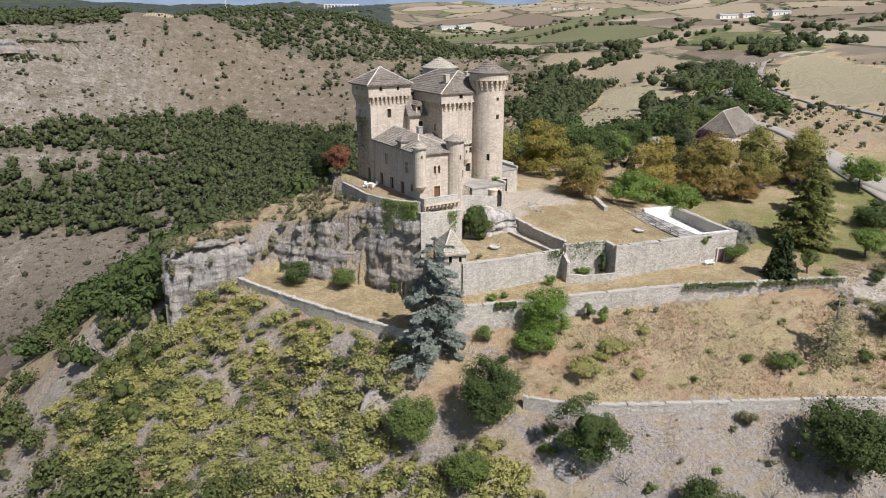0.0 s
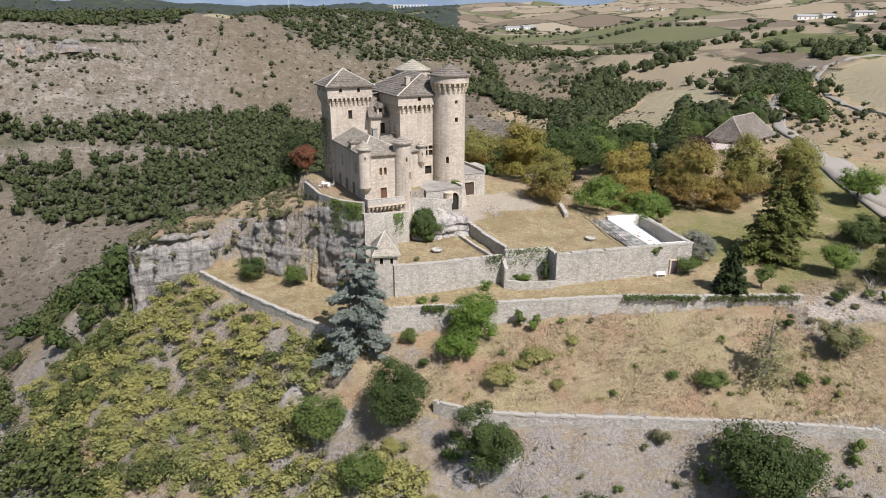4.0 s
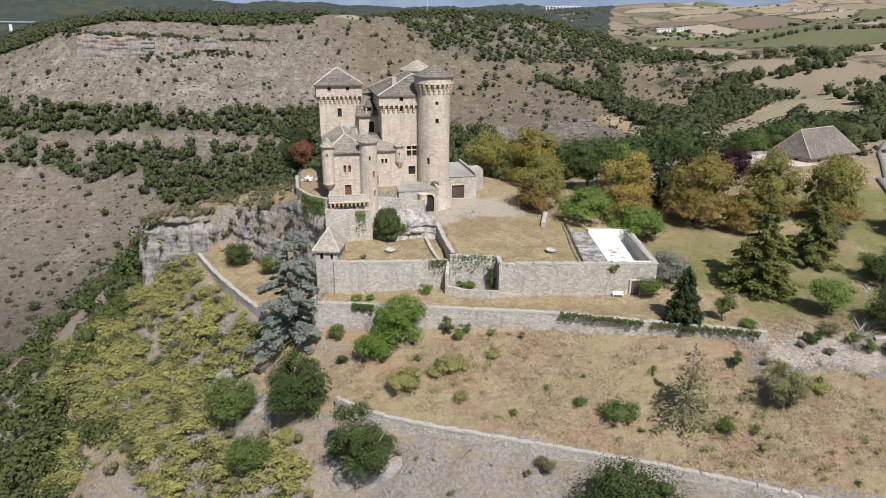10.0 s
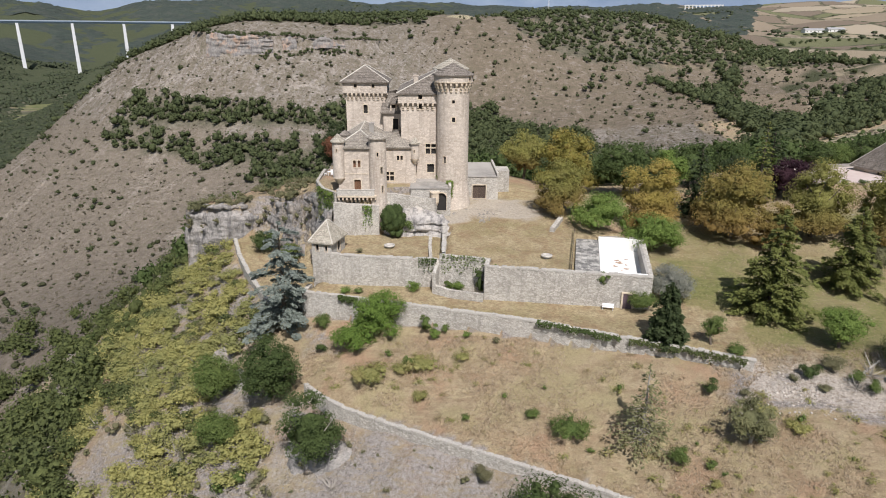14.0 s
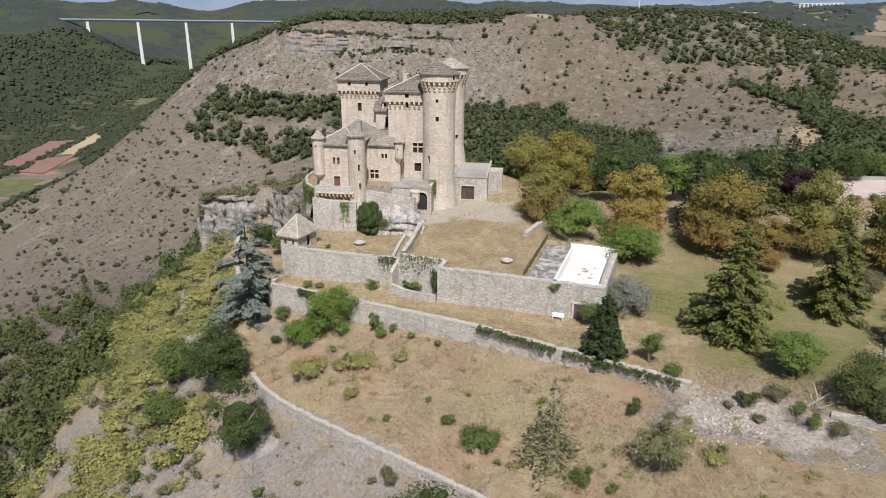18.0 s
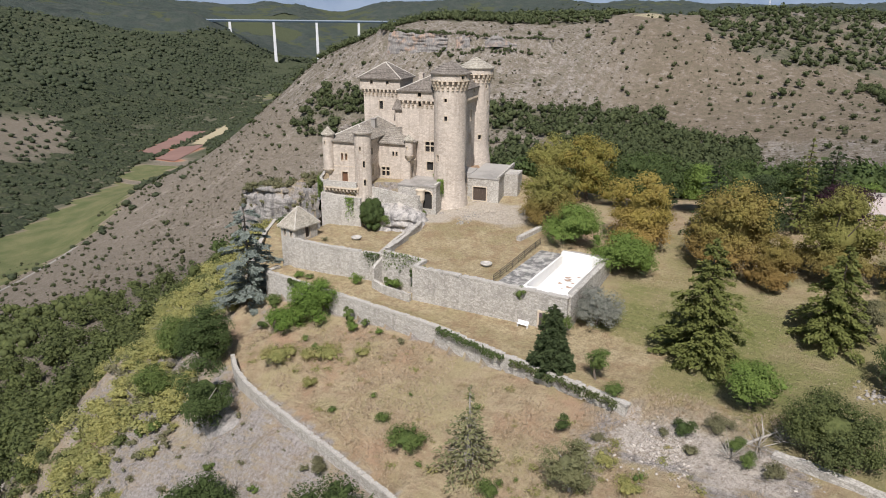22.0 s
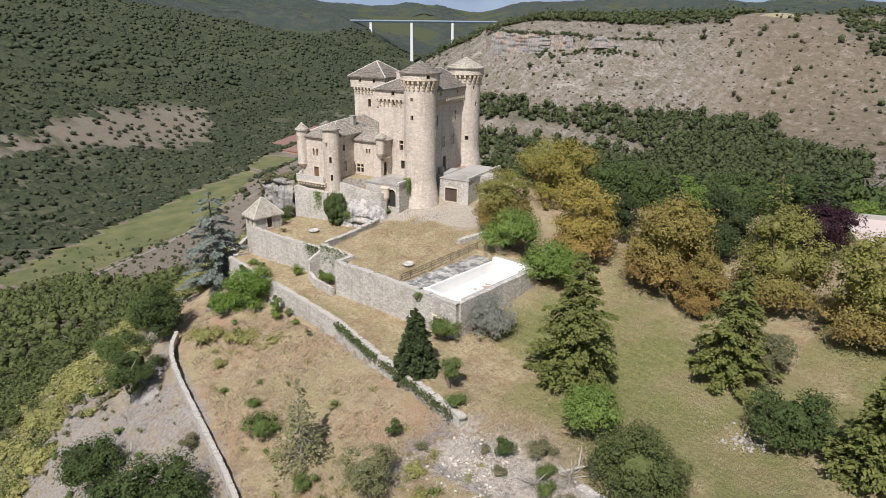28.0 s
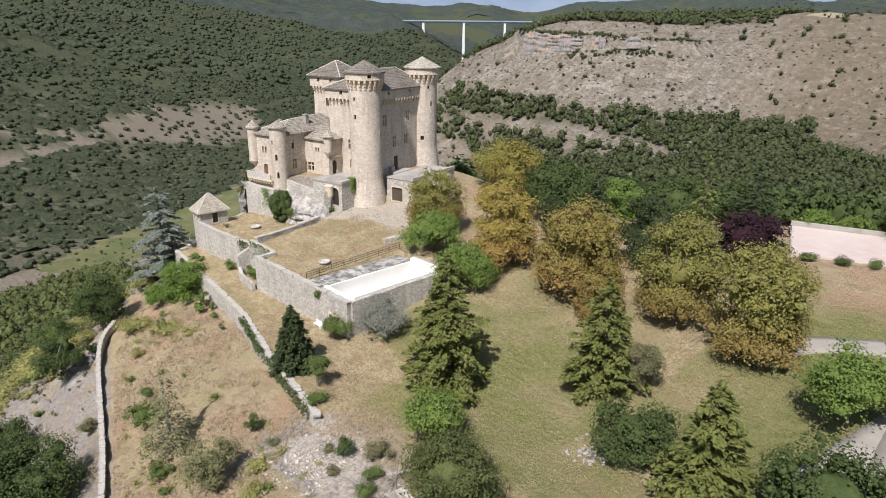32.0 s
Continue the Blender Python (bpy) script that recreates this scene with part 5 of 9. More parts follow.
# ---- rock, cliffs and terrace walls ----
def rock_face(name, pts, top, base, bulge, label, step=0.7, rows=16, seed=1, ragged=0.7, beds=1.0, material=None):
    """A rough limestone face along a line: ledges, clefts and an uneven edge; closed at the back."""
    cum = [0.0]
    for a, b in zip(pts[:-1], pts[1:]):
        cum.append(cum[-1] + math.dist(a, b))
    n = int(cum[-1] / step)
    V, F = [], []
    ox = seed * 17.3
    for i in range(n + 1):
        s = cum[-1] * i / n
        x, y, tz, bz = (float(np.interp(s, cum, q)) for q in ([p[0] for p in pts], [p[1] for p in pts], top, base))
        x2, y2 = (float(np.interp(min(s + 0.8, cum[-1]), cum, q)) for q in ([p[0] for p in pts], [p[1] for p in pts]))
        x1, y1 = (float(np.interp(max(s - 0.8, 0), cum, q)) for q in ([p[0] for p in pts], [p[1] for p in pts]))
        d = Vector((x2 - x1, y2 - y1)).normalized()
        nx, ny = d.y, -d.x
        tz += ragged * noise.noise((s * 0.35 / max(1.0, ragged), ox, 0)) + 0.35 * ragged * noise.noise((s * 0.9, ox, 3))
        for j in range(rows + 1):
            k = j / rows
            z = bz + (tz - bz) * k
            q = Vector((s * 0.16 + ox, z * 0.10, seed))
            up = max(0.0, 1 - (tz - z) / (3.2 * beds))
            bed = noise.cell(Vector((s * 0.11 + ox, (z + 0.25 * noise.noise(Vector((s * 0.2, ox, 1)))) * 0.95, 4.0)))
            block_k = noise.cell(Vector((s * 0.42 + ox, z * 0.30, 7.0)))
            out = bulge * (1 - k) ** 0.8 + noise.fractal(q, 1.0, 2.0, 3) * 0.75 + (0.25 + 0.75 * up) * (bed - 0.5) + 0.42 * (block_k - 0.5) - 0.5 * up
            out += 0.13 * (noise.cell(Vector((s * 3.1, z * 2.7, ox))) - 0.5) + 0.22 * noise.noise(Vector((s * 0.9, z * 0.8, ox)))
            V.append((x + nx * out, y + ny * out, z))
        V.append((x - nx * 3.0, y - ny * 3.0, tz - 0.3))
    m = rows + 2
    for i in range(n):
        for j in range(m - 1):
            F.append((i * m + j, (i + 1) * m + j, (i + 1) * m + j + 1, i * m + j + 1))
    me = raw_mesh(name, V, F, material or M_ROCK, False)
    return tagged(new(name, me), label, "cliff", kind="structure")


rock_face("cliff_west", [(-9.5, 118), (-12.6, 112.5), (-11.6, 107.6), (-4, 108.8), (5.5, 109.8), (9.5, 106.5), (14.5, 102.2), (20.6, 97.6), (24.5, 93.6), (26.6, 91.0)],
          [-4, -3.9, -3.4, -2.6, -1.2, 0, 1.6, 4.2, 4.4, 4.6], [-22, -22, -20, -13, -10, -10, -10, -10, -9.5, -9.5], 0.9, "grey limestone cliff below the castle", 0.4, 34, 1)
rock_face("cliff_front", [cw(-19.4, -10.4), cw(-16.5, -11.0), cw(-13.0, -10.9), cw(-11.6, -10.6)], [1.6, 0.9, 1.3, 0.8], [-9, -3, -2, -2], 1.3, "pale rock under the balcony wall", 0.3, 24, 2, beds=3.0, material=M_PALEROCK)
wall_line("balcony_wall", [cw(-19.6, -10.5), cw(-16.0, -10.6), cw(-12.2, -10.6)], [4.6, 4.3, 4.2], [-9, -3, -3], 0.8, M_RUBBLE, "pale rubble wall under the balcony", wobble=0.12)
rock_face("cliff_ramp", [cw(-11.4, -9.6), cw(-8.0, -10.0), cw(-4.5, -10.6), cw(-1.8, -11.6), cw(0.3, -11.3)], [5.0, 4.0, 3.0, 1.6, 0.7], [-1.6, -1.6, -1.4, -0.8, 0.0], 2.3, "broken pale rock slope below the entrance", 0.3, 22, 3, beds=1.5, material=M_PALEROCK)

rock_face("slope_slab", [(31.5, 61.2), (35.5, 58.2), (41, 55.6), (48, 53.4), (54, 51.8)], [-15.6, -15.9, -16.2, -16.6, -17.4], [-20.5, -21.5, -22, -22, -21.5], 4.2, "grey limestone slabs below the lower wall", 0.5, 18, 21, 0.8, 0.6)
rock_face("slope_slab_west", [(13.5, 74), (17.5, 70.4), (21.5, 66.5)], [-14.6, -15.2, -15.6], [-21, -22, -22.5], 3.6, "grey limestone slabs on the steep slope", 0.5, 16, 23, 0.9, 0.6)
wall_line("ramp_wall", [cw(-11.6, -8.6), cw(-7.5, -8.9), cw(-3.6, -8.2), cw(-3.0, -6.6)], [5.75, 5.3, 4.6, 4.4], [0, 0, 1, 1], 0.6, M_RUBBLE, "rubble retaining wall rising to the entrance")
wall_line("terrace_wall_west", [cw(-19.2, -10.0), cw(-22.0, -6.4), cw(-23.8, -1.0), cw(-23.9, 9.0)], [6.05, 6.0, 6.0, 6.0], [0.5, 0.5, 1.5, 2], 0.5, M_RUBBLE, "low rubble parapet of the west terrace")
wall_line("parapet_wall", PARAPET, [-5.3, -5.1, -4.9, -4.6, -4.3, -4.4], [-10.6, -9.8, -9.2, -8.6, -8.0, -7.5], 0.7, M_RUBBLE, "long dry-stone retaining wall with ivy", wobble=0.10)
wall_line("parapet_wall_end", [(27.0, 77.5), (26.9, 80.2)], [-5.3, -5.2], [-10.6, -10], 0.7, M_RUBBLE, "end of the long retaining wall")
wall_line("lower_wall", LOWWALL, [-12.85] * len(LOWWALL), [-16.0] * len(LOWWALL), 0.5, M_RUBBLE, "lower dry-stone wall across the slope", wobble=0.12)
wall_line("spur_wall", SPURWALL, [-8.7, -8.5, -8.5, -8.6, -9.0], [-17, -17, -17, -17, -17], 0.6, M_RUBBLE, "dry-stone wall along the spur edge", wobble=0.1)
wall_line("garden_wall_front", [(29.8, 80.9), (36, 81.1), (46.2, 81.9)], [-0.35, -0.4, -0.35], [-6.2, -6, -6], 0.7, M_RUBBLE, "garden retaining wall of pale rubble")
wall_line("garden_wall_recess", [(46.6, 81.75), (53.7, 81.75)], [0.6, 0.5], [-6, -6], 0.6, M_RUBBLE, "ivy-grown back wall of the recess")
wall_line("garden_wall_return", [(46.4, 82.3), (46.2, 79.6)], [-0.3, -1.6], [-6, -6], 0.5, M_RUBBLE, "broken return of the garden wall")
wall_line("recess_low_wall", [(46.2, 79.8), (49, 78.7), (53.6, 78.2)], [-3.4, -3.6, -3.5], [-6, -6, -6], 0.5, M_RUBBLE, "low rubble wall before the recess")
wall_line("pool_wall_side", [(53.75, 82.0), (53.75, 79.4)], [0.45, 0.4], [-6, -6], 0.6, M_RUBBLE, "side of the pool terrace wall")
wall_line("pool_wall_front", [(53.6, 79.1), (65, 79.2), (75.9, 79.3)], [0.3, 0.4, 0.5], [-6.2, -6, -6], 0.7, M_RUBBLE, "high rubble wall of the pool terrace")
wall_line("pool_wall_right", [(75.9, 79.6), (76.0, 95.4)], [0.55, 0.75], [-6, -4], 0.6, M_RUBBLE, "outer wall of the pool")
wall_line("pool_wall_back", [(75.8, 95.4), (69.4, 95.2)], [0.8, 0.8], [-3, -2], 0.4, M_CEMENT, "back wall of the pool")
wall_line("terrace_step_wall", [(47.0, 82.6), (45.9, 88.5), (44.6, 95.2)], [0.75, 0.7, 1.1], [-3, -3, -2], 0.55, M_RUBBLE, "low wall between the two lawns")
wall_line("terrace_kerb", [(45.0, 83.0), (43.6, 88.5), (42.6, 93.5)], [-0.5, -0.45, -0.4], [-2, -2, -2], 0.5, M_RUBBLE, "low kerb beside the garden steps")
wall_line("lawn_low_wall", [(62.0, 95.4), (63.2, 101.2)], [1.5, 1.9], [-0.5, -0.5], 0.7, M_RUBBLE, "short low rubble wall on the lawn")


# ---- pool, garden house and garden things ----
pool = new("swimming_pool")
pool.location = (72.4, 87.4, 0)
tagged(pool, "empty white-painted swimming pool with a grey cement deck", "pool")
def deck_mat():
    """Cement slabs, each with its own grey, under dark lichen stains."""
    m, t, p = nodes_of("stained_deck_slab")
    oi = t.nodes.new("ShaderNodeObjectInfo")
    v = coords(t, space="Generated")
    base = mix(t, oi.outputs["Random"], (0.19, 0.185, 0.175), (0.46, 0.44, 0.40))
    off = t.nodes.new("ShaderNodeVectorMath")
    t.links.new(v, off.inputs[0])
    t.links.new(oi.outputs["Location"], off.inputs[1])
    stain = noise_of(t, off.outputs[0], 0.7, 5.0, 0.7)
    col = mix(t, math_of(t, "MULTIPLY", grey(t, stain, 0.46, 0.58), 0.8), base, (0.085, 0.083, 0.08))
    t.links.new(col, p.inputs["Base Color"])
    p.inputs["Roughness"].default_value = 0.95
    bump(t, p, stain, 0.3, 0.02)
    return m


bm = bmesh.new()
box(bm, 65.9 - 72.4, 69.3 - 72.4, 79.7 - 87.4, 95.0 - 87.4, -0.4, 0.17, 0.02)
deck = part("deck", bm, M_CEMENT, pool, "cement bed of the pool deck")
slab_me = bpy.data.meshes.new("slab")
bm = bmesh.new()
box(bm, -0.415, 0.415, -0.465, 0.465, 0.0, 0.055, 0.012)
bm.to_mesh(slab_me)
bm.free()
slab_me.materials.append(deck_mat())
for i in range(4):
    for k in range(16):
        piece("slab", slab_me, deck, pose(-6.5 + 0.85 * (i + 0.5), -7.7 + 0.956 * (k + 0.5), 0.168))
bm = bmesh.new()
box(bm, 69.3 - 72.4, 75.7 - 72.4, 79.6 - 87.4, 80.6 - 87.4, -2, 0.42, 0.02)
part("pool_wall", bm, M_WHITE, pool)
bm = bmesh.new()
box(bm, 69.3 - 72.4, 75.7 - 72.4, 94.4 - 87.4, 95.1 - 87.4, -2, 0.75, 0.02)
part("pool_wall", bm, M_WHITE, pool)
for a, b, m in ((69.32, 69.6, M_WHITE), (75.3, 75.68, M_CEMENT)):
    bm = bmesh.new()
    box(bm, a - 72.4, b - 72.4, 80.6 - 87.4, 94.4 - 87.4, -2.6, 0.30 if m is M_WHITE else 0.62, 0.02)
    part("pool_wall", bm, m, pool)
bm = bmesh.new()
prism(bm, [(-2.8, -6.8, -2.3), (2.9, -6.8, -2.3), (2.9, 7.0, -2.0), (-2.8, 7.0, -2.0)], [(-2.8, -6.8, -1.6), (2.9, -6.8, -1.6), (2.9, 7.0, -1.1), (-2.8, 7.0, -1.1)])
bmesh.ops.recalc_face_normals(bm, faces=bm.faces)
part("pool_floor", bm, M_WHITE, pool)
M_SEDIMENT = plain_mat("brown_sediment", (0.42, 0.30, 0.22), (0.30, 0.20, 0.14), 3.0)
for i in range(7):
    bm = bmesh.new()
    r, x, y = 0.25 + 0.07 * ((i * 5) % 7), 0.2 + 0.9 * math.sin(i * 2.4), -1.2 + 0.75 * i
    z = -1.6 + (y + 6.8) / 13.8 * 0.5 + 0.012 + 0.003 * i
    bm.faces.new([bm.verts.new((x + r * math.cos(q) * (0.7 + 0.4 * math.sin(q * 3 + i)), y + r * 0.8 * math.sin(q) * (0.8 + 0.3 * math.cos(q * 2 + i)), z + 0.02 * y * 0)) for q in [k * 0.4189 for k in range(15)]])
    part("sediment_patch", bm, M_SEDIMENT, pool, "brown sediment on the pool floor")

fence = new("iron_fence")
fence.location = (65.4, 80.0, 0.1)
tagged(fence, "dark iron fence between lawn and pool deck", "fence")
post_bm = bmesh.new()
box(post_bm, -0.03, 0.03, -0.03, 0.03, 0.0, 1.05, 0.01)
post = part("post", post_bm, M_IRON, fence)
for i in range(1, 9):
    piece("post", post.data, fence, pose(0.02 * i, i * 1.95, 0.09 * i if i > 3 else 0.06 * i))
for z in (0.35, 0.68, 1.0):
    bm = bmesh.new()
    prism(bm, [(-0.02, 0, z), (0.02, 0, z), (0.02, 0, z + 0.05), (-0.02, 0, z + 0.05)], [(0.14, 15.6, z + 0.72), (0.18, 15.6, z + 0.72), (0.18, 15.6, z + 0.77), (0.14, 15.6, z + 0.77)])
    part("rail", bm, M_IRON, fence)
bal_bm = bmesh.new()
box(bal_bm, -0.012, 0.012, -0.012, 0.012, 0.35, 1.02)
baluster = part("baluster", bal_bm, M_IRON, fence)
for i in range(1, 60):
    piece("baluster", baluster.data, fence, pose(0.0027 * i, i * 0.26, 0.012 * i))


def basin(x, y, r, label):
    z = float(height(x, y))
    b = new("stone_basin")
    b.location = (x, y, z)
    tagged(b, label, "basin")
    bm = bmesh.new()
    prof = [(r * 0.55, -0.05), (r * 0.5, 0.12), (r * 0.93, 0.22), (r, 0.30), (r, 0.44), (r * 0.84, 0.46), (r * 0.74, 0.30), (0.05, 0.26)]
    rings = [[bm.verts.new(p) for p in ring(0, 0, a, h, 28)] for a, h in prof]
    for p, q in zip(rings[:-1], rings[1:]):
        for j in range(28):
            bm.faces.new((p[j], p[(j + 1) % 28], q[(j + 1) % 28], q[j]))
    bm.faces.new(rings[0][::-1])
    bm.faces.new(rings[-1])
    part("bowl", bm, M_COPING, b)
    return b


tagged(basin(37.4, 87.3, 0.85, "round grey stone basin on the lower lawn"), group="stone basins")
tagged(basin(61.8, 85.1, 0.82, "round grey stone basin on the upper lawn"), group="stone basins")

# garden pavilion at the wall's corner
gh = new("garden_pavilion")
gh.matrix_world = pose(28.9, 83.2, 0, 0, 0, -4)
tagged(gh, "small square stone pavilion with a steep slate roof", "pavilion")
block("wall", gh, -1.6, 1.6, -2.3, 2.6, -8.5, 1.35, [("F", -0.7, -0.1, 0.5, 1.0, "slit"), ("R", 0.4, -0.75, 0.95, 1.9, "gate"), ("F", 0.75, -0.1, 0.4, 0.9, "slit")], M_RUBBLE)
slate_roof("roof", gh, [(-2.0, -2.7, 1.3), (2.0, -2.7, 1.3), (2.0, 3.0, 1.3), (-2.0, 3.0, 1.3)], [(-0.1, 0.0, 4.1), (0.1, 0.35, 4.1)], 10, M_LICHEN)

# steps up from the lower lawn
st = new("garden_steps")
st.matrix_world = pose(43.3, 95.2, -0.9, 0, 0, 20)
tagged(st, "flight of worn stone garden steps", "steps")
for i in range(9):
    bm = bmesh.new()
    box(bm, -0.8, 0.8, i * 0.32, i * 0.32 + 0.36, -0.3, i * 0.19 + 0.19, 0.03)
    part("step", bm, M_COPING, st)

# white garden table and chairs on the west terrace
tb = new("garden_table")
tb.matrix_world = pose(21.7, 104.4, 6.0, 0, 0, 20)
tagged(tb, "white plastic garden table on the west terrace", "table")
bm = bmesh.new()
box(bm, -0.75, 0.75, -0.45, 0.45, 0.70, 0.74, 0.015)
part("tabletop", bm, M_PLASTIC, tb)
for x in (-0.6, 0.6):
    for y in (-0.35, 0.35):
        bm = bmesh.new()
        box(bm, x - 0.03, x + 0.03, y - 0.03, y + 0.03, 0.0, 0.70)
        part("leg", bm, M_PLASTIC, tb)
ch = new("garden_chair")
tagged(ch, "white plastic garden chair beside the table", "chair", group="garden chairs")
for nm, q in (("seat", (-0.24, 0.24, -0.24, 0.24, 0.40, 0.44)), ("backrest", (-0.24, 0.24, 0.21, 0.25, 0.44, 0.88)), ("leg", (-0.23, -0.19, -0.23, -0.19, 0, 0.4)), ("leg", (0.19, 0.23, -0.23, -0.19, 0, 0.4)), ("leg", (-0.23, -0.19, 0.19, 0.23, 0, 0.4)), ("leg", (0.19, 0.23, 0.19, 0.23, 0, 0.4))):
    bm = bmesh.new()
    box(bm, *q, 0.01)
    part(nm, bm, M_PLASTIC, ch)
ch.matrix_world = pose(21.4, 105.3, 6.0, 0, 0, 25)
copy_thing(ch, pose(22.1, 103.5, 6.0, 0, 0, 205))
copy_thing(ch, pose(20.6, 104.1, 6.0, 0, 0, 115))
copy_thing(ch, pose(22.9, 104.8, 6.0, 0, 0, -65))

# bench and cellar door at the foot of the pool wall
bn = new("bench")
bn.matrix_world = pose(70.6, 78.1, float(height(70.6, 78.1)), 0, 0, -2)
tagged(bn, "white bench at the foot of the pool wall", "bench")
for nm, q in (("seat", (-0.75, 0.75, -0.2, 0.25, 0.40, 0.45)), ("backrest", (-0.75, 0.75, 0.22, 0.27, 0.5, 0.85)), ("leg", (-0.7, -0.62, -0.18, 0.25, 0, 0.4)), ("leg", (0.62, 0.7, -0.18, 0.25, 0, 0.4))):
    bm = bmesh.new()
    box(bm, *q, 0.01)
    part(nm, bm, M_PLASTIC, bn)
dr = new("door_1")
dr.matrix_world = pose(73.1, 78.72, float(height(73.1, 78.0)), 0, 0, 0.5)
tagged(dr, "dark plank door in the pool wall", "door", kind="structure")
bm = bmesh.new()
box(bm, -0.85, -0.6, -0.06, 0.2, -0.2, 2.2, 0.02)
box(bm, 0.6, 0.85, -0.06, 0.2, -0.2, 2.2, 0.02)
box(bm, -0.85, 0.85, -0.06, 0.2, 2.2, 2.42, 0.02)
part("door_surround", bm, M_TRIM, dr)
bm = bmesh.new()
for i in range(6):
    box(bm, -0.6 + i * 0.2, -0.6 + i * 0.2 + 0.19, 0.0, 0.1, -0.2, 2.19)
part("door", bm, plain_mat("purple_grey_door_paint", (0.12, 0.085, 0.10), (0.08, 0.055, 0.065), 5.0), dr)


# ---- barn, yard and roads to the east ----
barn = new("barn")
barn.matrix_world = pose(128.5, 139.8, 1.5, 0, 0, 31.5)
tagged(barn, "long stone barn with a grey hipped slate roof", "barn")
block("wall", barn, 0, 19.5, 0, 9.2, -2, 3.0, [("F", 4, 0.6, 1.6, 1.7, "gate"), ("F", 9, 1.2, 0.9, 1.0, "slit"), ("F", 14, 0.6, 2.2, 1.9, "gate"), ("L", 3.2, 0.6, 1.2, 1.9, "gate"), ("L", 6.6, 1.2, 0.7, 0.9, "slit")], M_CASTLE)
slate_roof("roof", barn, [(-0.6, 9.9, 2.9), (-0.6, -0.7, 2.9), (20.1, -0.7, 2.9), (20.1, 9.9, 2.9)], [(2.4, 4.6, 8.6), (15.6, 4.6, 8.6)], 16)
court = new("old_court")
court.matrix_world = pose(107.2, 129.4, 0, 0, 0, 20)
tagged(court, "disused court with a worn pinkish surface and a low grey wall", "court")
cq = [(107.2 + u * 0.94 - v * 0.342, 129.4 + u * 0.342 + v * 0.94) for u in (0, 6, 12, 18, 24) for v in (0, 5, 10, 14)]
ctop = max(3.2, max(float(height(*q)) for q in cq) + 0.08)
bm = bmesh.new()
box(bm, 0, 24, 0, 14, ctop - 2.5, ctop, 0.03)
part("surface", bm, plain_mat("worn_pink_court", (0.52, 0.45, 0.41), (0.42, 0.31, 0.285), 0.35), court, "worn pink and grey playing surface")
bm = bmesh.new()
box(bm, -0.2, 24.2, 14.0, 14.4, ctop - 2.5, ctop + 0.7, 0.03)
part("back_wall", bm, M_CEMENT, court)
bm = bmesh.new()
box(bm, -0.25, 0.0, 0, 14, ctop - 2.5, ctop + 0.12, 0.02)
part("kerb", bm, M_CEMENT, court)


def ribbon(name, pts, width, material, label, lift=0.06, step=2.0):
    cum = [0.0]
    for a, b in zip(pts[:-1], pts[1:]):
        cum.append(cum[-1] + math.dist(a, b))
    n = int(cum[-1] / step)
    px = np.interp(np.linspace(0, cum[-1], n + 1), cum, [p[0] for p in pts])
    py = np.interp(np.linspace(0, cum[-1], n + 1), cum, [p[1] for p in pts])
    k = np.ones(7) / 7
    if n > 12:
        px[3:-3], py[3:-3] = np.convolve(px, k, "valid"), np.convolve(py, k, "valid")
    dx, dy = np.gradient(px), np.gradient(py)
    ln = np.hypot(dx, dy)
    nx, ny = -dy / ln, dx / ln
    cols = [np.stack([px + nx * width * f, py + ny * width * f, height(px + nx * width * f, py + ny * width * f) + h], -1) for f, h in ((-0.5, -0.5), (-0.5, lift), (-0.25, lift + 0.03), (0, lift + 0.05), (0.25, lift + 0.03), (0.5, lift), (0.5, -0.5))]
    V = np.stack(cols, 1).reshape(-1, 3)
    i = np.arange((n + 1) * 7).reshape(n + 1, 7)
    F = np.stack([i[:-1, :-1], i[:-1, 1:], i[1:, 1:], i[1:, :-1]], -1).reshape(-1, 4)[:, ::-1]
    return tagged(new(name, raw_mesh(name, V, F, material, True)), label, "road", kind="structure")


ribbon("road", [(124, 86), (127, 97), (130, 108), (137, 122), (156, 155), (180, 190), (206, 222), (250, 282), (290, 325), (330, 360), (372, 398)], 4.2, M_FIELDROAD, "pale gravel road past the barn", 0.4)
ribbon("drive", [(139, 124), (135, 113), (131, 104), (130.5, 96), (132, 88)], 8.5, M_FIELDROAD, "wide pale gravel drive", 0.5)
ribbon("track", [(215, 160), (237, 200), (256, 238), (291, 293), (335, 351), (380, 395), (410, 404), (440, 400)], 3.2, M_FIELDROAD, "pale dirt track round a field", 0.5)
ribbon("valley_road", [(-225, 62), (-249, 98), (-282, 143), (-293, 159), (-317, 191), (-335, 219), (-362, 262)], 4.6, M_FIELDROAD, "grey valley road along the meadow", 0.5)
ribbon("garden_path", [(113.5, 104), (117, 108.5), (123, 112)], 3.0, M_FIELDROAD, "pale gravel garden path", 0.08)
wall_line("broken_wall", [(100.3, 67.0), (103.6, 66.2), (107, 65.6), (112, 64.4)], [-4.5, -4.2, -4.3, -4.4], [-7, -7, -7, -7], 0.9, M_RUBBLE, "broken end of the long rubble wall", wobble=0.2)
log = new("dead_branch")
log.location = (98.6, 68.0, float(height(98.6, 68.0)))
tagged(log, "bleached fallen tree branch on the rubble bank", "branch")
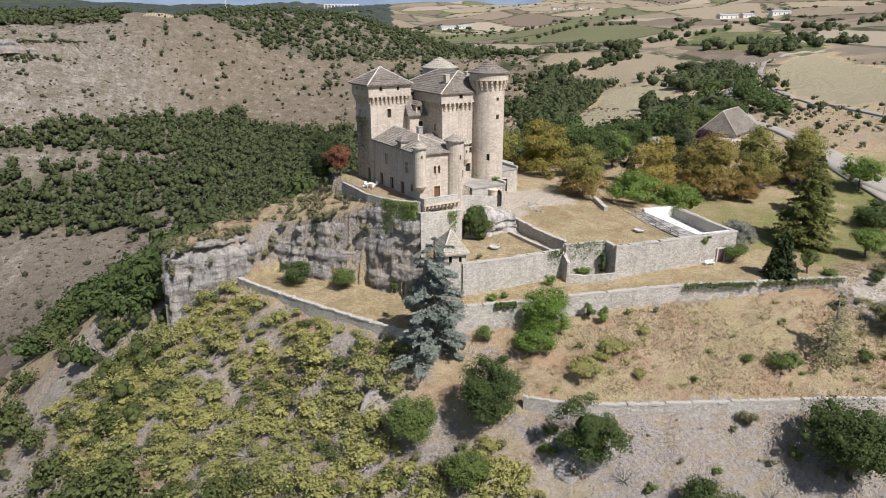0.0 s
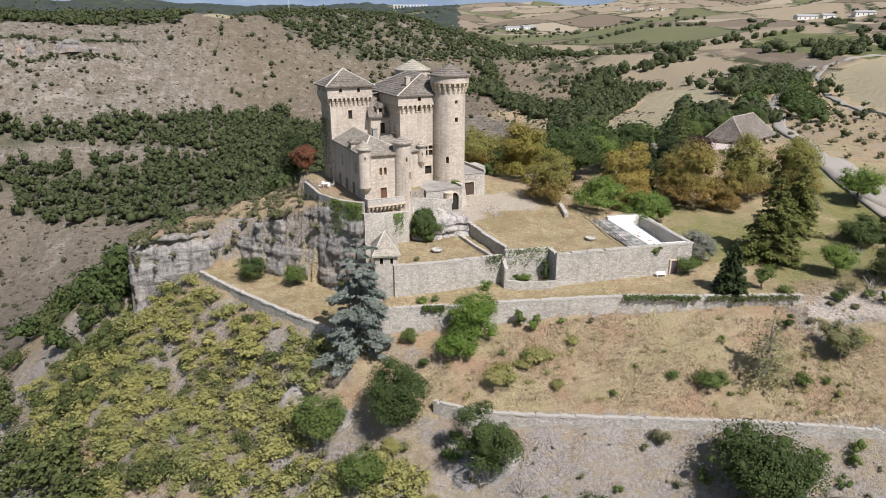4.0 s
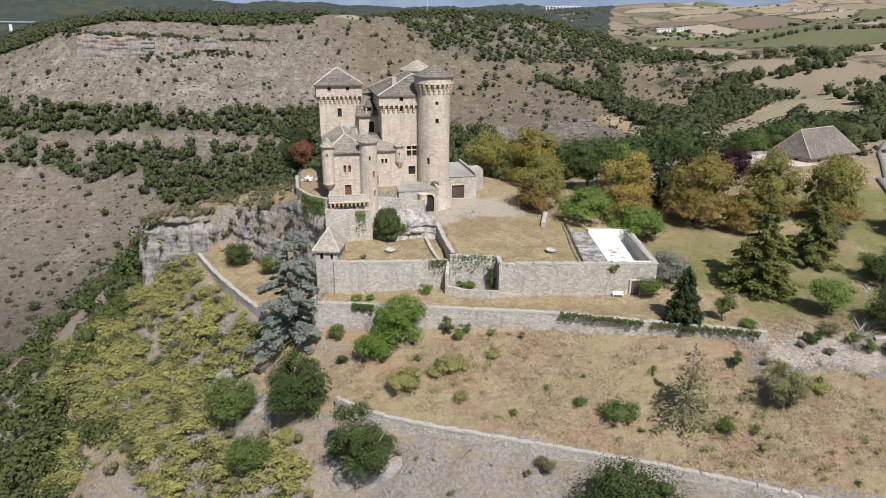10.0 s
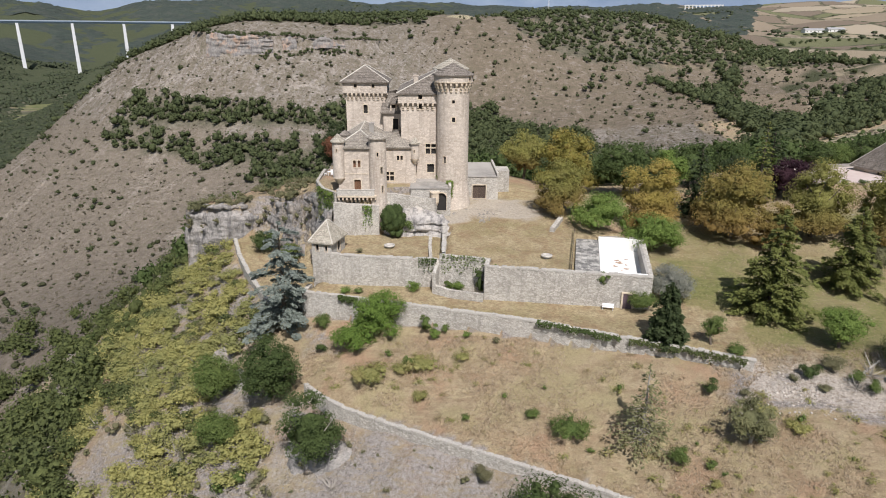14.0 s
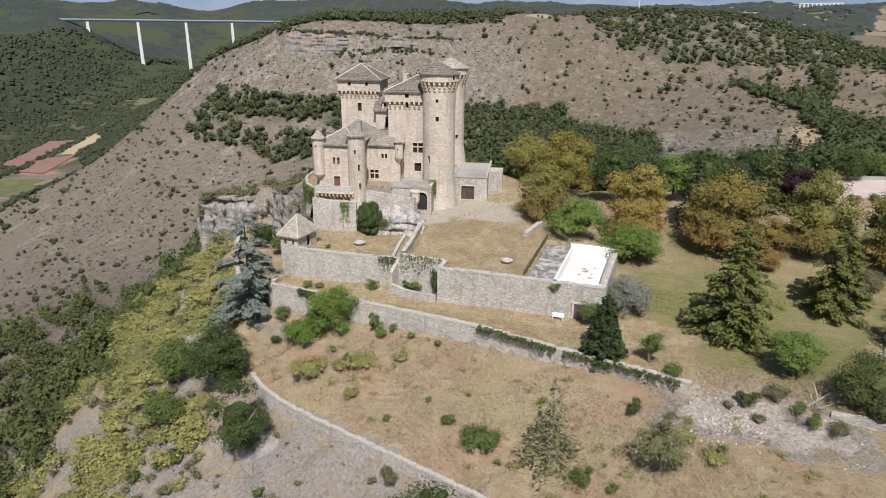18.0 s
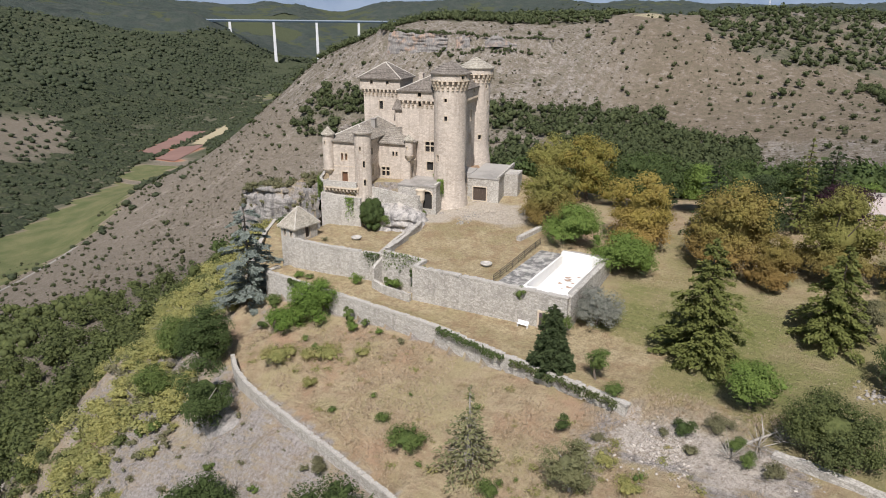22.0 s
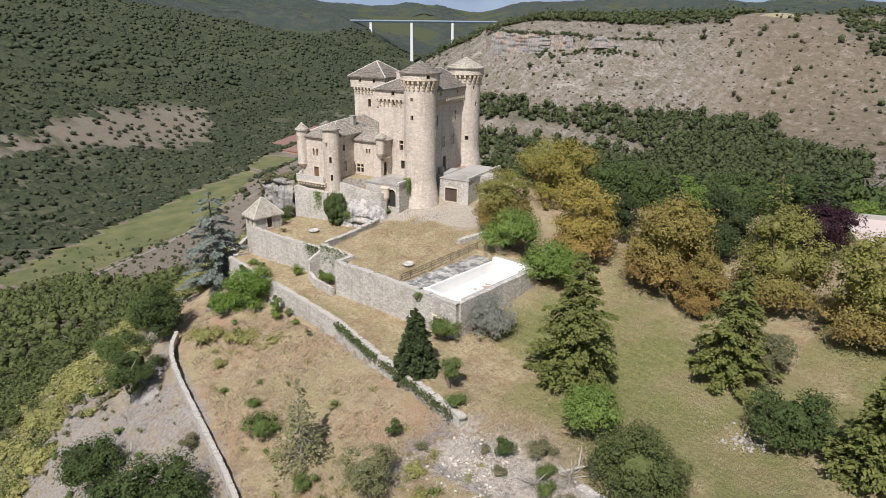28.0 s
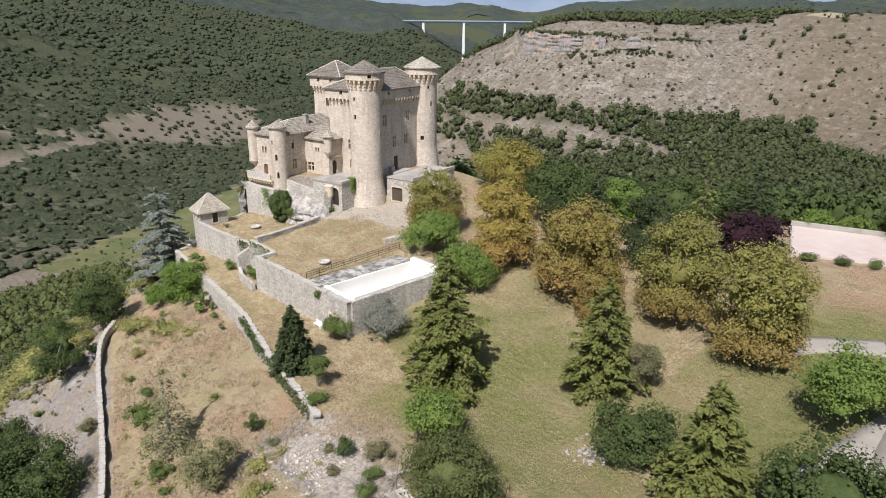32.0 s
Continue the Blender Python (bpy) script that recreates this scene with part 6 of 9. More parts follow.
for nm, a, b, r0, r1 in (("stem", (-0.6, -0.5, 0.0), (1.9, 1.5, 1.1), 0.17, 0.07), ("fork", (0.7, 0.5, 0.5), (0.2, 1.7, 1.9), 0.09, 0.03), ("fork", (1.2, 0.95, 0.8), (2.3, 0.6, 1.9), 0.08, 0.03)):
    bm = bmesh.new()
    q = (Vector(b) - Vector(a)).to_track_quat("Z", "Y")
    prism(bm, [Vector(a) + q @ Vector((r0 * math.cos(k * 0.9), r0 * math.sin(k * 0.9), 0)) for k in range(7)], [Vector(b) + q @ Vector((r1 * math.cos(k * 0.9), r1 * math.sin(k * 0.9), 0)) for k in range(7)])
    part(nm, bm, M_DEAD, log)
wall_line("east_garden_wall", [(112.5, 115.6), (117, 114.8), (123, 114.2), (130, 112)], [1.6, 1.5, 1.4, 1.4], [-2, -2, -2, -2], 0.6, M_RUBBLE, "low rubble wall beside the drive")


# ---- viaduct across the far valley ----
M_SCREEN = plain_mat("grey_wind_screen", (0.33, 0.38, 0.44), (0.28, 0.33, 0.39), 0.05, 0.5)
via = new("viaduct")
via.matrix_world = pose(-1990, 1755, 0, 0, 0, 40.5)
tagged(via, "long motorway viaduct on tall pale concrete piers", "viaduct")
bm = bmesh.new()
prism(bm, [(-60, -3, 33), (-60, 3, 33), (-60, 6.5, 38.5), (-60, 6.5, 40), (-60, -6.5, 40), (-60, -6.5, 38.5)], [(850, -3, 33), (850, 3, 33), (850, 6.5, 38.5), (850, 6.5, 40), (850, -6.5, 40), (850, -6.5, 38.5)])
part("deck", bm, plain_mat("blue_grey_girder", (0.20, 0.27, 0.36), (0.17, 0.23, 0.31), 0.05, 0.6), via, "blue-grey steel deck")
for y in (-6.4, 6.4):
    bm = bmesh.new()
    box(bm, -60, 850, y - 0.15, y + 0.15, 40, 42.6)
    part("wind_screen", bm, M_SCREEN, via)
for i, zb in enumerate((-18, -133, -136, -92, 2)):
    bm = bmesh.new()
    x = 116 + 161 * i
    prism(bm, [(x - 6, -5, zb - 8), (x + 6, -5, zb - 8), (x + 6, 5, zb - 8), (x - 6, 5, zb - 8)], [(x - 4.2, -3.4, 33), (x + 4.2, -3.4, 33), (x + 4.2, 3.4, 33), (x - 4.2, 3.4, 33)])
    part("pier", bm, M_CONCRETE, via)


# ---- far farms, village, mast and old railway viaduct ----
M_SHEDWALL = plain_mat("pale_shed_wall", (0.70, 0.69, 0.66), (0.58, 0.57, 0.55), 0.1, 0.8)
M_SHEDROOF = plain_mat("grey_sheet_roof", (0.34, 0.34, 0.345), (0.26, 0.26, 0.265), 0.1, 0.7)
M_TILE = plain_mat("brown_tile_roof", (0.27, 0.18, 0.14), (0.20, 0.14, 0.11), 0.3, 0.9)


def far_house(name, label, category, x, y, ln, w, h, rise, turn, wall, roof, group=""):
    """A gabled building: walls with door openings shown as dark leaves, and an overhanging roof."""
    ob = new(name)
    ob.matrix_world = pose(x, y, float(height(x, y)), 0, 0, turn)
    tagged(ob, label, category, group)
    bm = bmesh.new()
    prism(bm, [(-ln / 2, -w / 2, -3), (-ln / 2, w / 2, -3), (-ln / 2, w / 2, h), (-ln / 2, 0, h + rise), (-ln / 2, -w / 2, h)], [(ln / 2, -w / 2, -3), (ln / 2, w / 2, -3), (ln / 2, w / 2, h), (ln / 2, 0, h + rise), (ln / 2, -w / 2, h)])
    bmesh.ops.recalc_face_normals(bm, faces=bm.faces)
    part("wall", bm, wall, ob)
    bm = bmesh.new()
    for q in (-1, 1):
        prism(bm, [(-ln / 2 - 0.6, 0, h + rise + 0.1), (-ln / 2 - 0.6, q * (w / 2 + 0.8), h - 0.3), (-ln / 2 - 0.6, q * (w / 2 + 0.8), h + 0.1), (-ln / 2 - 0.6, 0, h + rise + 0.5)], [(ln / 2 + 0.6, 0, h + rise + 0.1), (ln / 2 + 0.6, q * (w / 2 + 0.8), h - 0.3), (ln / 2 + 0.6, q * (w / 2 + 0.8), h + 0.1), (ln / 2 + 0.6, 0, h + rise + 0.5)])
    bmesh.ops.recalc_face_normals(bm, faces=bm.faces)
    part("roof", bm, roof, ob)
    for k in range(max(2, int(ln / 9))):
        bm = bmesh.new()
        u = -ln / 2 + (k + 0.5) * ln / max(2, int(ln / 9))
        box(bm, u - 1.0, u + 1.0, -w / 2 - 0.12, -w / 2 - 0.02, 0.3, h * 0.62)
        part("door", bm, M_DARK, ob)


for x, y, ln, w, h, turn in ((602, 1776, 46, 18, 6, 12), (655, 1792, 40, 16, 6, 12), (1032, 1194, 42, 16, 6, -8), (1076, 1186, 26, 14, 5, -8), (1124, 1146, 40, 16, 6, -14)):
    far_house("farm_shed", "long pale farm shed among the fields", "shed", x, y, ln, w, h, 3.0, turn, M_SHEDWALL, M_SHEDROOF, "farm sheds")
rv = random.Random(5)
for k in range(9):
    far_house("village_house", "small pale house with a brown tiled roof", "house", 1065 + k * 11 + rv.uniform(-4, 4), 2040 - k * 12 + rv.uniform(-25, 25), rv.uniform(10, 16), rv.uniform(8, 10), rv.uniform(5, 7), 3.0, rv.uniform(-40, 40), M_SHEDWALL, M_TILE, "village houses")
mast = new("antenna_mast")
mast.matrix_world = pose(15, 946, float(height(15, 946)))
tagged(mast, "tall grey lattice antenna mast behind the hill", "mast")
for q in range(4):
    a = q * math.pi / 2 + math.pi / 4
    bm = bmesh.new()
    prism(bm, ring(2.6 * math.cos(a), 2.6 * math.sin(a), 0.28, -2, 5), ring(0.5 * math.cos(a), 0.5 * math.sin(a), 0.18, 74, 5))
    part("leg", bm, M_CONCRETE, mast)
for k in range(12):
    z, r = 3 + k * 6, 2.6 - 2.1 * (3 + k * 6) / 74
    bm = bmesh.new()
    for q in range(4):
        a, b = q * math.pi / 2 + math.pi / 4, (q + 1) * math.pi / 2 + math.pi / 4
        prism(bm, [(r * math.cos(a), r * math.sin(a), z + d) for d in (-0.12, 0.12)] + [(r * math.cos(a) * 1.04, r * math.sin(a) * 1.04, z)], [(r * math.cos(b), r * math.sin(b), z + 4 + d) for d in (-0.12, 0.12)] + [(r * math.cos(b) * 1.04, r * math.sin(b) * 1.04, z + 4)])
    part("brace", bm, M_CONCRETE, mast)
old = new("railway_viaduct")
old.matrix_world = pose(662, 3760, float(height(662, 3760)), 0, 0, -12)
tagged(old, "distant pale stone arch viaduct", "viaduct")
bm = bmesh.new()
box(bm, -95, 95, -2.5, 2.5, 20, 24, 0.2)
part("deck", bm, M_SHEDWALL, old)
for k in range(11):
    bm = bmesh.new()
    x = -90 + 18 * k
    prism(bm, [(x - 3, -2.4, -25), (x + 3, -2.4, -25), (x + 3, 2.4, -25), (x - 3, 2.4, -25)], [(x - 2.4, -2.2, 16), (x + 2.4, -2.2, 16), (x + 2.4, 2.2, 16), (x - 2.4, 2.2, 16)])
    prism(bm, [(x - 2.4, -2.2, 16), (x + 2.4, -2.2, 16), (x + 2.4, 2.2, 16), (x - 2.4, 2.2, 16)], [(x - 6.5, -2.3, 20.1), (x + 6.5, -2.3, 20.1), (x + 6.5, 2.3, 20.1), (x - 6.5, 2.3, 20.1)])
    part("pier", bm, M_SHEDWALL, old)
pole = new("power_pole")
pole.matrix_world = pose(208, 161, float(height(208, 161)))
tagged(pole, "grey wooden power pole beside the track", "pole")
bm = bmesh.new()
prism(bm, ring(0, 0, 0.16, -0.5, 8), ring(0, 0, 0.10, 9.0, 8))
part("post", bm, M_DEAD, pole)
bm = bmesh.new()
box(bm, -0.9, 0.9, -0.06, 0.06, 8.5, 8.62)
part("crossarm", bm, M_DEAD, pole)


# ---- far hills on the horizon, coloured for haze ----
def far_hills():
    m, t, p = nodes_of("far_haze_tinted_hills")
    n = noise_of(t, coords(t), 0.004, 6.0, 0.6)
    # the blue of distance haze is put into the base colour
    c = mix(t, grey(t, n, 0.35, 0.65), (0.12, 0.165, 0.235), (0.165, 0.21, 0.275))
    t.links.new(c, p.inputs["Base Color"])
    p.inputs["Roughness"].default_value = 1.0
    V, F = [], []
    k = 260
    for i in range(k + 1):
        a = radians(-75 + 150 * i / k)
        h = 345 + 60 * noise.fractal(Vector((i * 0.045, 3.1, 0)), 1.0, 2.0, 5) + 60 * math.exp(-((i - 78) / 26) ** 2)
        for r, z in ((4150, 20), (4350, 20 + (h - 20) * 0.62), (4560, h), (4700, h * 0.5)):
            V.append((45 + math.sin(a) * r, 40 + math.cos(a) * r, z))
    for i in range(k):
        for j in range(3):
            F.append((i * 4 + j, (i + 1) * 4 + j, (i + 1) * 4 + j + 1, i * 4 + j + 1))
    tagged(new("backdrop", raw_mesh("backdrop", V, F, m, True)), "far hills on the horizon with haze blue in their colour", "hills", kind="structure")


far_hills()


# ---- foliage kit ----
def leaves(pts, nrm, size, rng, droop=0.0):
    """One bent quad for each point, facing roughly along nrm. Returns vertices and faces."""
    n = len(pts)
    d = nrm + rng.normal(0, 0.5, (n, 3))
    d /= np.linalg.norm(d, axis=1, keepdims=True) + 1e-9
    t = np.cross(d, rng.normal(0, 1, (n, 3)))
    t /= np.linalg.norm(t, axis=1, keepdims=True) + 1e-9
    b = np.cross(d, t)
    s = (size * rng.uniform(0.6, 1.35, n))[:, None]
    V = np.stack([pts - t * s * 0.5 - b * s * 0.15, pts + b * s * 0.42, pts + t * s * 0.55 + d * s * 0.12, pts - b * s * 0.45], 1).reshape(-1, 3)
    return V, np.arange(n * 4).reshape(-1, 4)


def sprays(pts, nrm, size, rng):
    """Needle sprays that lie along their bough, nearly level, and hang a little at the tip."""
    n = len(pts)
    t = nrm * np.array([1, 1, 0]) + rng.normal(0, 0.22, (n, 3)) * np.array([1, 1, 0.5]) - np.array([0, 0, 0.08])
    t /= np.linalg.norm(t, axis=1, keepdims=True) + 1e-9
    b = np.cross(t, np.array([0, 0, 1.0]) + rng.normal(0, 0.28, (n, 3)))
    b /= np.linalg.norm(b, axis=1, keepdims=True) + 1e-9
    s = (size * rng.uniform(0.6, 1.4, n))[:, None]
    V = np.stack([pts - t * s * 0.6, pts + b * s * 0.34, pts + t * s * 0.75, pts - b * s * 0.34], 1).reshape(-1, 3)
    return V, np.arange(n * 4).reshape(-1, 4)


def ball(n, rng):
    p = rng.normal(0, 1, (n, 3))
    return p / np.linalg.norm(p, axis=1, keepdims=True)


def blob(rng, level):
    """A lumpy closed core: vertices on a unit ball and its triangles."""
    bm = bmesh.new()
    bmesh.ops.create_icosphere(bm, subdivisions=level, radius=1.0)
    bm.verts.index_update()
    co = np.array([v.co[:] for v in bm.verts])
    fa = np.array([[v.index for v in f.verts] for f in bm.faces])
    bm.free()
    return co * rng.uniform(0.72, 1.18, (len(co), 1)), fa


def as_tris(F):
    return np.concatenate([F[:, [0, 1, 2]], F[:, [0, 2, 3]]])


def crown_points(rng, w, h, clumps, total, squash=0.8, dome=False):
    """Leaf places on overlapping lobes that make up a crown w wide and h high, its base at z = 0; also the lobes."""
    c = ball(clumps, rng)
    if dome:
        low_k = np.clip(-c[:, 2], 0, 1)
        flat = np.hypot(c[:, 0], c[:, 1]) + 1e-6
        wide = np.where(c[:, 2] < 0, (1 - low_k ** 3) * 0.97, flat) / flat
        c[:, :2] *= wide[:, None]
        m = clumps // 3
        a = rng.uniform(0, 6.283, m)
        c[:m] = np.stack([np.cos(a) * 0.9, np.sin(a) * 0.9, rng.uniform(-0.98, -0.45, m)], -1)
    rad = rng.uniform(0.35, 1.0, (clumps, 1)) ** 0.4
    if dome:
        rad[:clumps // 3] = 1.0
    lump = 1 + 0.16 * np.sin(c[:, :1] * 3.1 + rng.uniform(0, 6)) * np.sin(c[:, 1:2] * 3.7 + c[:, 2:] * 2.3 + rng.uniform(0, 6))
    r = rng.uniform(0.095, 0.19, clumps) * w * (1.0 if w > 4 else 1.35)
    c = c * rad * lump * (np.array([w / 2, w / 2, h * 0.5]) - r[:, None] * 0.75) + np.array([0, 0, h * 0.5])
    share = r ** 2 / (r ** 2).sum()
    k = rng.choice(clumps, total, p=share)
    d = ball(total, rng)
    d[:, 2] = np.where(d[:, 2] < -0.35, -d[:, 2], d[:, 2])
    far_k = 1.0 + rng.normal(0, 0.13, total) - 0.35 * rng.rand(total) ** 3
    pts = c[k] + d * (r[k] * far_k)[:, None] * np.array([1, 1, squash])
    pts[:, 2] = np.maximum(pts[:, 2], 0.02 * h + 0.05 * rng.rand(total))
    out = pts - np.array([0, 0, h * 0.35])
    out /= np.linalg.norm(out, axis=1, keepdims=True) + 1e-9
    return pts, d * 0.7 + out * 0.45 + np.array([0, 0, 0.15]), c, r


def trunk_bm(rng, h, r, crown_w, crown_z, limbs=6):
    bm = bmesh.new()
    def limb(a, b, r0, r1, n=7):
        a, b = Vector(a), Vector(b)
        q = (b - a).to_track_quat("Z", "Y").to_matrix().to_4x4()
        mid = a.lerp(b, 0.5) + Vector((rng.uniform(-.1, .1), rng.uniform(-.1, .1), 0)) * (b - a).length
        rr = []
        for c, s in ((a, r0), (mid, (r0 + r1) / 2), (b, r1)):
            rr.append([bm.verts.new(Matrix.Translation(c) @ q @ Vector((s * math.cos(k * 6.283 / n), s * math.sin(k * 6.283 / n), 0))) for k in range(n)])
        for p, t in zip(rr[:-1], rr[1:]):
            for j in range(n):
                bm.faces.new((p[j], p[(j + 1) % n], t[(j + 1) % n], t[j]))
        bm.faces.new(rr[0][::-1])
        bm.faces.new(rr[-1])
    limb((0, 0, -0.6), (rng.uniform(-.2, .2), rng.uniform(-.2, .2), h * 0.55), r, r * 0.55, 9)
    for i in range(limbs):
        a = i * 6.283 / limbs + rng.uniform(-.3, .3)
        z0 = rng.uniform(0.25, 0.5) * h
        limb((0, 0, z0), (math.cos(a) * crown_w * 0.33, math.sin(a) * crown_w * 0.33, crown_z + rng.uniform(0.3, 0.8) * (h - crown_z)), r * 0.4, r * 0.08, 5)
    return bm


def tree(name, label, x, y, h, w, mat, low=0.12, clumps=42, per=60, size=0.42, category="tree", group="", seed=None, trunk=True, bark=None, z=None, squash=0.8, core=0.42):
    """A broad-leaved tree or bush: tapered trunk with limbs and a crown of many leaf clumps."""
    seed = seed if seed is not None else int(x * 13 + y * 7) % 9973
    rng = np.random.RandomState(seed)
    ob = new(name)
    gz = float(height(x, y)) if z is None else z
    ob.matrix_world = pose(x, y, gz, 0, 0, rng.uniform(0, 360))
    tagged(ob, label, category, group)
    base = h * low
    clumps = max(8, int(clumps * (1.35 if w > 4.2 else 0.9)))
    leaf = (0.125 + 0.0085 * w) * size / 0.42
    total = int(np.clip(0.95 * math.pi * w * (h - base) * per / 64 / (0.5 * leaf ** 2), 260, 17000))
    pts, nrm, c, r = crown_points(rng, w, h - base, clumps, total, squash, low < 0.05 and w > 6)
    V, F = leaves(pts, nrm, leaf, rng)
    Vs, Fs, n0 = [V], [as_tris(F)], len(V)
    for q, e in zip(c, r):
        co, fa = blob(rng, 1)
        Vs.append(np.maximum(q + co * e * core * np.array([1, 1, squash]), [-99, -99, 0.0]))
        Fs.append(fa + n0)
        n0 += len(co)
    co, fa = blob(rng, 3 if w > 4.2 else 2)
    Vs.append(np.maximum(co * np.array([w / 2, w / 2, (h - base) / 2]) * max(core * 0.74, 0.44) + np.array([0, 0, (h - base) * 0.46]), [-99, -99, 0.0]))
    Fs.append(fa + n0)
    V = np.concatenate(Vs)
    V[:, 2] += base
    cr = new("crown", raw_mesh("crown", V, np.concatenate(Fs), mat, True))
    cr.parent = ob
    if trunk:
        r2 = random.Random(seed)
        part("trunk", trunk_bm(r2, h, 0.028 * h + 0.05, w, base, 6), bark or M_BARK, ob)
    return ob


def conifer(name, label, x, y, h, w, mat, tiers=16, size=0.45, low=0.08, flat=0.25, per=240, category="tree", seed=None, power=0.9, gaps=0.25, bark=None):
    """A conifer: a straight stem and whorls of separate drooping boughs."""
    seed = seed if seed is not None else int(x * 11 + y * 5) % 9973
    rng = np.random.RandomState(seed)
    ob = new(name)
    ob.matrix_world = pose(x, y, float(height(x, y)), 0, 0, rng.uniform(0, 360))
    tagged(ob, label, category)
    P, D = [], []
    bm = bmesh.new()
    for i in range(tiers):
        k = i / (tiers - 1)
        z = h * (low + (0.97 - low) * k)
        reach = w / 2 * max(0.06, (1 - k) ** power) * rng.uniform(0.72, 1.12)
        nb = max(4, int(9 * (1 - k) + 4))
        for j in range(nb):
            if rng.rand() < gaps * 0.6:
                continue
            a = j * 6.283 / nb + rng.uniform(-.35, .35) + i * 0.7
            ln = reach * rng.uniform(0.65, 1.15)
            m = int(per / 9 * (0.35 + ln / (w / 2)) / (size / 0.36) ** 2)
            q = rng.uniform(0.06, 1, m) ** 0.62
            side = rng.uniform(-1, 1, m) * 0.36 * ln * np.sqrt(np.clip(1.08 - q, 0, 1)) * (0.4 + 0.6 * q) + rng.normal(0, 0.05, m)
            rise = rng.uniform(-0.02, 0.12)
            up = rng.normal(0, flat * 0.22, m) - 0.17 * ln * q ** 2.2 + rise * ln - 0.10 * np.abs(side)
            P.append(np.stack([math.cos(a) * q * ln - math.sin(a) * side, math.sin(a) * q * ln + math.cos(a) * side, z + up], -1))
            D.append(np.tile([math.cos(a) * 0.35, math.sin(a) * 0.35, 0.8], (m, 1)) + np.stack([-math.sin(a) * side, math.cos(a) * side, 0 * side], -1) * 0.5 / max(ln, 0.5))
            tip = Vector((math.cos(a) * ln * 0.8, math.sin(a) * ln * 0.8, z - 0.08 * ln))
            o = Vector((0, 0, z))
            t = Vector((-math.sin(a), math.cos(a), 0)) * 0.035
            q = [bm.verts.new(v) for v in (o + t, o - t, o + Vector((0, 0, 0.08)), tip)]
            for f in ((0, 1, 3), (1, 2, 3), (2, 0, 3)):
                bm.faces.new([q[f0] for f0 in f])
    V, F = sprays(np.concatenate(P), np.concatenate(D), size, rng)
    cr = new("crown", raw_mesh("crown", V, F, mat))
    cr.parent = ob
    n = 9
    r = 0.02 * h + 0.08
    prism(bm, ring(0, 0, r, -0.6, n), ring(0, 0, r * 0.12, h * 0.98, n))
    part("trunk", bm, bark or M_BARK, ob)
    return ob


# ---- trees and bushes that stand alone ----
conifer("blue_cedar", "tall blue-grey cedar at the wall's end", 24.2, 76.4, 16.8, 12.6, L_CEDAR, 13, 0.34, 0.03, 0.34, 1600, power=0.34, gaps=0.28, seed=3)
conifer("yew", "dark dense upright yew by the long wall", 77.3, 70.8, 7.2, 4.8, L_YEW, 19, 0.34, 0.01, 0.9, 620, power=0.42, gaps=0.05)
conifer("conifer", "large spreading green cedar on the grass", 91.4, 80.6, 14.6, 11.4, L_CONIF, 22, 0.34, 0.04, 0.5, 900, power=0.6, gaps=0.15)
conifer("conifer", "open green cedar beside the chestnuts", 104.0, 90.2, 12.0, 9.4, L_CONIF, 18, 0.34, 0.06, 0.5, 700, power=0.58, gaps=0.22)
conifer("conifer", "dark green conifer at the park's edge", 118.6, 82.8, 10.5, 8.8, L_CONIF, 19, 0.38, 0.02, 0.5, 640, power=0.6, gaps=0.05)
conifer("conifer", "thin grey half-bare conifer on the dry slope", 74.0, 57.6, 9.5, 8.0, L_DRYCON, 14, 0.28, 0.04, 0.9, 120, power=0.7, gaps=0.35, bark=M_DEAD)
conifer("conifer", "tall thin conifer behind the park trees", 98.2, 120.5, 15.0, 6.5, L_CONIF, 16, 0.45, 0.1, 0.4, 220, power=0.7, gaps=0.2)
conifer("conifer", "dark conifer behind the park trees", 101.8, 128.6, 12.0, 11.0, L_YEW, 14, 0.5, 0.02, 0.5, 430, power=0.5, gaps=0.05)
conifer("conifer", "dark cypress near the drive", 86.5, 113.5, 12.5, 8.0, L_YEW, 16, 0.45, 0.02, 0.5, 380, power=0.5, gaps=0.05)
tree("sapling", "young light green sapling by the long wall", 82.6, 70.6, 4.4, 3.0, L_IVY, 0.06, 16, 34, 0.34)
tree("pine_bush", "dark olive bushy pine on the rocky edge", 104.6, 69.0, 6.0, 8.8, L_WEST, 0.0, 40, 80, 0.34, "bush")
tree("chestnut_tree", "horse chestnut with browning autumn leaves", 90.6, 104.4, 13.2, 12.6, L_CHEST, 0.0, 74, 108, 0.42, group="chestnut trees")
tree("chestnut_tree", "horse chestnut with yellow-green fading leaves", 103.4, 105.8, 12.8, 10.8, L_CHESTG, 0.0, 66, 108, 0.42, group="chestnut trees")
tree("chestnut_tree", "low browning horse chestnut between the others", 96.4, 100.6, 7.6, 6.4, L_CHEST, 0.0, 44, 94, 0.42, group="chestnut trees")
tree("chestnut_tree", "horse chestnut with brown lower leaves by the drive", 113.2, 103.6, 12.4, 11.2, L_CHESTG, 0.0, 68, 108, 0.42, group="chestnut trees")
tree("chestnut_tree", "golden horse chestnut behind the pool", 77.8, 104.4, 13.0, 10.0, L_GOLD, 0.0, 56, 80, 0.48, group="chestnut trees")
tree("lime_tree", "dense dark green tree on the lawn", 62.8, 105.0, 9.8, 9.6, L_CHESTG, 0.0, 56, 80, 0.45)
tree("lime_tree", "yellowing tree behind the castle", 63.6, 122.8, 12.6, 12.5, L_LIME, 0.02, 52, 60, 0.5, seed=41)
tree("tree", "green tree behind the castle yard", 54.5, 128.5, 10.5, 11, L_CHESTG, 0.08, 46, 60, 0.5)
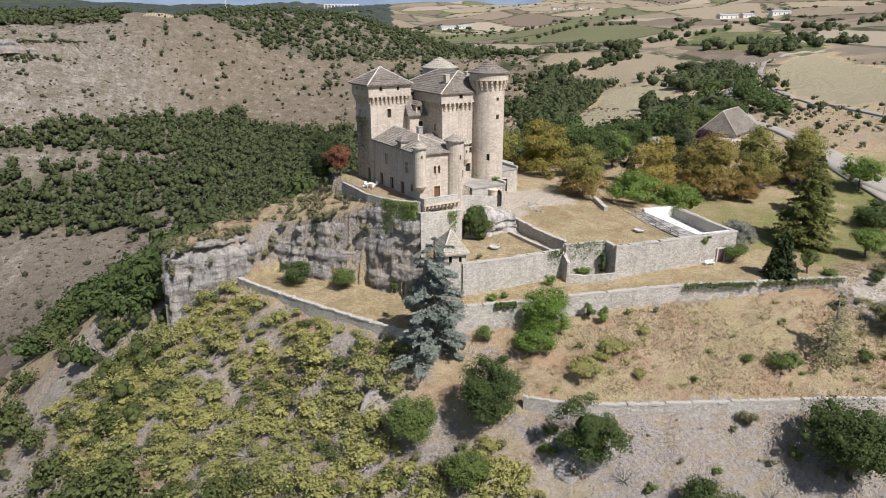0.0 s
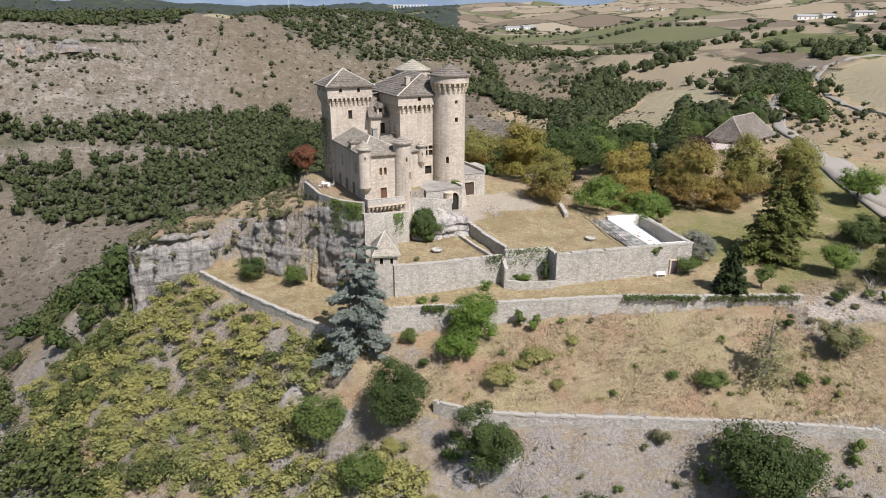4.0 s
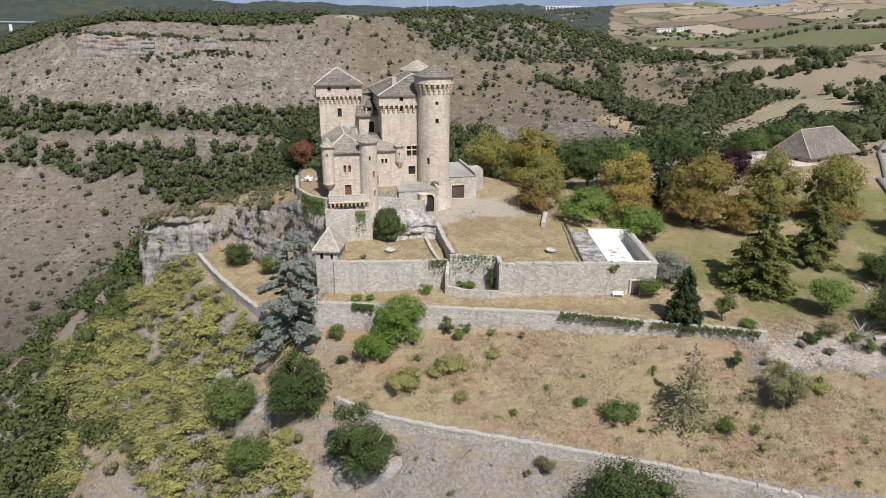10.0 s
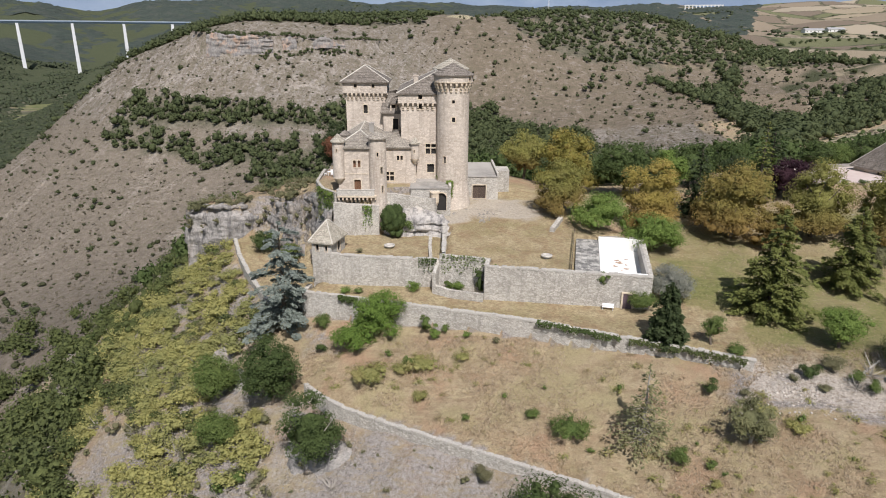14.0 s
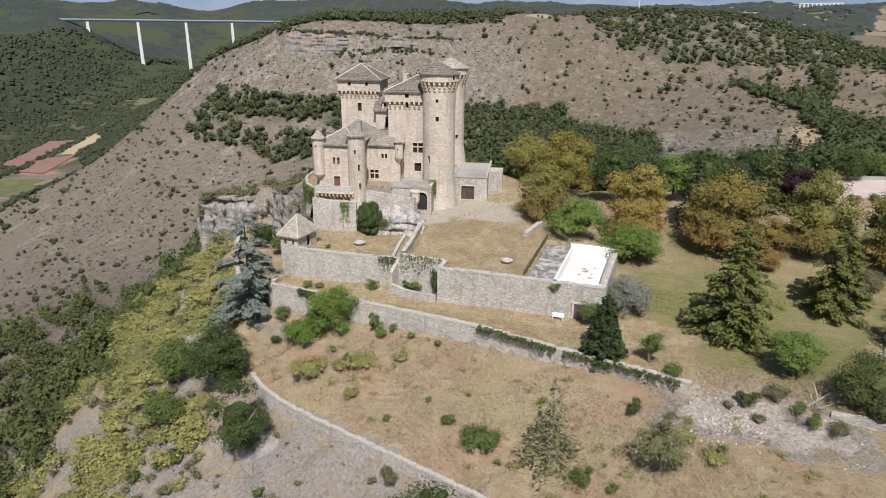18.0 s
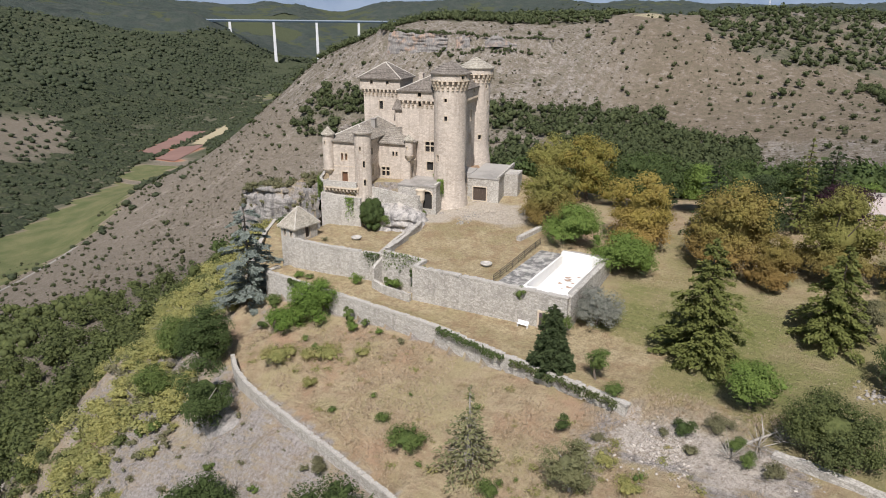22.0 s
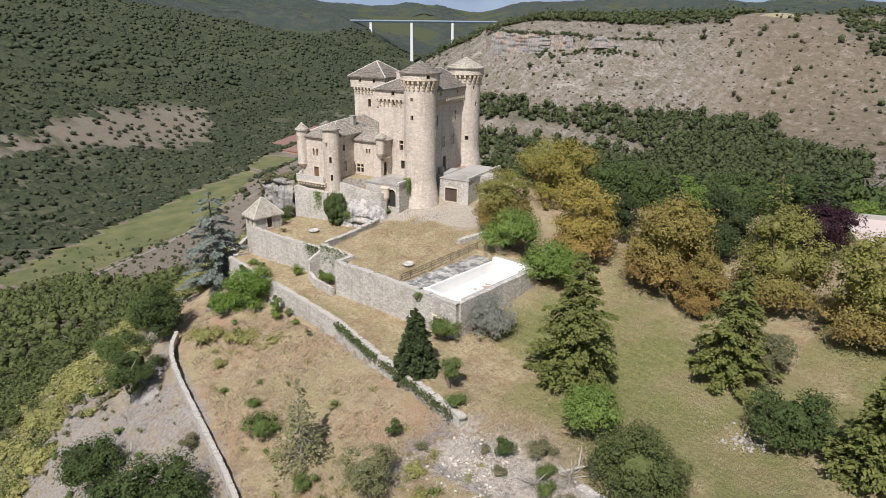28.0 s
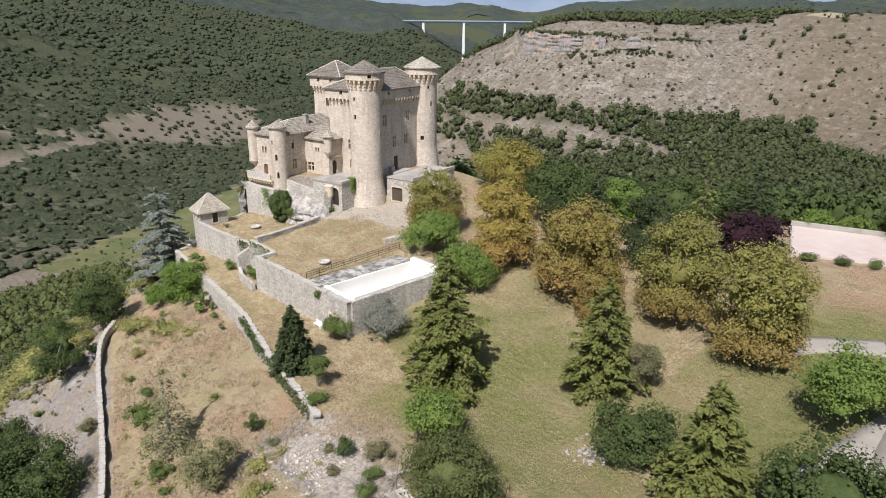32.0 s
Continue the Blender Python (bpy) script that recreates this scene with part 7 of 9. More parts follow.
tree("tree", "green tree behind the golden chestnut", 74.6, 122.0, 12.0, 13.0, L_OAK, 0.06, 46, 60, 0.5)
tree("tree", "bright green tree behind the golden chestnut", 83.0, 126.5, 9.0, 9.0, L_BRIGHT, 0.06, 40, 60, 0.5)
tree("tree", "small bluish dark tree behind the chestnuts", 79.0, 114.0, 8.0, 4.6, L_YEW, 0.05, 30, 60, 0.42)
tree("tree", "round dark tree behind the chestnuts", 92.8, 117.0, 11.0, 9.0, L_YEW, 0.03, 40, 60, 0.45)
tree("purple_tree", "dark purple-leaved tree near the yard", 103.8, 122.8, 8.0, 9.0, L_PURPLE, 0.06, 40, 60, 0.45)
tree("tree", "light green tree beside the purple one", 101.5, 131.0, 7.0, 6.0, L_BRIGHT, 0.06, 30, 60, 0.45)
tree("shrub", "big bright green laurel behind the pool", 69.6, 98.2, 6.2, 9.6, L_BRIGHT, 0.0, 40, 70, 0.42, "bush", trunk=False)
tree("shrub", "bright green laurel at the pool's corner", 77.6, 97.0, 6.2, 9.8, L_BRIGHT, 0.0, 40, 70, 0.42, "bush", trunk=False)
tree("shrub", "clipped egg-shaped dark green shrub on the lower lawn", 36.4, 92.8, 5.6, 4.6, L_OAK, 0.0, 80, 110, 0.3, "bush", trunk=False, squash=1.15, core=0.95)
tree("shrub", "small green shrub beside the clipped one", 38.6, 94.0, 3.4, 3.0, L_IVY, 0.0, 16, 50, 0.3, "bush", trunk=False)
tree("shrub", "bright green hedge bush behind the outbuilding", 104.5, 146.5, 4.0, 6.5, L_BRIGHT, 0.0, 24, 50, 0.45, "bush", trunk=False)
tree("shrub", "bright green hedge bush behind the outbuilding", 108.5, 152.5, 3.6, 6.5, L_BRIGHT, 0.0, 24, 50, 0.45, "bush", trunk=False)
tree("tree", "dark green tree behind the outbuilding", 97.0, 139.0, 8.5, 10.0, L_OAK, 0.0, 36, 50, 0.45)
tree("tree", "green tree beyond the park", 88.0, 134.0, 9.5, 11.0, L_OAK, 0.0, 36, 50, 0.45)
for x, y, h, w, m in ((121.5, 153.0, 7.0, 8.0, L_IVY), (130.0, 157.5, 8.0, 9.0, L_OAK), (138.5, 161.5, 7.5, 8.5, L_IVY), (147.5, 164.0, 9.5, 10.0, L_OAK), (115.5, 147.0, 7.5, 8.0, L_OAK)):
    tree("tree", "green tree behind the stone barn", x, y, h, w, m, 0.05, 34, 50, 0.45)
tree("silver_pear", "silvery grey bush outside the pool wall", 79.0, 82.0, 5.2, 6.4, L_SILVER, 0.02, 36, 60, 0.34, "bush")
tree("shrub", "dark green bush at the pool wall's corner", 75.2, 78.1, 3.4, 4.4, L_IVY, 0.0, 24, 60, 0.34, "bush", trunk=False)
tree("tree", "small round bright green tree on the grass", 97.6, 73.2, 5.4, 6.6, L_BRIGHT, 0.16, 34, 60, 0.4)
tree("tree", "dark green bush on the grass", 111.6, 83.8, 5.4, 8.2, L_OAK, 0.02, 36, 60, 0.4)
tree("tree", "thin grey-green shrub with bare branches", 107.4, 92.0, 5.4, 5.0, L_SCRUB, 0.05, 22, 50, 0.36, bark=M_DEAD)
tree("tree", "big dark green tree at the park's corner", 127.0, 84.0, 8.0, 10.0, L_OAK, 0.03, 46, 60, 0.45)
tree("tree", "light green ash tree near the drive", 124.0, 97.5, 7.6, 10.0, L_BRIGHT, 0.1, 34, 50, 0.42)
tree("tree", "thin grey-green shrub on the dry slope", 84.6, 57.4, 5.0, 6.0, L_DRYCON, 0.08, 20, 42, 0.32, "bush", bark=M_DEAD)
tree("oak_tree", "round dark green oak on the slope", 27.6, 64.2, 9.6, 8.6, L_OAK, 0.06, 50, 70, 0.4, group="slope oaks")
tree("oak_tree", "green oak on the rocky slope", 18.1, 66.6, 7.2, 7.4, L_IVY, 0.06, 40, 64, 0.4, group="slope oaks")
tree("oak_tree", "ragged oak with dead branches below the lower wall", 36.8, 55.8, 10.4, 8.8, L_OAK, 0.06, 15, 40, 0.4, group="slope oaks", bark=M_DEAD, core=0.34)
tree("oak_tree", "big dark oak on the scree", 65.5, 45.2, 9.4, 12.5, L_OAK, 0.06, 60, 64, 0.42, group="slope oaks")
tree("oak_tree", "dark oak on the scree", 46.4, 46.0, 6.4, 8.4, L_OAK, 0.06, 40, 60, 0.42, group="slope oaks")
tree("oak_tree", "small green oak on the slope", 22.4, 58.6, 5.8, 6.2, L_IVY, 0.06, 30, 60, 0.4, group="slope oaks")
tree("creeper_bush", "mass of bright green creeper hanging over the long wall", 39.6, 73.8, 6.8, 7.6, L_CREEPER, 0.0, 46, 70, 0.36, "bush", trunk=False)
tree("creeper_bush", "green creeper spilling down the slope", 36.8, 71.0, 3.6, 6.4, L_CREEPER, 0.0, 26, 56, 0.42, "bush", trunk=False)
tree("shrub", "reddish-leaved shrub by the square tower", 18.9, 115.0, 6.0, 6.0, L_RED, 0.05, 24, 50, 0.4, "bush")
tree("tree", "dark tree behind the west terrace", 16.2, 119.5, 10.5, 7.5, L_YEW, 0.05, 40, 60, 0.45)
tree("shrub", "round green bush under the cliff", 8.3, 102.6, 4.6, 5.6, L_OAK, 0.0, 26, 56, 0.4, "bush", trunk=False)
tree("shrub", "green fig bush under the cliff", 15.6, 98.0, 3.6, 5.0, L_IVY, 0.0, 24, 56, 0.42, "bush", trunk=False)
for x, y, h, w, m in ((41, 65, 1.7, 6.0, L_WEED), (47.2, 67.8, 1.1, 5.8, L_WEED), (44.6, 66.6, 1.0, 3.4, L_WEED), (52.6, 68.6, 0.8, 3.0, L_WEED), (45.4, 67.6, 1.7, 1.9, L_IVY), (48.2, 62.9, 1.4, 2.4, L_WEED), (54.4, 59.9, 0.9, 1.3, L_IVY), (62.2, 59.4, 1.3, 2.2, L_IVY), (66.6, 57.6, 2.3, 5.2, L_IVY),
                      (77.8, 55.1, 1.9, 2.8, L_IVY), (80.7, 52.4, 1.0, 1.5, L_YELLOW), (80.6, 54.3, 0.9, 1.3, L_IVY), (32.2, 70.9, 1.8, 2.0, L_OAK), (30.9, 74.6, 2.4, 2.8, L_IVY), (46.4, 73.4, 3.6, 1.8, L_IVY), (21.8, 74.4, 2.0, 2.6, L_YELLOW),
                      (26.6, 61.6, 2.2, 3.6, L_YELLOW), (57.6, 53.4, 2.2, 2.8, L_SCRUB), (81.5, 63.4, 2.2, 1.8, L_OAK), (43.2, 79.6, 2.0, 2.2, L_BRIGHT), (48.4, 80.6, 2.0, 1.8, L_IVY), (52.7, 80.6, 4.6, 1.7, L_OAK), (49.6, 80.4, 2.0, 2.4, L_BRIGHT), (54.9, 79.6, 1.0, 1.0, L_IVY),
                      (69.6, 78.9, 2.4, 2.0, L_IVY), (41.8, 105.4, 1.6, 2.0, L_BRIGHT), (42.4, 99.3, 1.4, 1.6, L_IVY), (92.5, 66.8, 2.0, 2.6, L_OAK), (98.4, 64.8, 1.8, 1.8, L_IVY), (84.8, 68.9, 1.0, 3.4, L_IVY), (25.6, 90.6, 2.4, 2.2, L_IVY), (109.6, 128.9, 1.2, 2.6, L_IVY), (113.0, 130.2, 1.1, 2.8, L_OAK), (116.6, 131.5, 1.2, 2.6, L_IVY), (120.2, 132.8, 1.0, 2.2, L_OAK), (33.2, 77.9, 1.0, 2.4, L_BRIGHT), (35.4, 78.1, 0.8, 1.8, L_IVY), (49.2, 73.6, 1.4, 1.3, L_IVY), (52.4, 72.4, 1.1, 1.2, L_BRIGHT), (56.4, 71.6, 1.2, 1.0, L_SCRUB), (48.0, 72.2, 2.6, 1.7, L_BRIGHT), (23.6, 94.6, 3.2, 2.6, L_IVY), (33.5, 84.0, 0.8, 1.2, L_SCRUB), (86.6, 61.2, 0.9, 3.2, L_YELLOW), (89.6, 58.8, 0.9, 3.4, L_YELLOW), (85.2, 63.6, 0.7, 1.8, L_SCRUB), (95.4, 68.4, 1.6, 3.0, L_SCRUB), (97.2, 66.6, 1.3, 2.2, L_IVY), (100.6, 64.4, 1.4, 2.6, L_SCRUB), (93.6, 64.6, 0.8, 1.8, L_SCRUB), (90.8, 66.2, 0.7, 1.4, L_SCRUB)):
    zz = None
    if (x, y) == (69.6, 78.9):
        zz = -1.3
    if (x, y) == (41.8, 105.4):
        zz = 5.8
    if x == 54.9:
        zz = -0.5
    tree("shrub", {"maple_scrub_leaves": "low yellow-green shrub on the dry slope", "yellow_green_weeds": "mat of yellow-green weeds on the dry slope", "scrub_leaves": "grey-green shrub beside a wall", "oak_leaves": "small dark green shrub", "bright_leaves": "small bright green shrub"}.get(m.name, "small green shrub among the stones"), x, y, h, w, m, 0.0, max(6, int(w * 4)), 44, 0.3, "bush", trunk=False, z=zz)


# ---- ivy on the walls ----
def ivy(name, x0, y0, x1, y1, zt, drop, thick, label, mat=None, n=600, seed=1, parent=None):
    rng = np.random.RandomState(seed)
    k = rng.rand(n)
    nx, ny = (y1 - y0), -(x1 - x0)
    ln = math.hypot(nx, ny)
    nx, ny = nx / ln, ny / ln
    fall = rng.rand(n) ** 1.6 * drop * (0.35 + 0.65 * np.abs(np.sin(k * 9 + seed)))
    out = rng.uniform(0.0, 1, n) * thick
    pts = np.stack([x0 + (x1 - x0) * k + nx * out, y0 + (y1 - y0) * k + ny * out, zt - fall + 0.25 * rng.rand(n)], -1)
    V, F = leaves(pts, np.tile([nx, ny, 0.4], (n, 1)), 0.22, rng)
    return tagged(new(name, raw_mesh(name, V, F, mat or L_IVY)), label, "ivy", kind="stuff")


ivy("ivy", 61.5, 72.7, 72, 70.0, -4.3, 0.7, 0.8, "dark green ivy along the wall top", L_OAK, 1000, 4)
ivy("ivy", 73, 69.9, 86, 67.5, -4.3, 0.8, 0.9, "dark green ivy along the wall top", L_WEST, 1000, 5)
ivy("ivy", 33, 76.2, 36, 75.8, -5.0, 0.9, 0.5, "ivy on the long wall", L_OAK, 600, 6)
ivy("ivy", 47.0, 81.4, 53.4, 81.4, 0.6, 3.0, 0.4, "ivy on the recess wall", None, 240, 7)
ivy("ivy", 43.5, 81.3, 46.2, 81.5, -0.2, 2.2, 0.4, "ivy on the garden wall's end", L_OAK, 160, 8)
ivy("ivy", *cw(-19.4, 12.6), *cw(-19.4, 7.4), 16.5, 11.0, 0.3, "thin brown creeper on the square tower", L_SCRUB, 900, 9)
ivy("ivy", *cw(-22.6, -4.5), *cw(-19.6, -10.0), 5.8, 6.5, 0.9, "thick ivy on the terrace rock", L_BRIGHT, 2600, 10)
ivy("ivy", *cw(-14.9, -11.15), *cw(-13.3, -11.15), 4.0, 4.2, 0.4, "green creeper under the balcony", L_CREEPER, 170, 11)
ivy("ivy", *cw(-1.2, -3.4), *cw(-0.2, -3.0), 6.4, 2.6, 1.1, "ivy beside the arched cellar", L_BRIGHT, 800, 12)


# ---- woods and scrub: many plants as one sheet of leaves ----
def scatter(name, label, x, y, scale, quads, size, mat, seed, templates=5, tall=0.85, z=None, level=1, lobes=1, core=0.9):
    """Many bushes or trees as one object: each a lumpy core with loose leaf sprays on it."""
    rng = np.random.RandomState(seed)
    quads, size = int(quads * 1.6), size * 0.66
    VV, FF = [], []
    for _ in range(templates):
        if lobes > 1:
            c = ball(lobes, rng) * rng.uniform(0.5, 1.0, (lobes, 1)) * np.array([0.29, 0.29, 0.22]) + np.array([0, 0, 0.44])
            r = rng.uniform(0.17, 0.33, lobes)
            pc, pf, n0 = [], [], 0
            for q, e in zip(c, r):
                co, fa = blob(rng, level)
                pc.append(q + co * e * core)
                pf.append(fa + n0)
                n0 += len(co)
            which = rng.choice(lobes, quads, p=r ** 2 / (r ** 2).sum())
            d = ball(quads, rng)
            d[:, 2] = np.where(d[:, 2] < -0.3, -d[:, 2], d[:, 2])
            pts = c[which] + d * (r[which] * (1 + rng.normal(0, 0.28, quads)))[:, None]
            lv, lf = leaves(pts, d * 0.8 + np.array([0, 0, 0.2]), size, rng)
            VV.append(np.concatenate(pc + [lv]))
            FF.append(np.concatenate(pf + [as_tris(lf) + n0]))
            continue
        co, fa = blob(rng, level)
        lump = 1 + 0.22 * np.sin(co[:, :1] * 4 + rng.uniform(0, 6)) * np.sin(co[:, 1:2] * 4 + rng.uniform(0, 6))
        inner = co * lump * np.array([0.43, 0.43, 0.44]) * core / 0.9 + np.array([0, 0, 0.46])
        d = ball(quads, rng)
        d[:, 2] = np.where(d[:, 2] < -0.3, -d[:, 2], d[:, 2])
        pts = d * np.array([0.47, 0.47, 0.48]) * rng.uniform(0.82, 1.1, (quads, 1)) + np.array([0, 0, 0.46])
        lv, lf = leaves(pts, d + np.array([0, 0, 0.25]), size, rng)
        VV.append(np.concatenate([inner, lv]))
        FF.append(np.concatenate([fa, as_tris(lf) + len(inner)]))
    VV, FF = np.stack(VV), np.stack(FF)
    n = len(x)
    gz = height(x, y) if z is None else z
    k = rng.randint(0, templates, n)
    a = rng.uniform(0, 6.283, n)
    v = VV[k]
    s = scale[:, None]
    st = rng.uniform(0.8, 1.2, n)[:, None] * tall
    vx = (v[..., 0] * np.cos(a)[:, None] - v[..., 1] * np.sin(a)[:, None]) * s + x[:, None]
    vy = (v[..., 0] * np.sin(a)[:, None] + v[..., 1] * np.cos(a)[:, None]) * s + y[:, None]
    vz = v[..., 2] * s * st + gz[:, None] - 0.08 * s
    V = np.stack([vx, vy, vz], -1).reshape(-1, 3)
    F = (FF[k] + (np.arange(n) * VV.shape[1])[:, None, None]).reshape(-1, 3)
    return tagged(new(name, raw_mesh(name, V, F, mat, True)), label, "woods", kind="stuff")


def grid_points(x0, x1, y0, y1, step, seed):
    rng = np.random.RandomState(seed)
    X, Y = np.meshgrid(np.arange(x0, x1, step), np.arange(y0, y1, step))
    X, Y = X.ravel() + rng.uniform(-.5, .5, X.size) * step, Y.ravel() + rng.uniform(-.5, .5, Y.size) * step
    return X, Y, rng.rand(X.size), rng


def woods_hill():
    x, y, r, rng = grid_points(-330, 330, 112, 522, 4.0, 11)
    z = height(x, y)
    n1 = fbm2(x, y, 0.035, 21)
    n2 = fbm2(x, y, 0.12, 22)
    hill = hill_woods(x, y, z) * (y < 522)
    ravine = ((np.abs(x - np.interp(y, [242, 339, 463, 516], [144, 165, 155, 118])) < 10 + 5 * n2) & (y > 235) & (y < 520)) * 0.95
    near = ((y > 128) & (y < 260) & (x > -30) & (x < 150) & (z < 2)) * (0.95 + 0.4 * n1)
    bx = np.interp(y, [190, 250, 329, 403, 480], [70, 118, 178, 237, 300])
    east = ((x > 20) & (z < -7) & (y > 190) & (y < 480) & ((y < 262) | (np.abs(x - bx) < 24 + 10 * n2))) * (0.95 + 0.5 * n1)
    rim = ((x > 120) & (x < 330) & (y > 225)) * np.clip(n1 * 1.2 - 0.25, 0, 1)
    field = inside(FIELDS_STRAW[0], x, y) | inside(FIELDS_STRAW[1], x, y)
    road_k = np.abs((y - 122) - (x - 137) * 1.43) < 8
    open_hill = inside([(21, 422), (70, 390), (77, 309), (103, 285), (129, 237), (150, 300), (146, 412), (118, 496), (69, 513), (24, 510)], x, y)
    d = np.maximum.reduce([hill, near * ~open_hill, east * ~open_hill, rim * 0.4 * ~open_hill, ravine]) * ~field * ~(road_k & (x > 118)) * ~((x > 112) & (x < 158) & (y < 168))
    behind = ((x < 14) & (x > -46) & (y > 112) & (z < -5) & (y < 215)) * np.clip(0.45 + 0.5 * n1 + 0.6 * n2, 0, 1)
    d = np.maximum(d, behind)
    d = d * ~((x < 60) & (y < 142) & (z > -5)) * ~((x > 95) & (x < 124) & (y < 160)) * ~((y < 160) & (z > -1))
    # trees that would hide the striped field from the camera are left out
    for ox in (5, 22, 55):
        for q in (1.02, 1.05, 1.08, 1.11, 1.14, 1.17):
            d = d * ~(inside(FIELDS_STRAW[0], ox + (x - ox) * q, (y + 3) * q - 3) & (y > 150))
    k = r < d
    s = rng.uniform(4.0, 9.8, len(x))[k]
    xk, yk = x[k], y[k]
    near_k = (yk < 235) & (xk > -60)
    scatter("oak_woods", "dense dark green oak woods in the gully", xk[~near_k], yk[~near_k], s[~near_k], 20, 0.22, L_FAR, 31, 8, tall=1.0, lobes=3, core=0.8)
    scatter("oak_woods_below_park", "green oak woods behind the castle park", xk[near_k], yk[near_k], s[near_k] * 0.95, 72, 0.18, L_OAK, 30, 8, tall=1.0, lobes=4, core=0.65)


def scrub_hill():
    x, y, r, rng = grid_points(-420, 260, 60, 620, 3.7, 12)
    z = height(x, y)
    n1 = fbm2(x, y, 0.03, 24)
    n2 = fbm2(x, y, 0.2, 25)
    face = ((y > 290) & (z > -24) & (z < 42)) * np.where(z > 22, 0.45, 1.0) * (0.11 + 0.14 * n1 + 0.14 * n2)
    lower = ((x < -60) & (z < -24) & (z > -128) & (y > 170)) * (0.13 + 0.12 * n1 + 0.06 * n2)
    back = ((x < 10) & (y > 118) & (y < 240) & (z < -8)) * (0.14 + 0.2 * n1)
    flank = ((x < -20) & (y > 84) & (y < 175) & (z < -22) & (z > -128)) * (0.16 + 0.14 * n1 + 0.06 * n2)
    ne = ((x > 135) & (y > 150) & (z > -30)) * (0.16 + 0.3 * n1)
    open_k = inside(FIELDS_STRAW[0], x, y) | inside(FIELDS_STRAW[1], x, y)
    k = (r < np.maximum.reduce([face, lower, back, ne, flank])) & ~open_k
    s = 0.9 + 2.7 * rng.rand(len(x))[k] ** 2.0
    scatter("hill_scrub", "scattered grey-green scrub on the far hillside", x[k], y[k], s, 10, 0.30, L_DOT, 32, tall=0.75, level=1)
    k = (r > np.where(hill_brown(x, y) > 0.5, 0.972, 0.985)) & ~open_k & (((y > 300) & (z > -60) & (z < 30)) | ((x < -20) & (z > -128)))
    scatter("hill_trees", "scattered small oaks on the far hillside", x[k], y[k], rng.uniform(3.0, 7.0, len(x))[k], 34, 0.2, L_FAR, 36, lobes=3, core=0.8)
    m = 330
    t = rng.rand(m) ** 0.75
    cx, cy = np.interp(t * 5, range(6), [p[0] for p in CRAG]), np.interp(t * 5, range(6), [p[1] for p in CRAG])
    up = rng.rand(m) < 0.55
    cx, cy = cx + rng.normal(0, 2, m), cy + np.where(up | (t < 0.55), rng.uniform(2, 12, m), rng.uniform(-10, -2.5, m))
    scatter("crag_scrub", "oak scrub along the crag", cx, cy, rng.uniform(1.5, 4.2, m), 30, 0.22, L_FAR, 48, lobes=3, core=0.8)


def hill_brush():
    x, y, r, rng = grid_points(-330, 190, 150, 545, 2.9, 73)
    z = height(x, y)
    n1 = fbm2(x, y, 0.05, 74)
    n2 = fbm2(x, y, 0.3, 75)
    k = (r < 0.55 + 0.25 * n1 + 0.5 * n2) & ((z > -34) & (z < 26) & (y > 280) & (r < 0.55 - 0.4 * hill_brown(x, y)) | (x < -35) & (z > -100) & (r < 0.55)) & (hill_woods(x, y, z) < 0.4)
    scatter("hill_brush", "dry grey-brown brush on the hillside", x[k], y[k], 0.8 + 1.7 * rng.rand(len(x))[k] ** 2, 0, 0.4, L_BRUSH, 76, 8, tall=0.45)


def woods_top():
    x, y, r, rng = grid_points(-480, 330, 440, 760, 6.2, 13)
    z = height(x, y)
    n1 = fbm2(x, y, 0.02, 27)
    hill = hill_woods(x, y, z) * (y > 460)
    side = ((x > 40) & (y > 470)) * (0.06 + 0.12 * n1) * (z < 10)
    edge = ((y > 440) & (x < -290)) * (0.5 + 0.4 * n1)
    field = inside([(-70, 560), (-15, 560), (-5, 615), (-60, 620)], x, y)
    k = r < np.maximum.reduce([hill, side, edge]) * ~field
    s = rng.uniform(5.5, 9.5, len(x))[k]
    scatter("hilltop_woods", "green oak woods on the hilltop", x[k], y[k], s, 11, 0.27, L_FAR, 33, 8, tall=0.85, lobes=2, core=0.85)


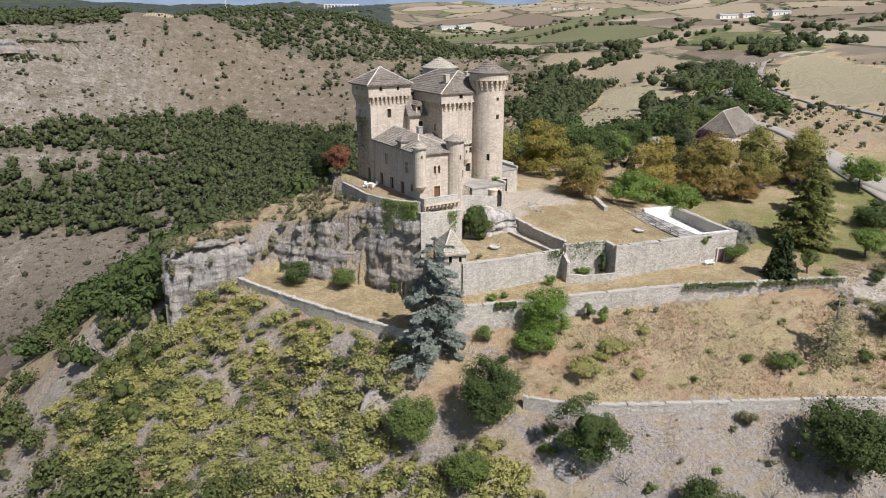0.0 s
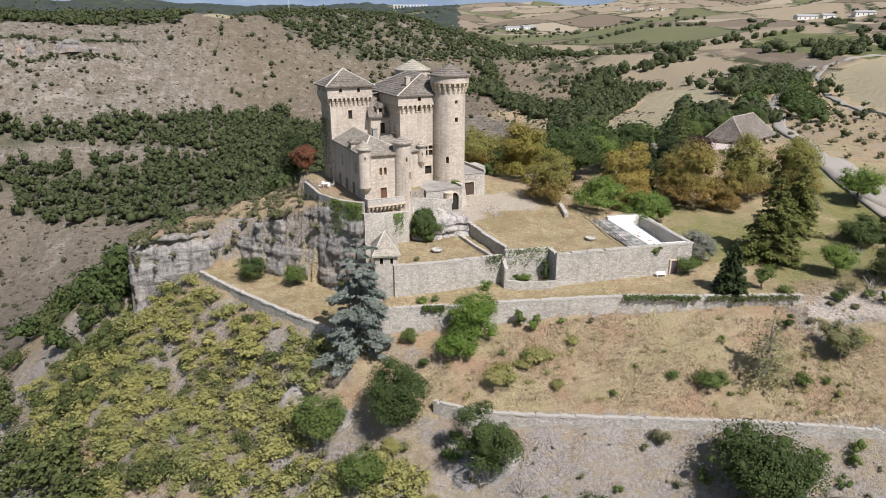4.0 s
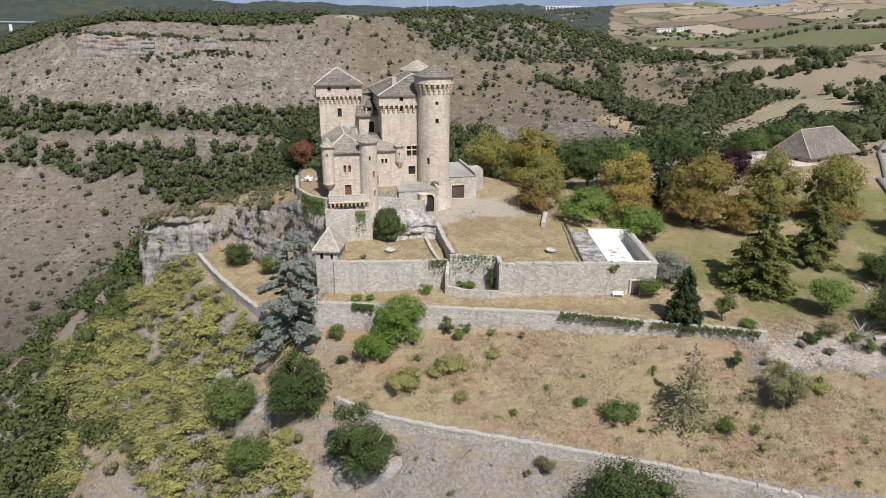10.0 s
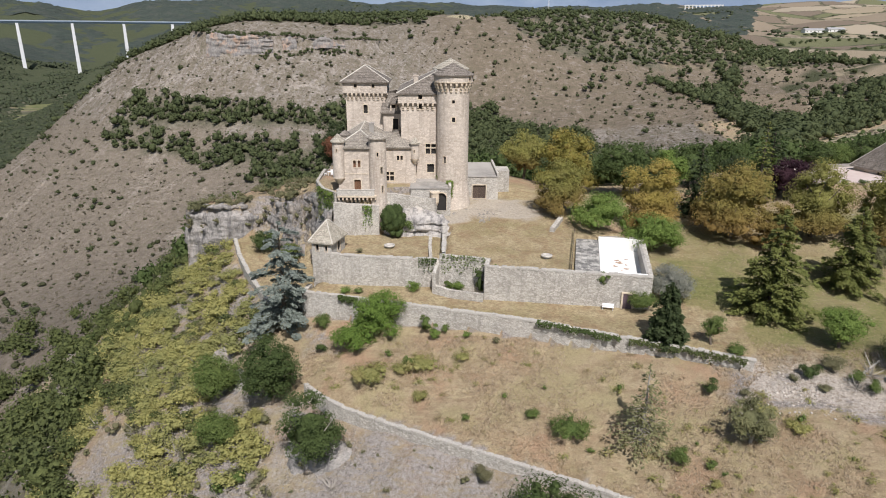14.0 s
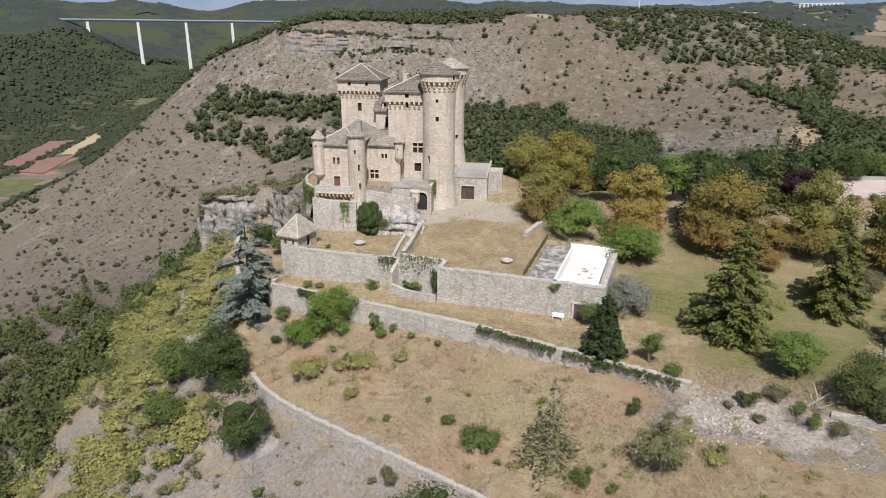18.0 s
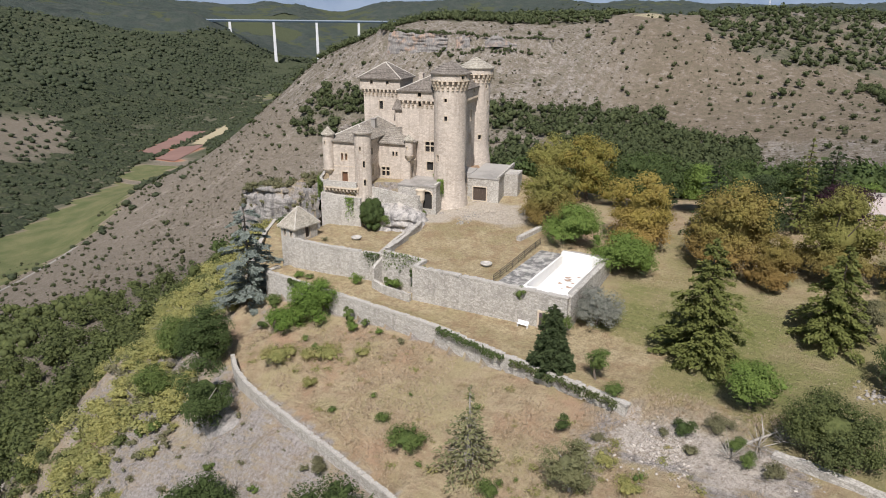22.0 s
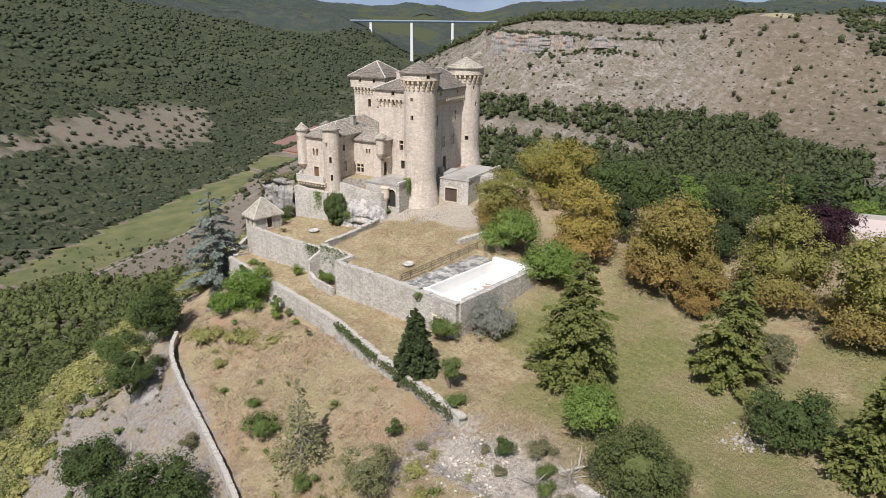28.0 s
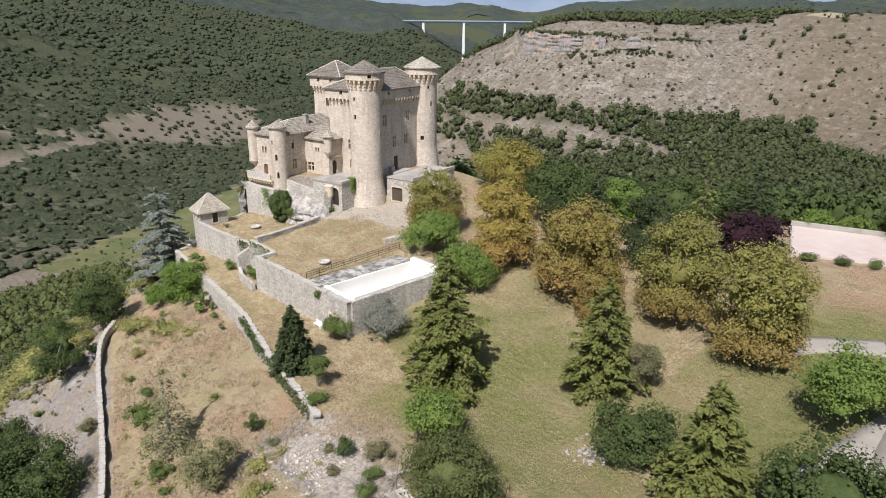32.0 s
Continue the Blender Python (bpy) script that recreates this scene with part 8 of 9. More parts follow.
def woods_valley():
    x, y, r, rng = grid_points(-1900, -330, -160, 2300, 10.0, 14)
    z = height(x, y)
    n1 = fbm2(x, y, 0.006, 28)
    n2 = fbm2(x, y, 0.03, 29)
    d = (1.15 + 0.5 * n1 + 0.5 * n2) * ((z > -133) | (x < river_edge(y)))
    strip_k = (np.abs(z + 101 + 3 * n1) < 2.4) & (y < 700)
    strip2 = np.abs(z + 48 + 5 * n2) < 3.5
    d = d * np.where(strip_k, 0.08, 1) * np.where(strip2, 0.45, 1)
    d = d * np.where((x > -420) & (y < 560), 0.12, 1)
    bank = ((x < river_edge(y)) & (x > river_edge(y) - 60)) * 1.2
    d = np.where(valley_open(x, y), 0.42, d)
    for f in FIELDS_GREEN + FIELDS_RED + FIELDS_STRAW:
        d = np.where(inside(f, x, y), 0, d)
        bank = np.where(inside(f, x, y), 0, bank)
    k = (r < np.maximum(d, bank)) & ((x - 50) ** 2 + (y - 60) ** 2 > 380 ** 2) & (x > -1000) & (y < 1050)
    s = rng.uniform(5, 9.5, len(x))[k]
    scatter("valley_woods", "unbroken woods on the far side of the river valley", x[k], y[k], s, 9, 0.28, L_VALLEY, 34, 8, tall=0.65)
    # the closed canopy behind and between them
    canopy("valley_canopy", np.arange(-1900, -425, 6.5), np.arange(-160, 2300, 6.5), valley_cover, -1.5, 4.0, 77, M_CANOPY)
    k = (r < d * 0.2) & ((x <= -1000) | (y >= 1050))
    scatter("far_valley_woods", "dark oak woods on the distant valley sides", x[k], y[k], rng.uniform(9, 17, len(x))[k], 0, 0.4, L_VALLEY, 36, 8, tall=0.7)


def valley_cover(x, y, z):
    n1, n2 = fbm2(x, y, 0.006, 28), fbm2(x, y, 0.03, 29)
    d = (1.15 + 0.5 * n1 + 0.5 * n2) * ((z > -133) | (x < river_edge(y) - 4))
    d = d * np.where((np.abs(z + 101 + 3 * n1) < 2.4) & (y < 700), 0, 1) * np.where(np.abs(z + 48 + 5 * n2) < 3.0, 0.3, 1)
    d = np.where(valley_open(x, y), 0, d)
    for f in FIELDS_GREEN + FIELDS_RED + FIELDS_STRAW:
        d = np.where(inside(f, x, y), 0, d)
    return d + 0.25 * fbm2(x, y, 0.2, 78) > 0.72


def far_cover(x, y, z):
    n1 = fbm2(x, y, 0.0032, 41)
    wild = np.where(~east_plain(x, y), 1.0 + 0.5 * n1, -1)
    return (wild + 0.3 * fbm2(x, y, 0.02, 79) > 0.62) & (n1 + 0.7 * fbm2(x, y, 0.011, 42) > -0.45) & (z > -125) & ((y > 2290) | (x < -1890) | ((x > -420) & (y > 900)))


def canopy(name, xs, ys, cover_of, lo, hi, seed, material):
    """A closed forest roof: an uneven sheet of crowns, each facet one tree top."""
    rng = np.random.RandomState(seed)
    X, Y = np.meshgrid(xs, ys)
    step = xs[1] - xs[0]
    x, y = X.ravel() + rng.uniform(-0.34, 0.34, X.size) * step, Y.ravel() + rng.uniform(-0.34, 0.34, X.size) * step
    z = height(x, y)
    on = cover_of(x, y, z)
    top = z + np.where(on, rng.uniform(lo, hi, len(x)), -4.0)
    nx, ny = len(xs), len(ys)
    i = np.arange(nx * ny).reshape(ny, nx)
    q = np.stack([i[:-1, :-1], i[:-1, 1:], i[1:, 1:], i[1:, :-1]], -1).reshape(-1, 4)
    q = q[on[q].any(axis=1)]
    used, inv = np.unique(q, return_inverse=True)
    V = np.stack([x, y, top], -1)[used]
    tagged(new(name, raw_mesh(name, V, as_tris(inv.reshape(-1, 4)), material)), "closed canopy of dark green oak woods", "woods", kind="stuff")


def woods_far():
    x, y, r, rng = grid_points(-3900, 2600, -100, 4700, 44, 15)
    z = height(x, y)
    n1 = fbm2(x, y, 0.0032, 41)
    n2 = fbm2(x, y, 0.011, 42)
    d = np.where(~east_plain(x, y), 1.0 + 0.4 * n1, np.clip(n1 * 1.3 + n2 * 0.5 - 0.25, 0, 1))
    k = (r < d) & (x > -200 - (y - 800) * 0.45) & (y < 3600) & ((y > 700) | (x < -1850)) & ((x > -900) | (y > 1900) | (x < -1850)) & (z > -125)
    s = rng.uniform(11, 26, len(x))[k]
    scatter("far_woods", "distant woods on the hills", x[k], y[k], s, 3, 0.4, L_VALLEY, 35, 8, tall=0.5, lobes=3, core=0.85)
    canopy("far_canopy", np.arange(-3900, 1200, 21.0), np.arange(-100, 4700, 21.0), far_cover, -2.0, 9.0, 80, M_HAZEWOODS)
    # hedges and copses between the eastern fields
    hx, hy = [], []
    for a, b, n in (((136, 262), (166, 337), 70), ((166, 337), (157, 420), 60), ((166, 337), (240, 466), 60), ((240, 466), (310, 471), 34), ((310, 471), (420, 640), 44), ((274, 352), (330, 397), 60), ((262, 330), (300, 345), 40), ((295, 340), (330, 375), 40), ((395, 425), (425, 425), 26), ((420, 421), (560, 470), 30), ((160, 210), (205, 255), 40), ((165, 200), (195, 225), 26),
                    ((560, 761), (905, 1132), 40), ((149, 420), (180, 560), 40), ((300, 620), (489, 834), 30), ((388, 454), (516, 669), 30), ((150, 180), (175, 210), 26), ((230, 560), (420, 700), 46), ((420, 700), (700, 760), 44), ((300, 700), (330, 1000), 44), ((120, 700), (330, 800), 40), ((330, 1000), (800, 1150), 50), ((60, 900), (330, 1000), 40), ((500, 560), (900, 700), 44),
                    ((100, 1150), (500, 1350), 40), ((500, 1350), (1000, 1500), 40), ((700, 760), (1000, 1050), 36), ((200, 1350), (150, 1700), 30), ((420, 480), (640, 560), 36)):
        t = rng.rand(n)
        hx.append(a[0] + (b[0] - a[0]) * t + rng.normal(0, 5, n))
        hy.append(a[1] + (b[1] - a[1]) * t + rng.normal(0, 7, n))
    hx, hy = np.concatenate(hx), np.concatenate(hy)
    scatter("hedges", "hedges and copses between straw-coloured fields", hx, hy, rng.uniform(5, 11, len(hx)), 22, 0.26, L_FAR, 37)


def east_brush():
    x, y, r, rng = grid_points(138, 420, 60, 400, 4.2, 60)
    n1 = fbm2(x, y, 0.05, 64)
    ok = ~inside(FIELDS_STRAW[0], x, y) & ~inside(FIELDS_STRAW[1], x, y)
    rx = np.interp(y, [86, 108, 122, 155, 190, 222, 282, 325, 398], [124, 130, 137, 156, 180, 206, 250, 290, 372])
    tx = np.interp(y, [160, 200, 238, 293, 351, 395], [215, 237, 256, 291, 335, 380])
    ok &= (np.abs(x - rx) > 6) & (np.abs(x - tx) > 5)
    k = (r < 0.16 + 0.28 * n1) & ok
    scatter("eastern_brush", "brown and grey-green brush beside the fields", x[k], y[k], 0.8 + 3.4 * rng.rand(len(x))[k] ** 2.2, 10, 0.36, L_SCRUB, 65, lobes=2, core=0.8)
    k = (r > 0.955 - 0.03 * n1) & ok
    scatter("eastern_bushes", "dark green bushes beside the fields", x[k], y[k], rng.uniform(2.5, 5.5, len(x))[k], 30, 0.2, L_FAR, 66, lobes=3, core=0.8)


def roadside_trees():
    rng = np.random.RandomState(63)
    y = rng.uniform(196, 330, 90)
    rx = np.interp(y, [190, 222, 282, 325, 398], [180, 206, 250, 290, 372])
    off = rng.uniform(6, 19, 90) * np.where(rng.rand(90) < 0.35, -1, 1)
    k = (off > 0) | (y > 250)
    scatter("roadside_trees", "dark green oaks along the road", (rx + off)[k], y[k], rng.uniform(7, 12, 90)[k], 90, 0.13, L_OAK, 64, 6, tall=0.9, lobes=6, core=0.65)


def cliff_brush():
    rng = np.random.RandomState(67)
    line = [(-9.5, 118, -4), (-12.0, 112.5, -3.9), (-11, 108.4, -3.4), (-4, 109.6, -2.6), (5.5, 110.6, -1.2), (9.8, 107.2, 0), (14.8, 103, 1.6), (21, 98.4, 4.2), (24.8, 94.4, 4.4)]
    m = 130
    t = rng.uniform(0.6, 8, m)
    x, y, z = (np.interp(t, range(9), [p[i] for p in line]) for i in range(3))
    hang = rng.rand(m) < 0.22
    x, y = x + np.where(hang, 0.5, rng.uniform(-0.6, 0.4, m)), y + np.where(hang, -1.3, rng.uniform(-0.2, 2.5, m))
    z = z - np.where(hang, rng.uniform(1.2, 5.5, m), 0.5)
    scatter("cliff_edge_scrub", "brown-green brush on the cliff's edge and ledges", x, y, rng.uniform(1.0, 2.8, m), 90, 0.09, L_SCRUB, 68, lobes=4, core=0.6, z=z)
    x, y, r, rng = grid_points(-23, -13, 96, 124, 3.0, 69)
    k = (r < 0.75) & (height(x, y) < -12)
    scatter("cliff_foot_oaks", "green oaks at the cliff's end", x[k], y[k], rng.uniform(3, 5.5, len(x))[k], 110, 0.09, L_WEST, 70, tall=0.95, lobes=5, core=0.7)


def slope_scrub():
    x, y, r, rng = grid_points(-60, 30, 40, 112, 1.4, 16)
    z = height(x, y)
    n1 = fbm2(x, y, 0.09, 51)
    ok = (z < -10.5) & ~inside(P_SPUR, x, y) & ~inside(P_CLIFF, x, y) & ~((x > 20) & (y < 76) & (y > 63 - (x - 20) * 0.4))
    streaks = fbm2(x * 0.55 + y * 0.2, (y * 0.9 - x * 0.35) * 0.4, 0.55, 53)
    d = np.clip(3.0 * (0.80 + 0.5 * n1 + 1.6 * streaks + 0.014 * (y - 74)), 0.08, 0.88) * ok * (x > -36)
    k = r < d
    s = rng.uniform(1.8, 4.4, len(x)) * rng.uniform(0.75, 1.15, len(x))
    edge = wood_edge(y) + 4 * n1
    pick = rng.rand(len(x))
    kk = k & (x > edge - 2)
    yl = kk & (pick < 0.72)
    scatter("yellow_scrub", "yellow-green maple scrub on the rocky slope", x[yl], y[yl], s[yl] * 1.15, 150, 0.115, L_YELLOW, 38, 8, tall=0.6, lobes=4, core=0.6)
    ol = kk & (pick > 0.87)
    scatter("olive_scrub", "olive-green box and oak scrub between the maples", x[ol], y[ol], s[ol], 150, 0.115, L_WEST, 50, 8, tall=0.65, lobes=4, core=0.6)
    gr = kk & (pick > 0.72) & (pick < 0.85)
    scatter("dull_scrub", "dull brownish scrub on the rocky slope", x[gr], y[gr], s[gr] * 0.8, 140, 0.115, L_SCRUB, 49, 8, tall=0.6, lobes=4, core=0.6)
    k2 = ok & (x < 24) & (x < edge + 9) & (x > edge - 3) & (rng.rand(len(x)) < 0.022)
    s2 = rng.uniform(3.0, 6.5, len(x))
    scatter("slope_oaks", "dark green oak scrub low on the slope", x[k2], y[k2], s2[k2], 250, 0.105, L_WEST, 39, 8, tall=0.9, lobes=6, core=0.6)
    kg = (rng.rand(len(x)) < 0.085) & ok
    scatter("grey_scrub", "dull grey-green juniper scrub between the rocks", x[kg], y[kg], s[kg] * 0.65, 90, 0.085, L_SCRUB, 40, lobes=4, core=0.6)


def scree_scrub():
    x, y, r, rng = grid_points(22, 125, 22, 62, 2.2, 17)
    low = y < 54.0 - (x - 57) * 0.33
    n1 = fbm2(x, y, 0.12, 61)
    k = (r < (0.27 + 0.3 * n1)) & low
    scatter("scree_scrub", "low bushes on the scree", x[k], y[k], (0.6 + 2.2 * rng.rand(len(x)) ** 2)[k], 90, 0.09, L_SCRUB, 43, lobes=4, core=0.6)
    k = (r > 0.90 - 0.06 * n1) & low
    scatter("scree_bushes", "green bushes on the scree", x[k], y[k], rng.uniform(1.4, 3.4, len(x))[k], 110, 0.085, L_IVY, 44, lobes=5, core=0.6)
    x, y, r, rng = grid_points(-12, 30, 100, 122, 1.3, 18)
    k = (r < 0.42) & inside(P_CLIFF, x, y) & ~inside(P_CASTLE, x, y)
    scatter("cliff_top_scrub", "brownish brush on top of the cliff", x[k], y[k], rng.uniform(1.2, 2.8, len(x))[k], 90, 0.09, L_SCRUB, 45, lobes=4, core=0.6)
    x, y, r, rng = grid_points(30, 100, 48, 76, 1.6, 19)
    n1 = fbm2(x, y, 0.15, 62)
    band = (y > 57.5 - (x - 57) * 0.33) & (y < 72.5 - 0.2 * (x - 60) * (x > 60)) & (x > 33)
    k = (r < 0.26 + 0.3 * n1) & band
    scatter("slope_herbs", "low herbs and brambles in the dry grass", x[k], y[k], (0.4 + 1.4 * rng.rand(len(x)) ** 2)[k], 40, 0.13, L_STRAW, 46, 8, tall=0.42, lobes=4, core=0.35)
    near_weeds = np.max([np.exp(-((x - a) ** 2 + 2 * (y - b) ** 2) / c ** 2) for a, b, c in ((42, 66, 6), (49, 68, 6), (68, 58, 5), (88, 60, 7), (97, 58, 7), (57, 70, 4), (79, 55, 6), (92, 52, 8), (84, 51, 6))], axis=0)
    k = (rng.rand(len(x)) < 0.75 * near_weeds + 0.25 * np.clip(fbm2(x, y, 0.3, 63), 0, 1)) & band
    scatter("slope_weeds", "low yellow-green weeds in the dry grass", x[k], y[k], (0.8 + 2.0 * rng.rand(len(x)) ** 2)[k], 60, 0.11, L_WEED, 64, 8, tall=0.4, lobes=4, core=0.3)
    k = (r > 0.965 - 0.03 * n1) & band
    scatter("slope_brambles", "green brambles in the dry grass", x[k], y[k], rng.uniform(0.6, 1.8, len(x))[k], 60, 0.12, L_IVY, 47, lobes=3, core=0.6)


def west_woods():
    x, y, r, rng = grid_points(-330, 28, -110, 150, 5.4, 55)
    z = height(x, y)
    n1 = fbm2(x, y, 0.05, 56)
    d = ((z < -20) & (z > -133)) * (1.15 + 0.6 * n1) * (x < wood_edge(y) + 4 * n1)
    d = d * (1 - np.clip((y - 100 + (x + 60) * 0.2) / 34, 0, 0.75) * (x < -30)) 
    k = r < d
    sc = rng.uniform(4.6, 10.0, len(x))
    close = k & (x > -105)
    scatter("west_woods", "green oak woods on the steep west slope", x[close], y[close], sc[close], 185, 0.12, L_WEST, 57, 8, tall=0.9, lobes=7, core=0.5)
    k = k & (x <= -105)
    wx, wy, wr, wg = grid_points(-40, 190, -130, 36, 5.4, 59)
    wk = (height(wx, wy) < -23) & (wr < 0.55 + 0.6 * fbm2(wx, wy, 0.05, 56)) & (wy < 40 - 0.3 * (wx - 30))
    scatter("lower_slope_woods", "green oak woods on the lower slope", wx[wk], wy[wk], wg.uniform(3, 7, len(wx))[wk], 14, 0.24, L_WEST, 61, 8, tall=0.95, lobes=3, core=0.8)
    scatter("valley_side_woods", "green oak woods lower on the valley side", x[k], y[k], sc[k], 12, 0.22, L_WEST, 58, 8, tall=0.95, lobes=3, core=0.8)


for job in (west_woods, woods_hill, scrub_hill, hill_brush, woods_top, woods_valley, woods_far, east_brush, roadside_trees, cliff_brush, slope_scrub, scree_scrub):
    job()


# ---- dry grass, stones ----
def tufts():
    rng = np.random.RandomState(71)
    n = 60000
    x, y = rng.uniform(30, 118, n), rng.uniform(46, 112, n)
    z = height(x, y)
    n1 = fbm2(x, y, 0.2, 72)
    slope_k = (y > 57.0 - (x - 57) * 0.33) & (y < 73) & ~inside(P_PATH, x, y)
    park = (x > 77) & (y > 70)
    bare = np.hypot((x - 93.0) / 7.5, (y - 64.6) / 4.6) + 0.5 * n1 < 1.15
    slope_k &= ~bare
    lawn = inside(P_LAWN, x, y) & ~((x > 65) & (x < 77) & (y < 96)) & (x > 47.5)
    k = (slope_k & (n1 > -0.15) & (rng.rand(n) < 0.7)) | (park & (rng.rand(n) < 0.12)) | (lawn & (rng.rand(n) < 0.15))
    x, y, z = x[k], y[k], z[k]
    m = len(x)
    b = 5
    a = rng.uniform(0, 6.283, (m, b))
    h = rng.uniform(0.08, 0.30, (m, b)) * np.where(slope_k[k], 1, 0.4)[:, None]
    w = 0.07
    ox, oy = x[:, None] + rng.normal(0, 0.14, (m, b)), y[:, None] + rng.normal(0, 0.14, (m, b))
    lean = rng.normal(0, 0.16, (2, m, b))
    zz = z[:, None] + 0 * a
    P = np.stack([np.stack([ox - np.cos(a) * w, oy - np.sin(a) * w, zz - 0.05], -1), np.stack([ox + np.cos(a) * w, oy + np.sin(a) * w, zz - 0.05], -1), np.stack([ox + lean[0], oy + lean[1], zz + h], -1)], 2).reshape(-1, 3)
    F = np.arange(len(P)).reshape(-1, 3)
    tagged(new("dry_grass", raw_mesh("dry_grass", P, F, leaf_mat("dry_grass_blades", (0.37, 0.285, 0.195), (0.56, 0.46, 0.335)))), "tufts of dry straw-coloured grass", "grass", kind="stuff")


def stones(name, label, x, y, size, seed, material):
    rng = np.random.RandomState(seed)
    bm = bmesh.new()
    bmesh.ops.create_icosphere(bm, subdivisions=1, radius=0.5)
    bm.verts.index_update()
    co = np.array([v.co[:] for v in bm.verts])
    fa = np.array([[v.index for v in f.verts] for f in bm.faces])
    bm.free()
    n = len(x)
    z = height(x, y)
    jit = co[None] * rng.uniform(0.6, 1.3, (n, len(co), 1)) * (size[:, None] * rng.uniform(0.6, 1.2, (n, 3)))[:, None, :] * np.array([1, 1, 0.7])
    V = (jit + np.stack([x, y, z + size * 0.1], -1)[:, None, :]).reshape(-1, 3)
    F = (fa[None] + (np.arange(n) * len(co))[:, None, None]).reshape(-1, 3)
    return tagged(new(name, raw_mesh(name, V, F, material)), label, "stones", kind="stuff")


def make_stones():
    rng = np.random.RandomState(81)
    x, y = rng.uniform(26, 118, 6000), rng.uniform(28, 62, 6000)
    k = (y < 53.6 - (x - 57) * 0.33) & (fbm2(x, y, 0.12, 82) > -0.35)
    stones("scree", "pale loose limestone scree", x[k], y[k], 0.08 + 0.34 * rng.rand(k.sum()) ** 2, 83, M_STONE)
    x, y = 95 + rng.normal(0, 5.0, 1800), 64.0 + rng.normal(0, 2.3, 1800)
    k = (fbm2(x, y, 0.3, 84) > 0.0) & (y < 68.6 - 0.05 * (x - 86))
    stones("rubble", "tumbled rubble of a broken wall", x[k], y[k], 0.07 + 0.38 * rng.rand(k.sum()) ** 4, 85, M_CHALK)
    x, y = rng.uniform(-30, 28, 5000), rng.uniform(44, 108, 5000)
    k = (height(x, y) < -11) & (fbm2(x, y, 0.15, 86) > 0.25)
    stones("slope_stones", "grey stones on the steep slope", x[k], y[k], 0.1 + 0.5 * rng.rand(k.sum()) ** 2, 87, M_STONE)
    x, y = rng.uniform(40.5, 52, 420), rng.uniform(97.5, 104.5, 420)
    k = (fbm2(x, y, 0.5, 89) > 0.1) & (height(x, y) > -0.5) & (height(x, y) < 4)
    stones("apron_rubble", "pale stones at the foot of the ramp", x[k], y[k], 0.08 + 0.5 * rng.rand(k.sum()) ** 3, 90, M_STONE)
    x, y = rng.normal(108.6, 1.0, 60), rng.normal(82.0, 0.9, 60)
    stones("stone_heap", "heap of pale stones on the grass", x, y, rng.uniform(0.2, 0.6, 60), 88, M_STONE)


def dead_bushes():
    rng = np.random.RandomState(91)
    spots = [(-2, 78), (3, 72), (9, 76), (6, 64), (-8, 86), (13, 69), (99, 67.6), (97, 65.4), (101, 69), (85, 57.8), (40, 53), (48, 50), (0, 90), (-5, 69), (15, 60), (55, 46), (73, 44)]
    T = []
    for x, y in spots:
        z = float(height(x, y))
        m = 46
        d = ball(m, rng)
        d[:, 2] = np.abs(d[:, 2]) * 0.8 + 0.15
        ln = rng.uniform(0.8, 2.2, (m, 1))
        a = np.array([x, y, z]) + d * ln * rng.uniform(0, 0.4, (m, 1))
        b = a + (d + rng.normal(0, 0.25, (m, 3))) * ln
        w = np.cross(d, rng.normal(0, 1, (m, 3)))
        w /= np.linalg.norm(w, axis=1, keepdims=True)
        T.append(np.stack([a - w * 0.05, a + w * 0.05, b], 1).reshape(-1, 3))
    V = np.concatenate(T)
    tagged(new("dead_twigs", raw_mesh("dead_twigs", V, np.arange(len(V)).reshape(-1, 3), M_DEAD)), "bleached dead twigs among the scrub", "twigs", kind="stuff")


tufts()
make_stones()
dead_bushes()

# hill crag: banded rock under the plateau's edge
CR = [(x + 2, y - 3.0) for x, y in CRAG]
rock_face("hill_crag", [CR[1], CR[2], (-160, 433.5), (-148, 437)], [25.2, 26.0, 25.6, 23.5], [6, 8, 10, 14], 3.2, "banded pale limestone crag on the hill", 0.8, 26, 9, 3.2, 4.0, M_CRAG)
rock_face("hill_crag_low", [(-143, 440), (-134, 445)], [22.6, 22.4], [15, 15], 2.0, "low broken limestone ledge on the hill", 0.8, 12, 12, 4.4, 2.0, M_CRAG)
rock_face("hill_crag_east", [(-124, 450), CR[4], (-104, 461)], [22.8, 23.4, 22.0], [16, 17, 17], 2.0, "low broken limestone ledge on the hill", 0.8, 12, 15, 4.4, 2.0, M_CRAG)


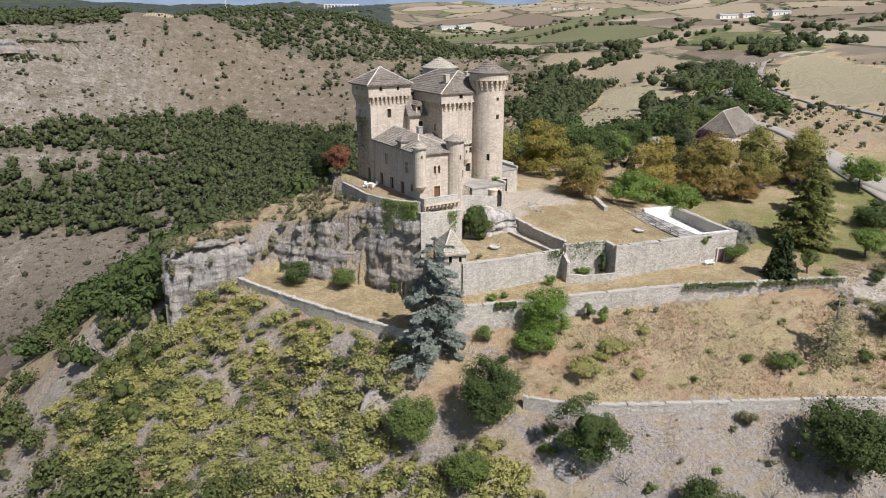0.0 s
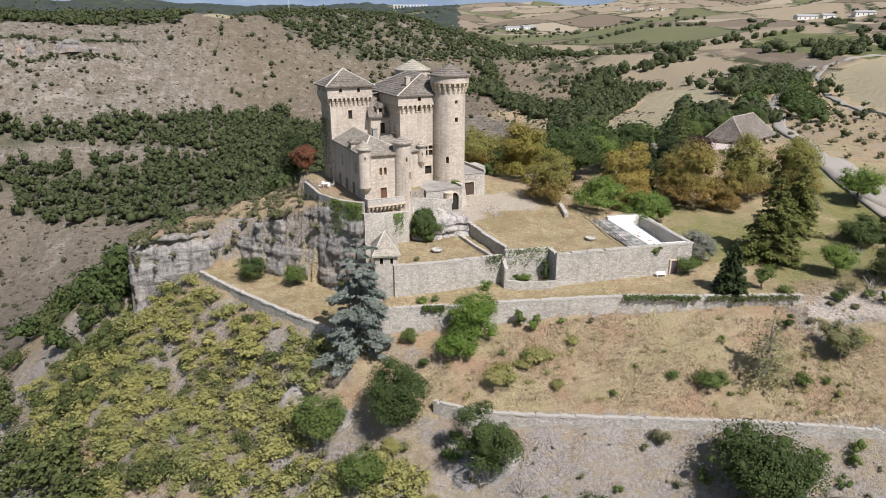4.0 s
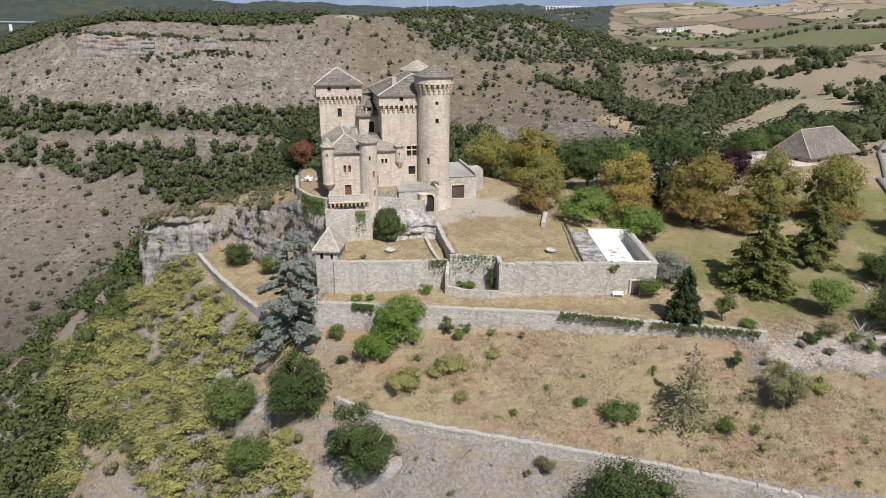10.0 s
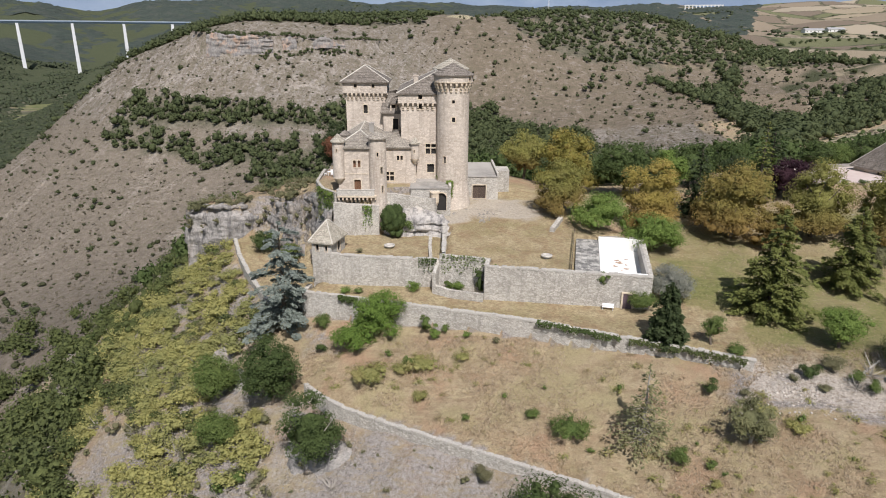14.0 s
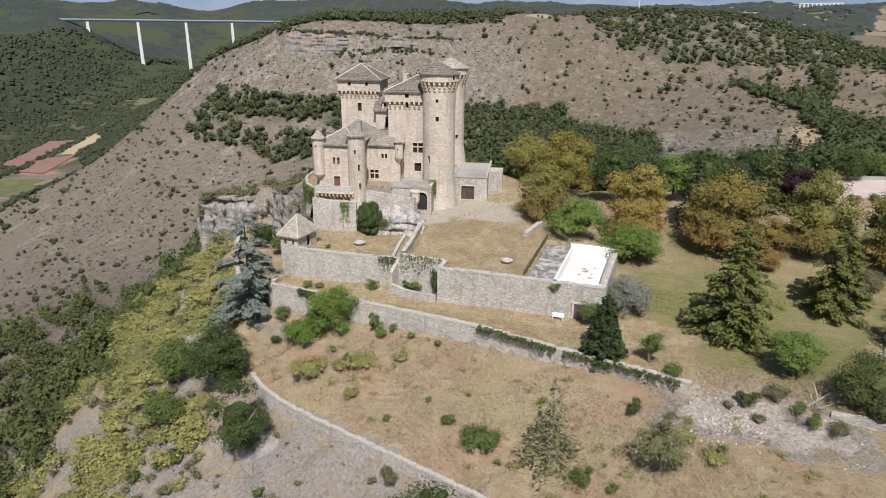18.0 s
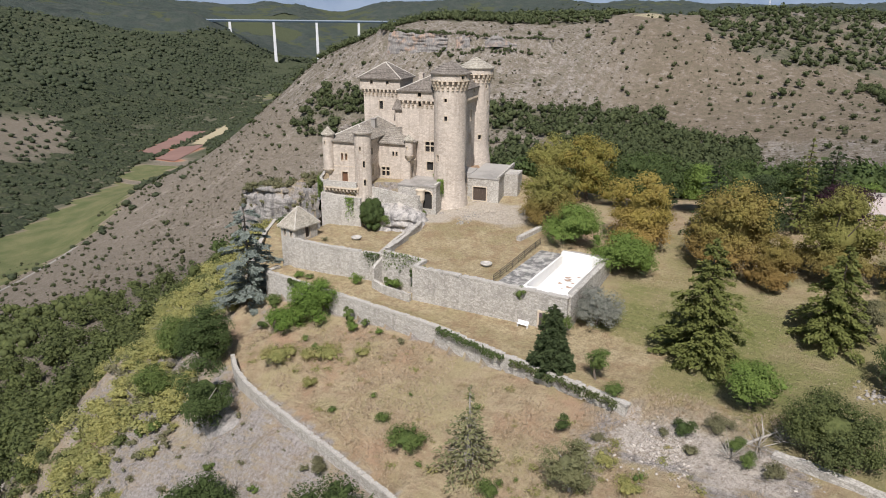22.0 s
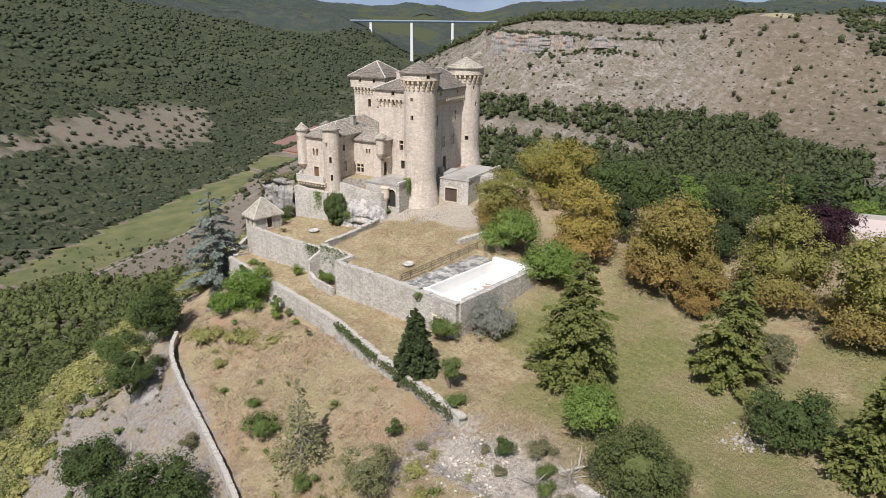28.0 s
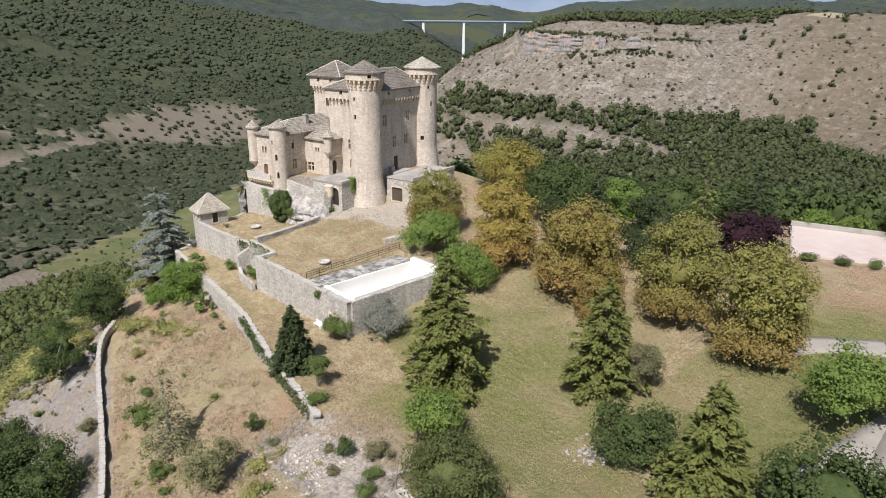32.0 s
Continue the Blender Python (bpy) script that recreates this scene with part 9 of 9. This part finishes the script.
# ---- coping stones on the walls ----
def coping_mesh(w, d, h, seed):
    rng = random.Random(seed)
    bm = bmesh.new()
    box(bm, -w / 2, w / 2, -d / 2, d / 2, 0, h)
    for v in bm.verts:
        v.co += Vector((rng.uniform(-.05, .05), rng.uniform(-.05, .05), rng.uniform(-.05, .05)))
    me = bpy.data.meshes.new("coping_stone")
    bm.to_mesh(me)
    bm.free()
    me.materials.append(M_COPING)
    return me


COPINGS = [coping_mesh(0.46, 0.72, 0.24, i) for i in range(6)]


def cope(wall, pts, top, step=0.5, deep=1.0, skip=0.04):
    """Coping stones along a wall's top, each a piece of the wall."""
    rng = random.Random(len(wall) + len(pts))
    parent = bpy.data.objects[wall]
    cum = [0.0]
    for a, b in zip(pts[:-1], pts[1:]):
        cum.append(cum[-1] + math.dist(a, b))
    n = min(290, int(cum[-1] / step))
    for i in range(n):
        if rng.random() < skip:
            continue
        q = cum[-1] * (i + 0.5) / n
        x, y, z = (float(np.interp(q, cum, [p[k] for p in pts])) if k < 2 else float(np.interp(q, cum, top)) for k in range(3))
        x2, y2 = (float(np.interp(q + 0.2, cum, [p[k] for p in pts])) for k in range(2))
        x1, y1 = (float(np.interp(q - 0.2, cum, [p[k] for p in pts])) for k in range(2))
        a = math.degrees(math.atan2(y2 - y1, x2 - x1))
        piece("coping_stone", COPINGS[rng.randrange(6)], parent, pose(x, y, z - 0.06 + rng.uniform(-.04, .04), rng.uniform(-4, 4), rng.uniform(-4, 4), a + rng.uniform(-6, 6)) @ Matrix.Diagonal((cum[-1] / n / 0.44 * rng.uniform(0.8, 1.5), deep * rng.uniform(0.85, 1.1), rng.uniform(0.6, 1.15), 1)))


cope("lower_wall", LOWWALL, [-12.85] * len(LOWWALL), 0.42, 0.78)
cope("parapet_wall", PARAPET, [-5.3, -5.1, -4.9, -4.6, -4.3, -4.4], 0.55, 1.05, 0.12)
cope("spur_wall", SPURWALL, [-8.7, -8.5, -8.5, -8.6, -9.0], 0.55, 0.95)
cope("garden_wall_front", [(29.8, 80.9), (36, 81.1), (46.2, 81.9)], [-0.35, -0.4, -0.35], 0.6, 1.05)
cope("pool_wall_front", [(53.6, 79.1), (65, 79.2), (75.9, 79.3)], [0.3, 0.4, 0.5], 0.6, 1.05)
cope("terrace_step_wall", [(47.0, 82.6), (45.9, 88.5), (44.6, 95.2)], [0.75, 0.7, 1.1], 0.6, 0.9)
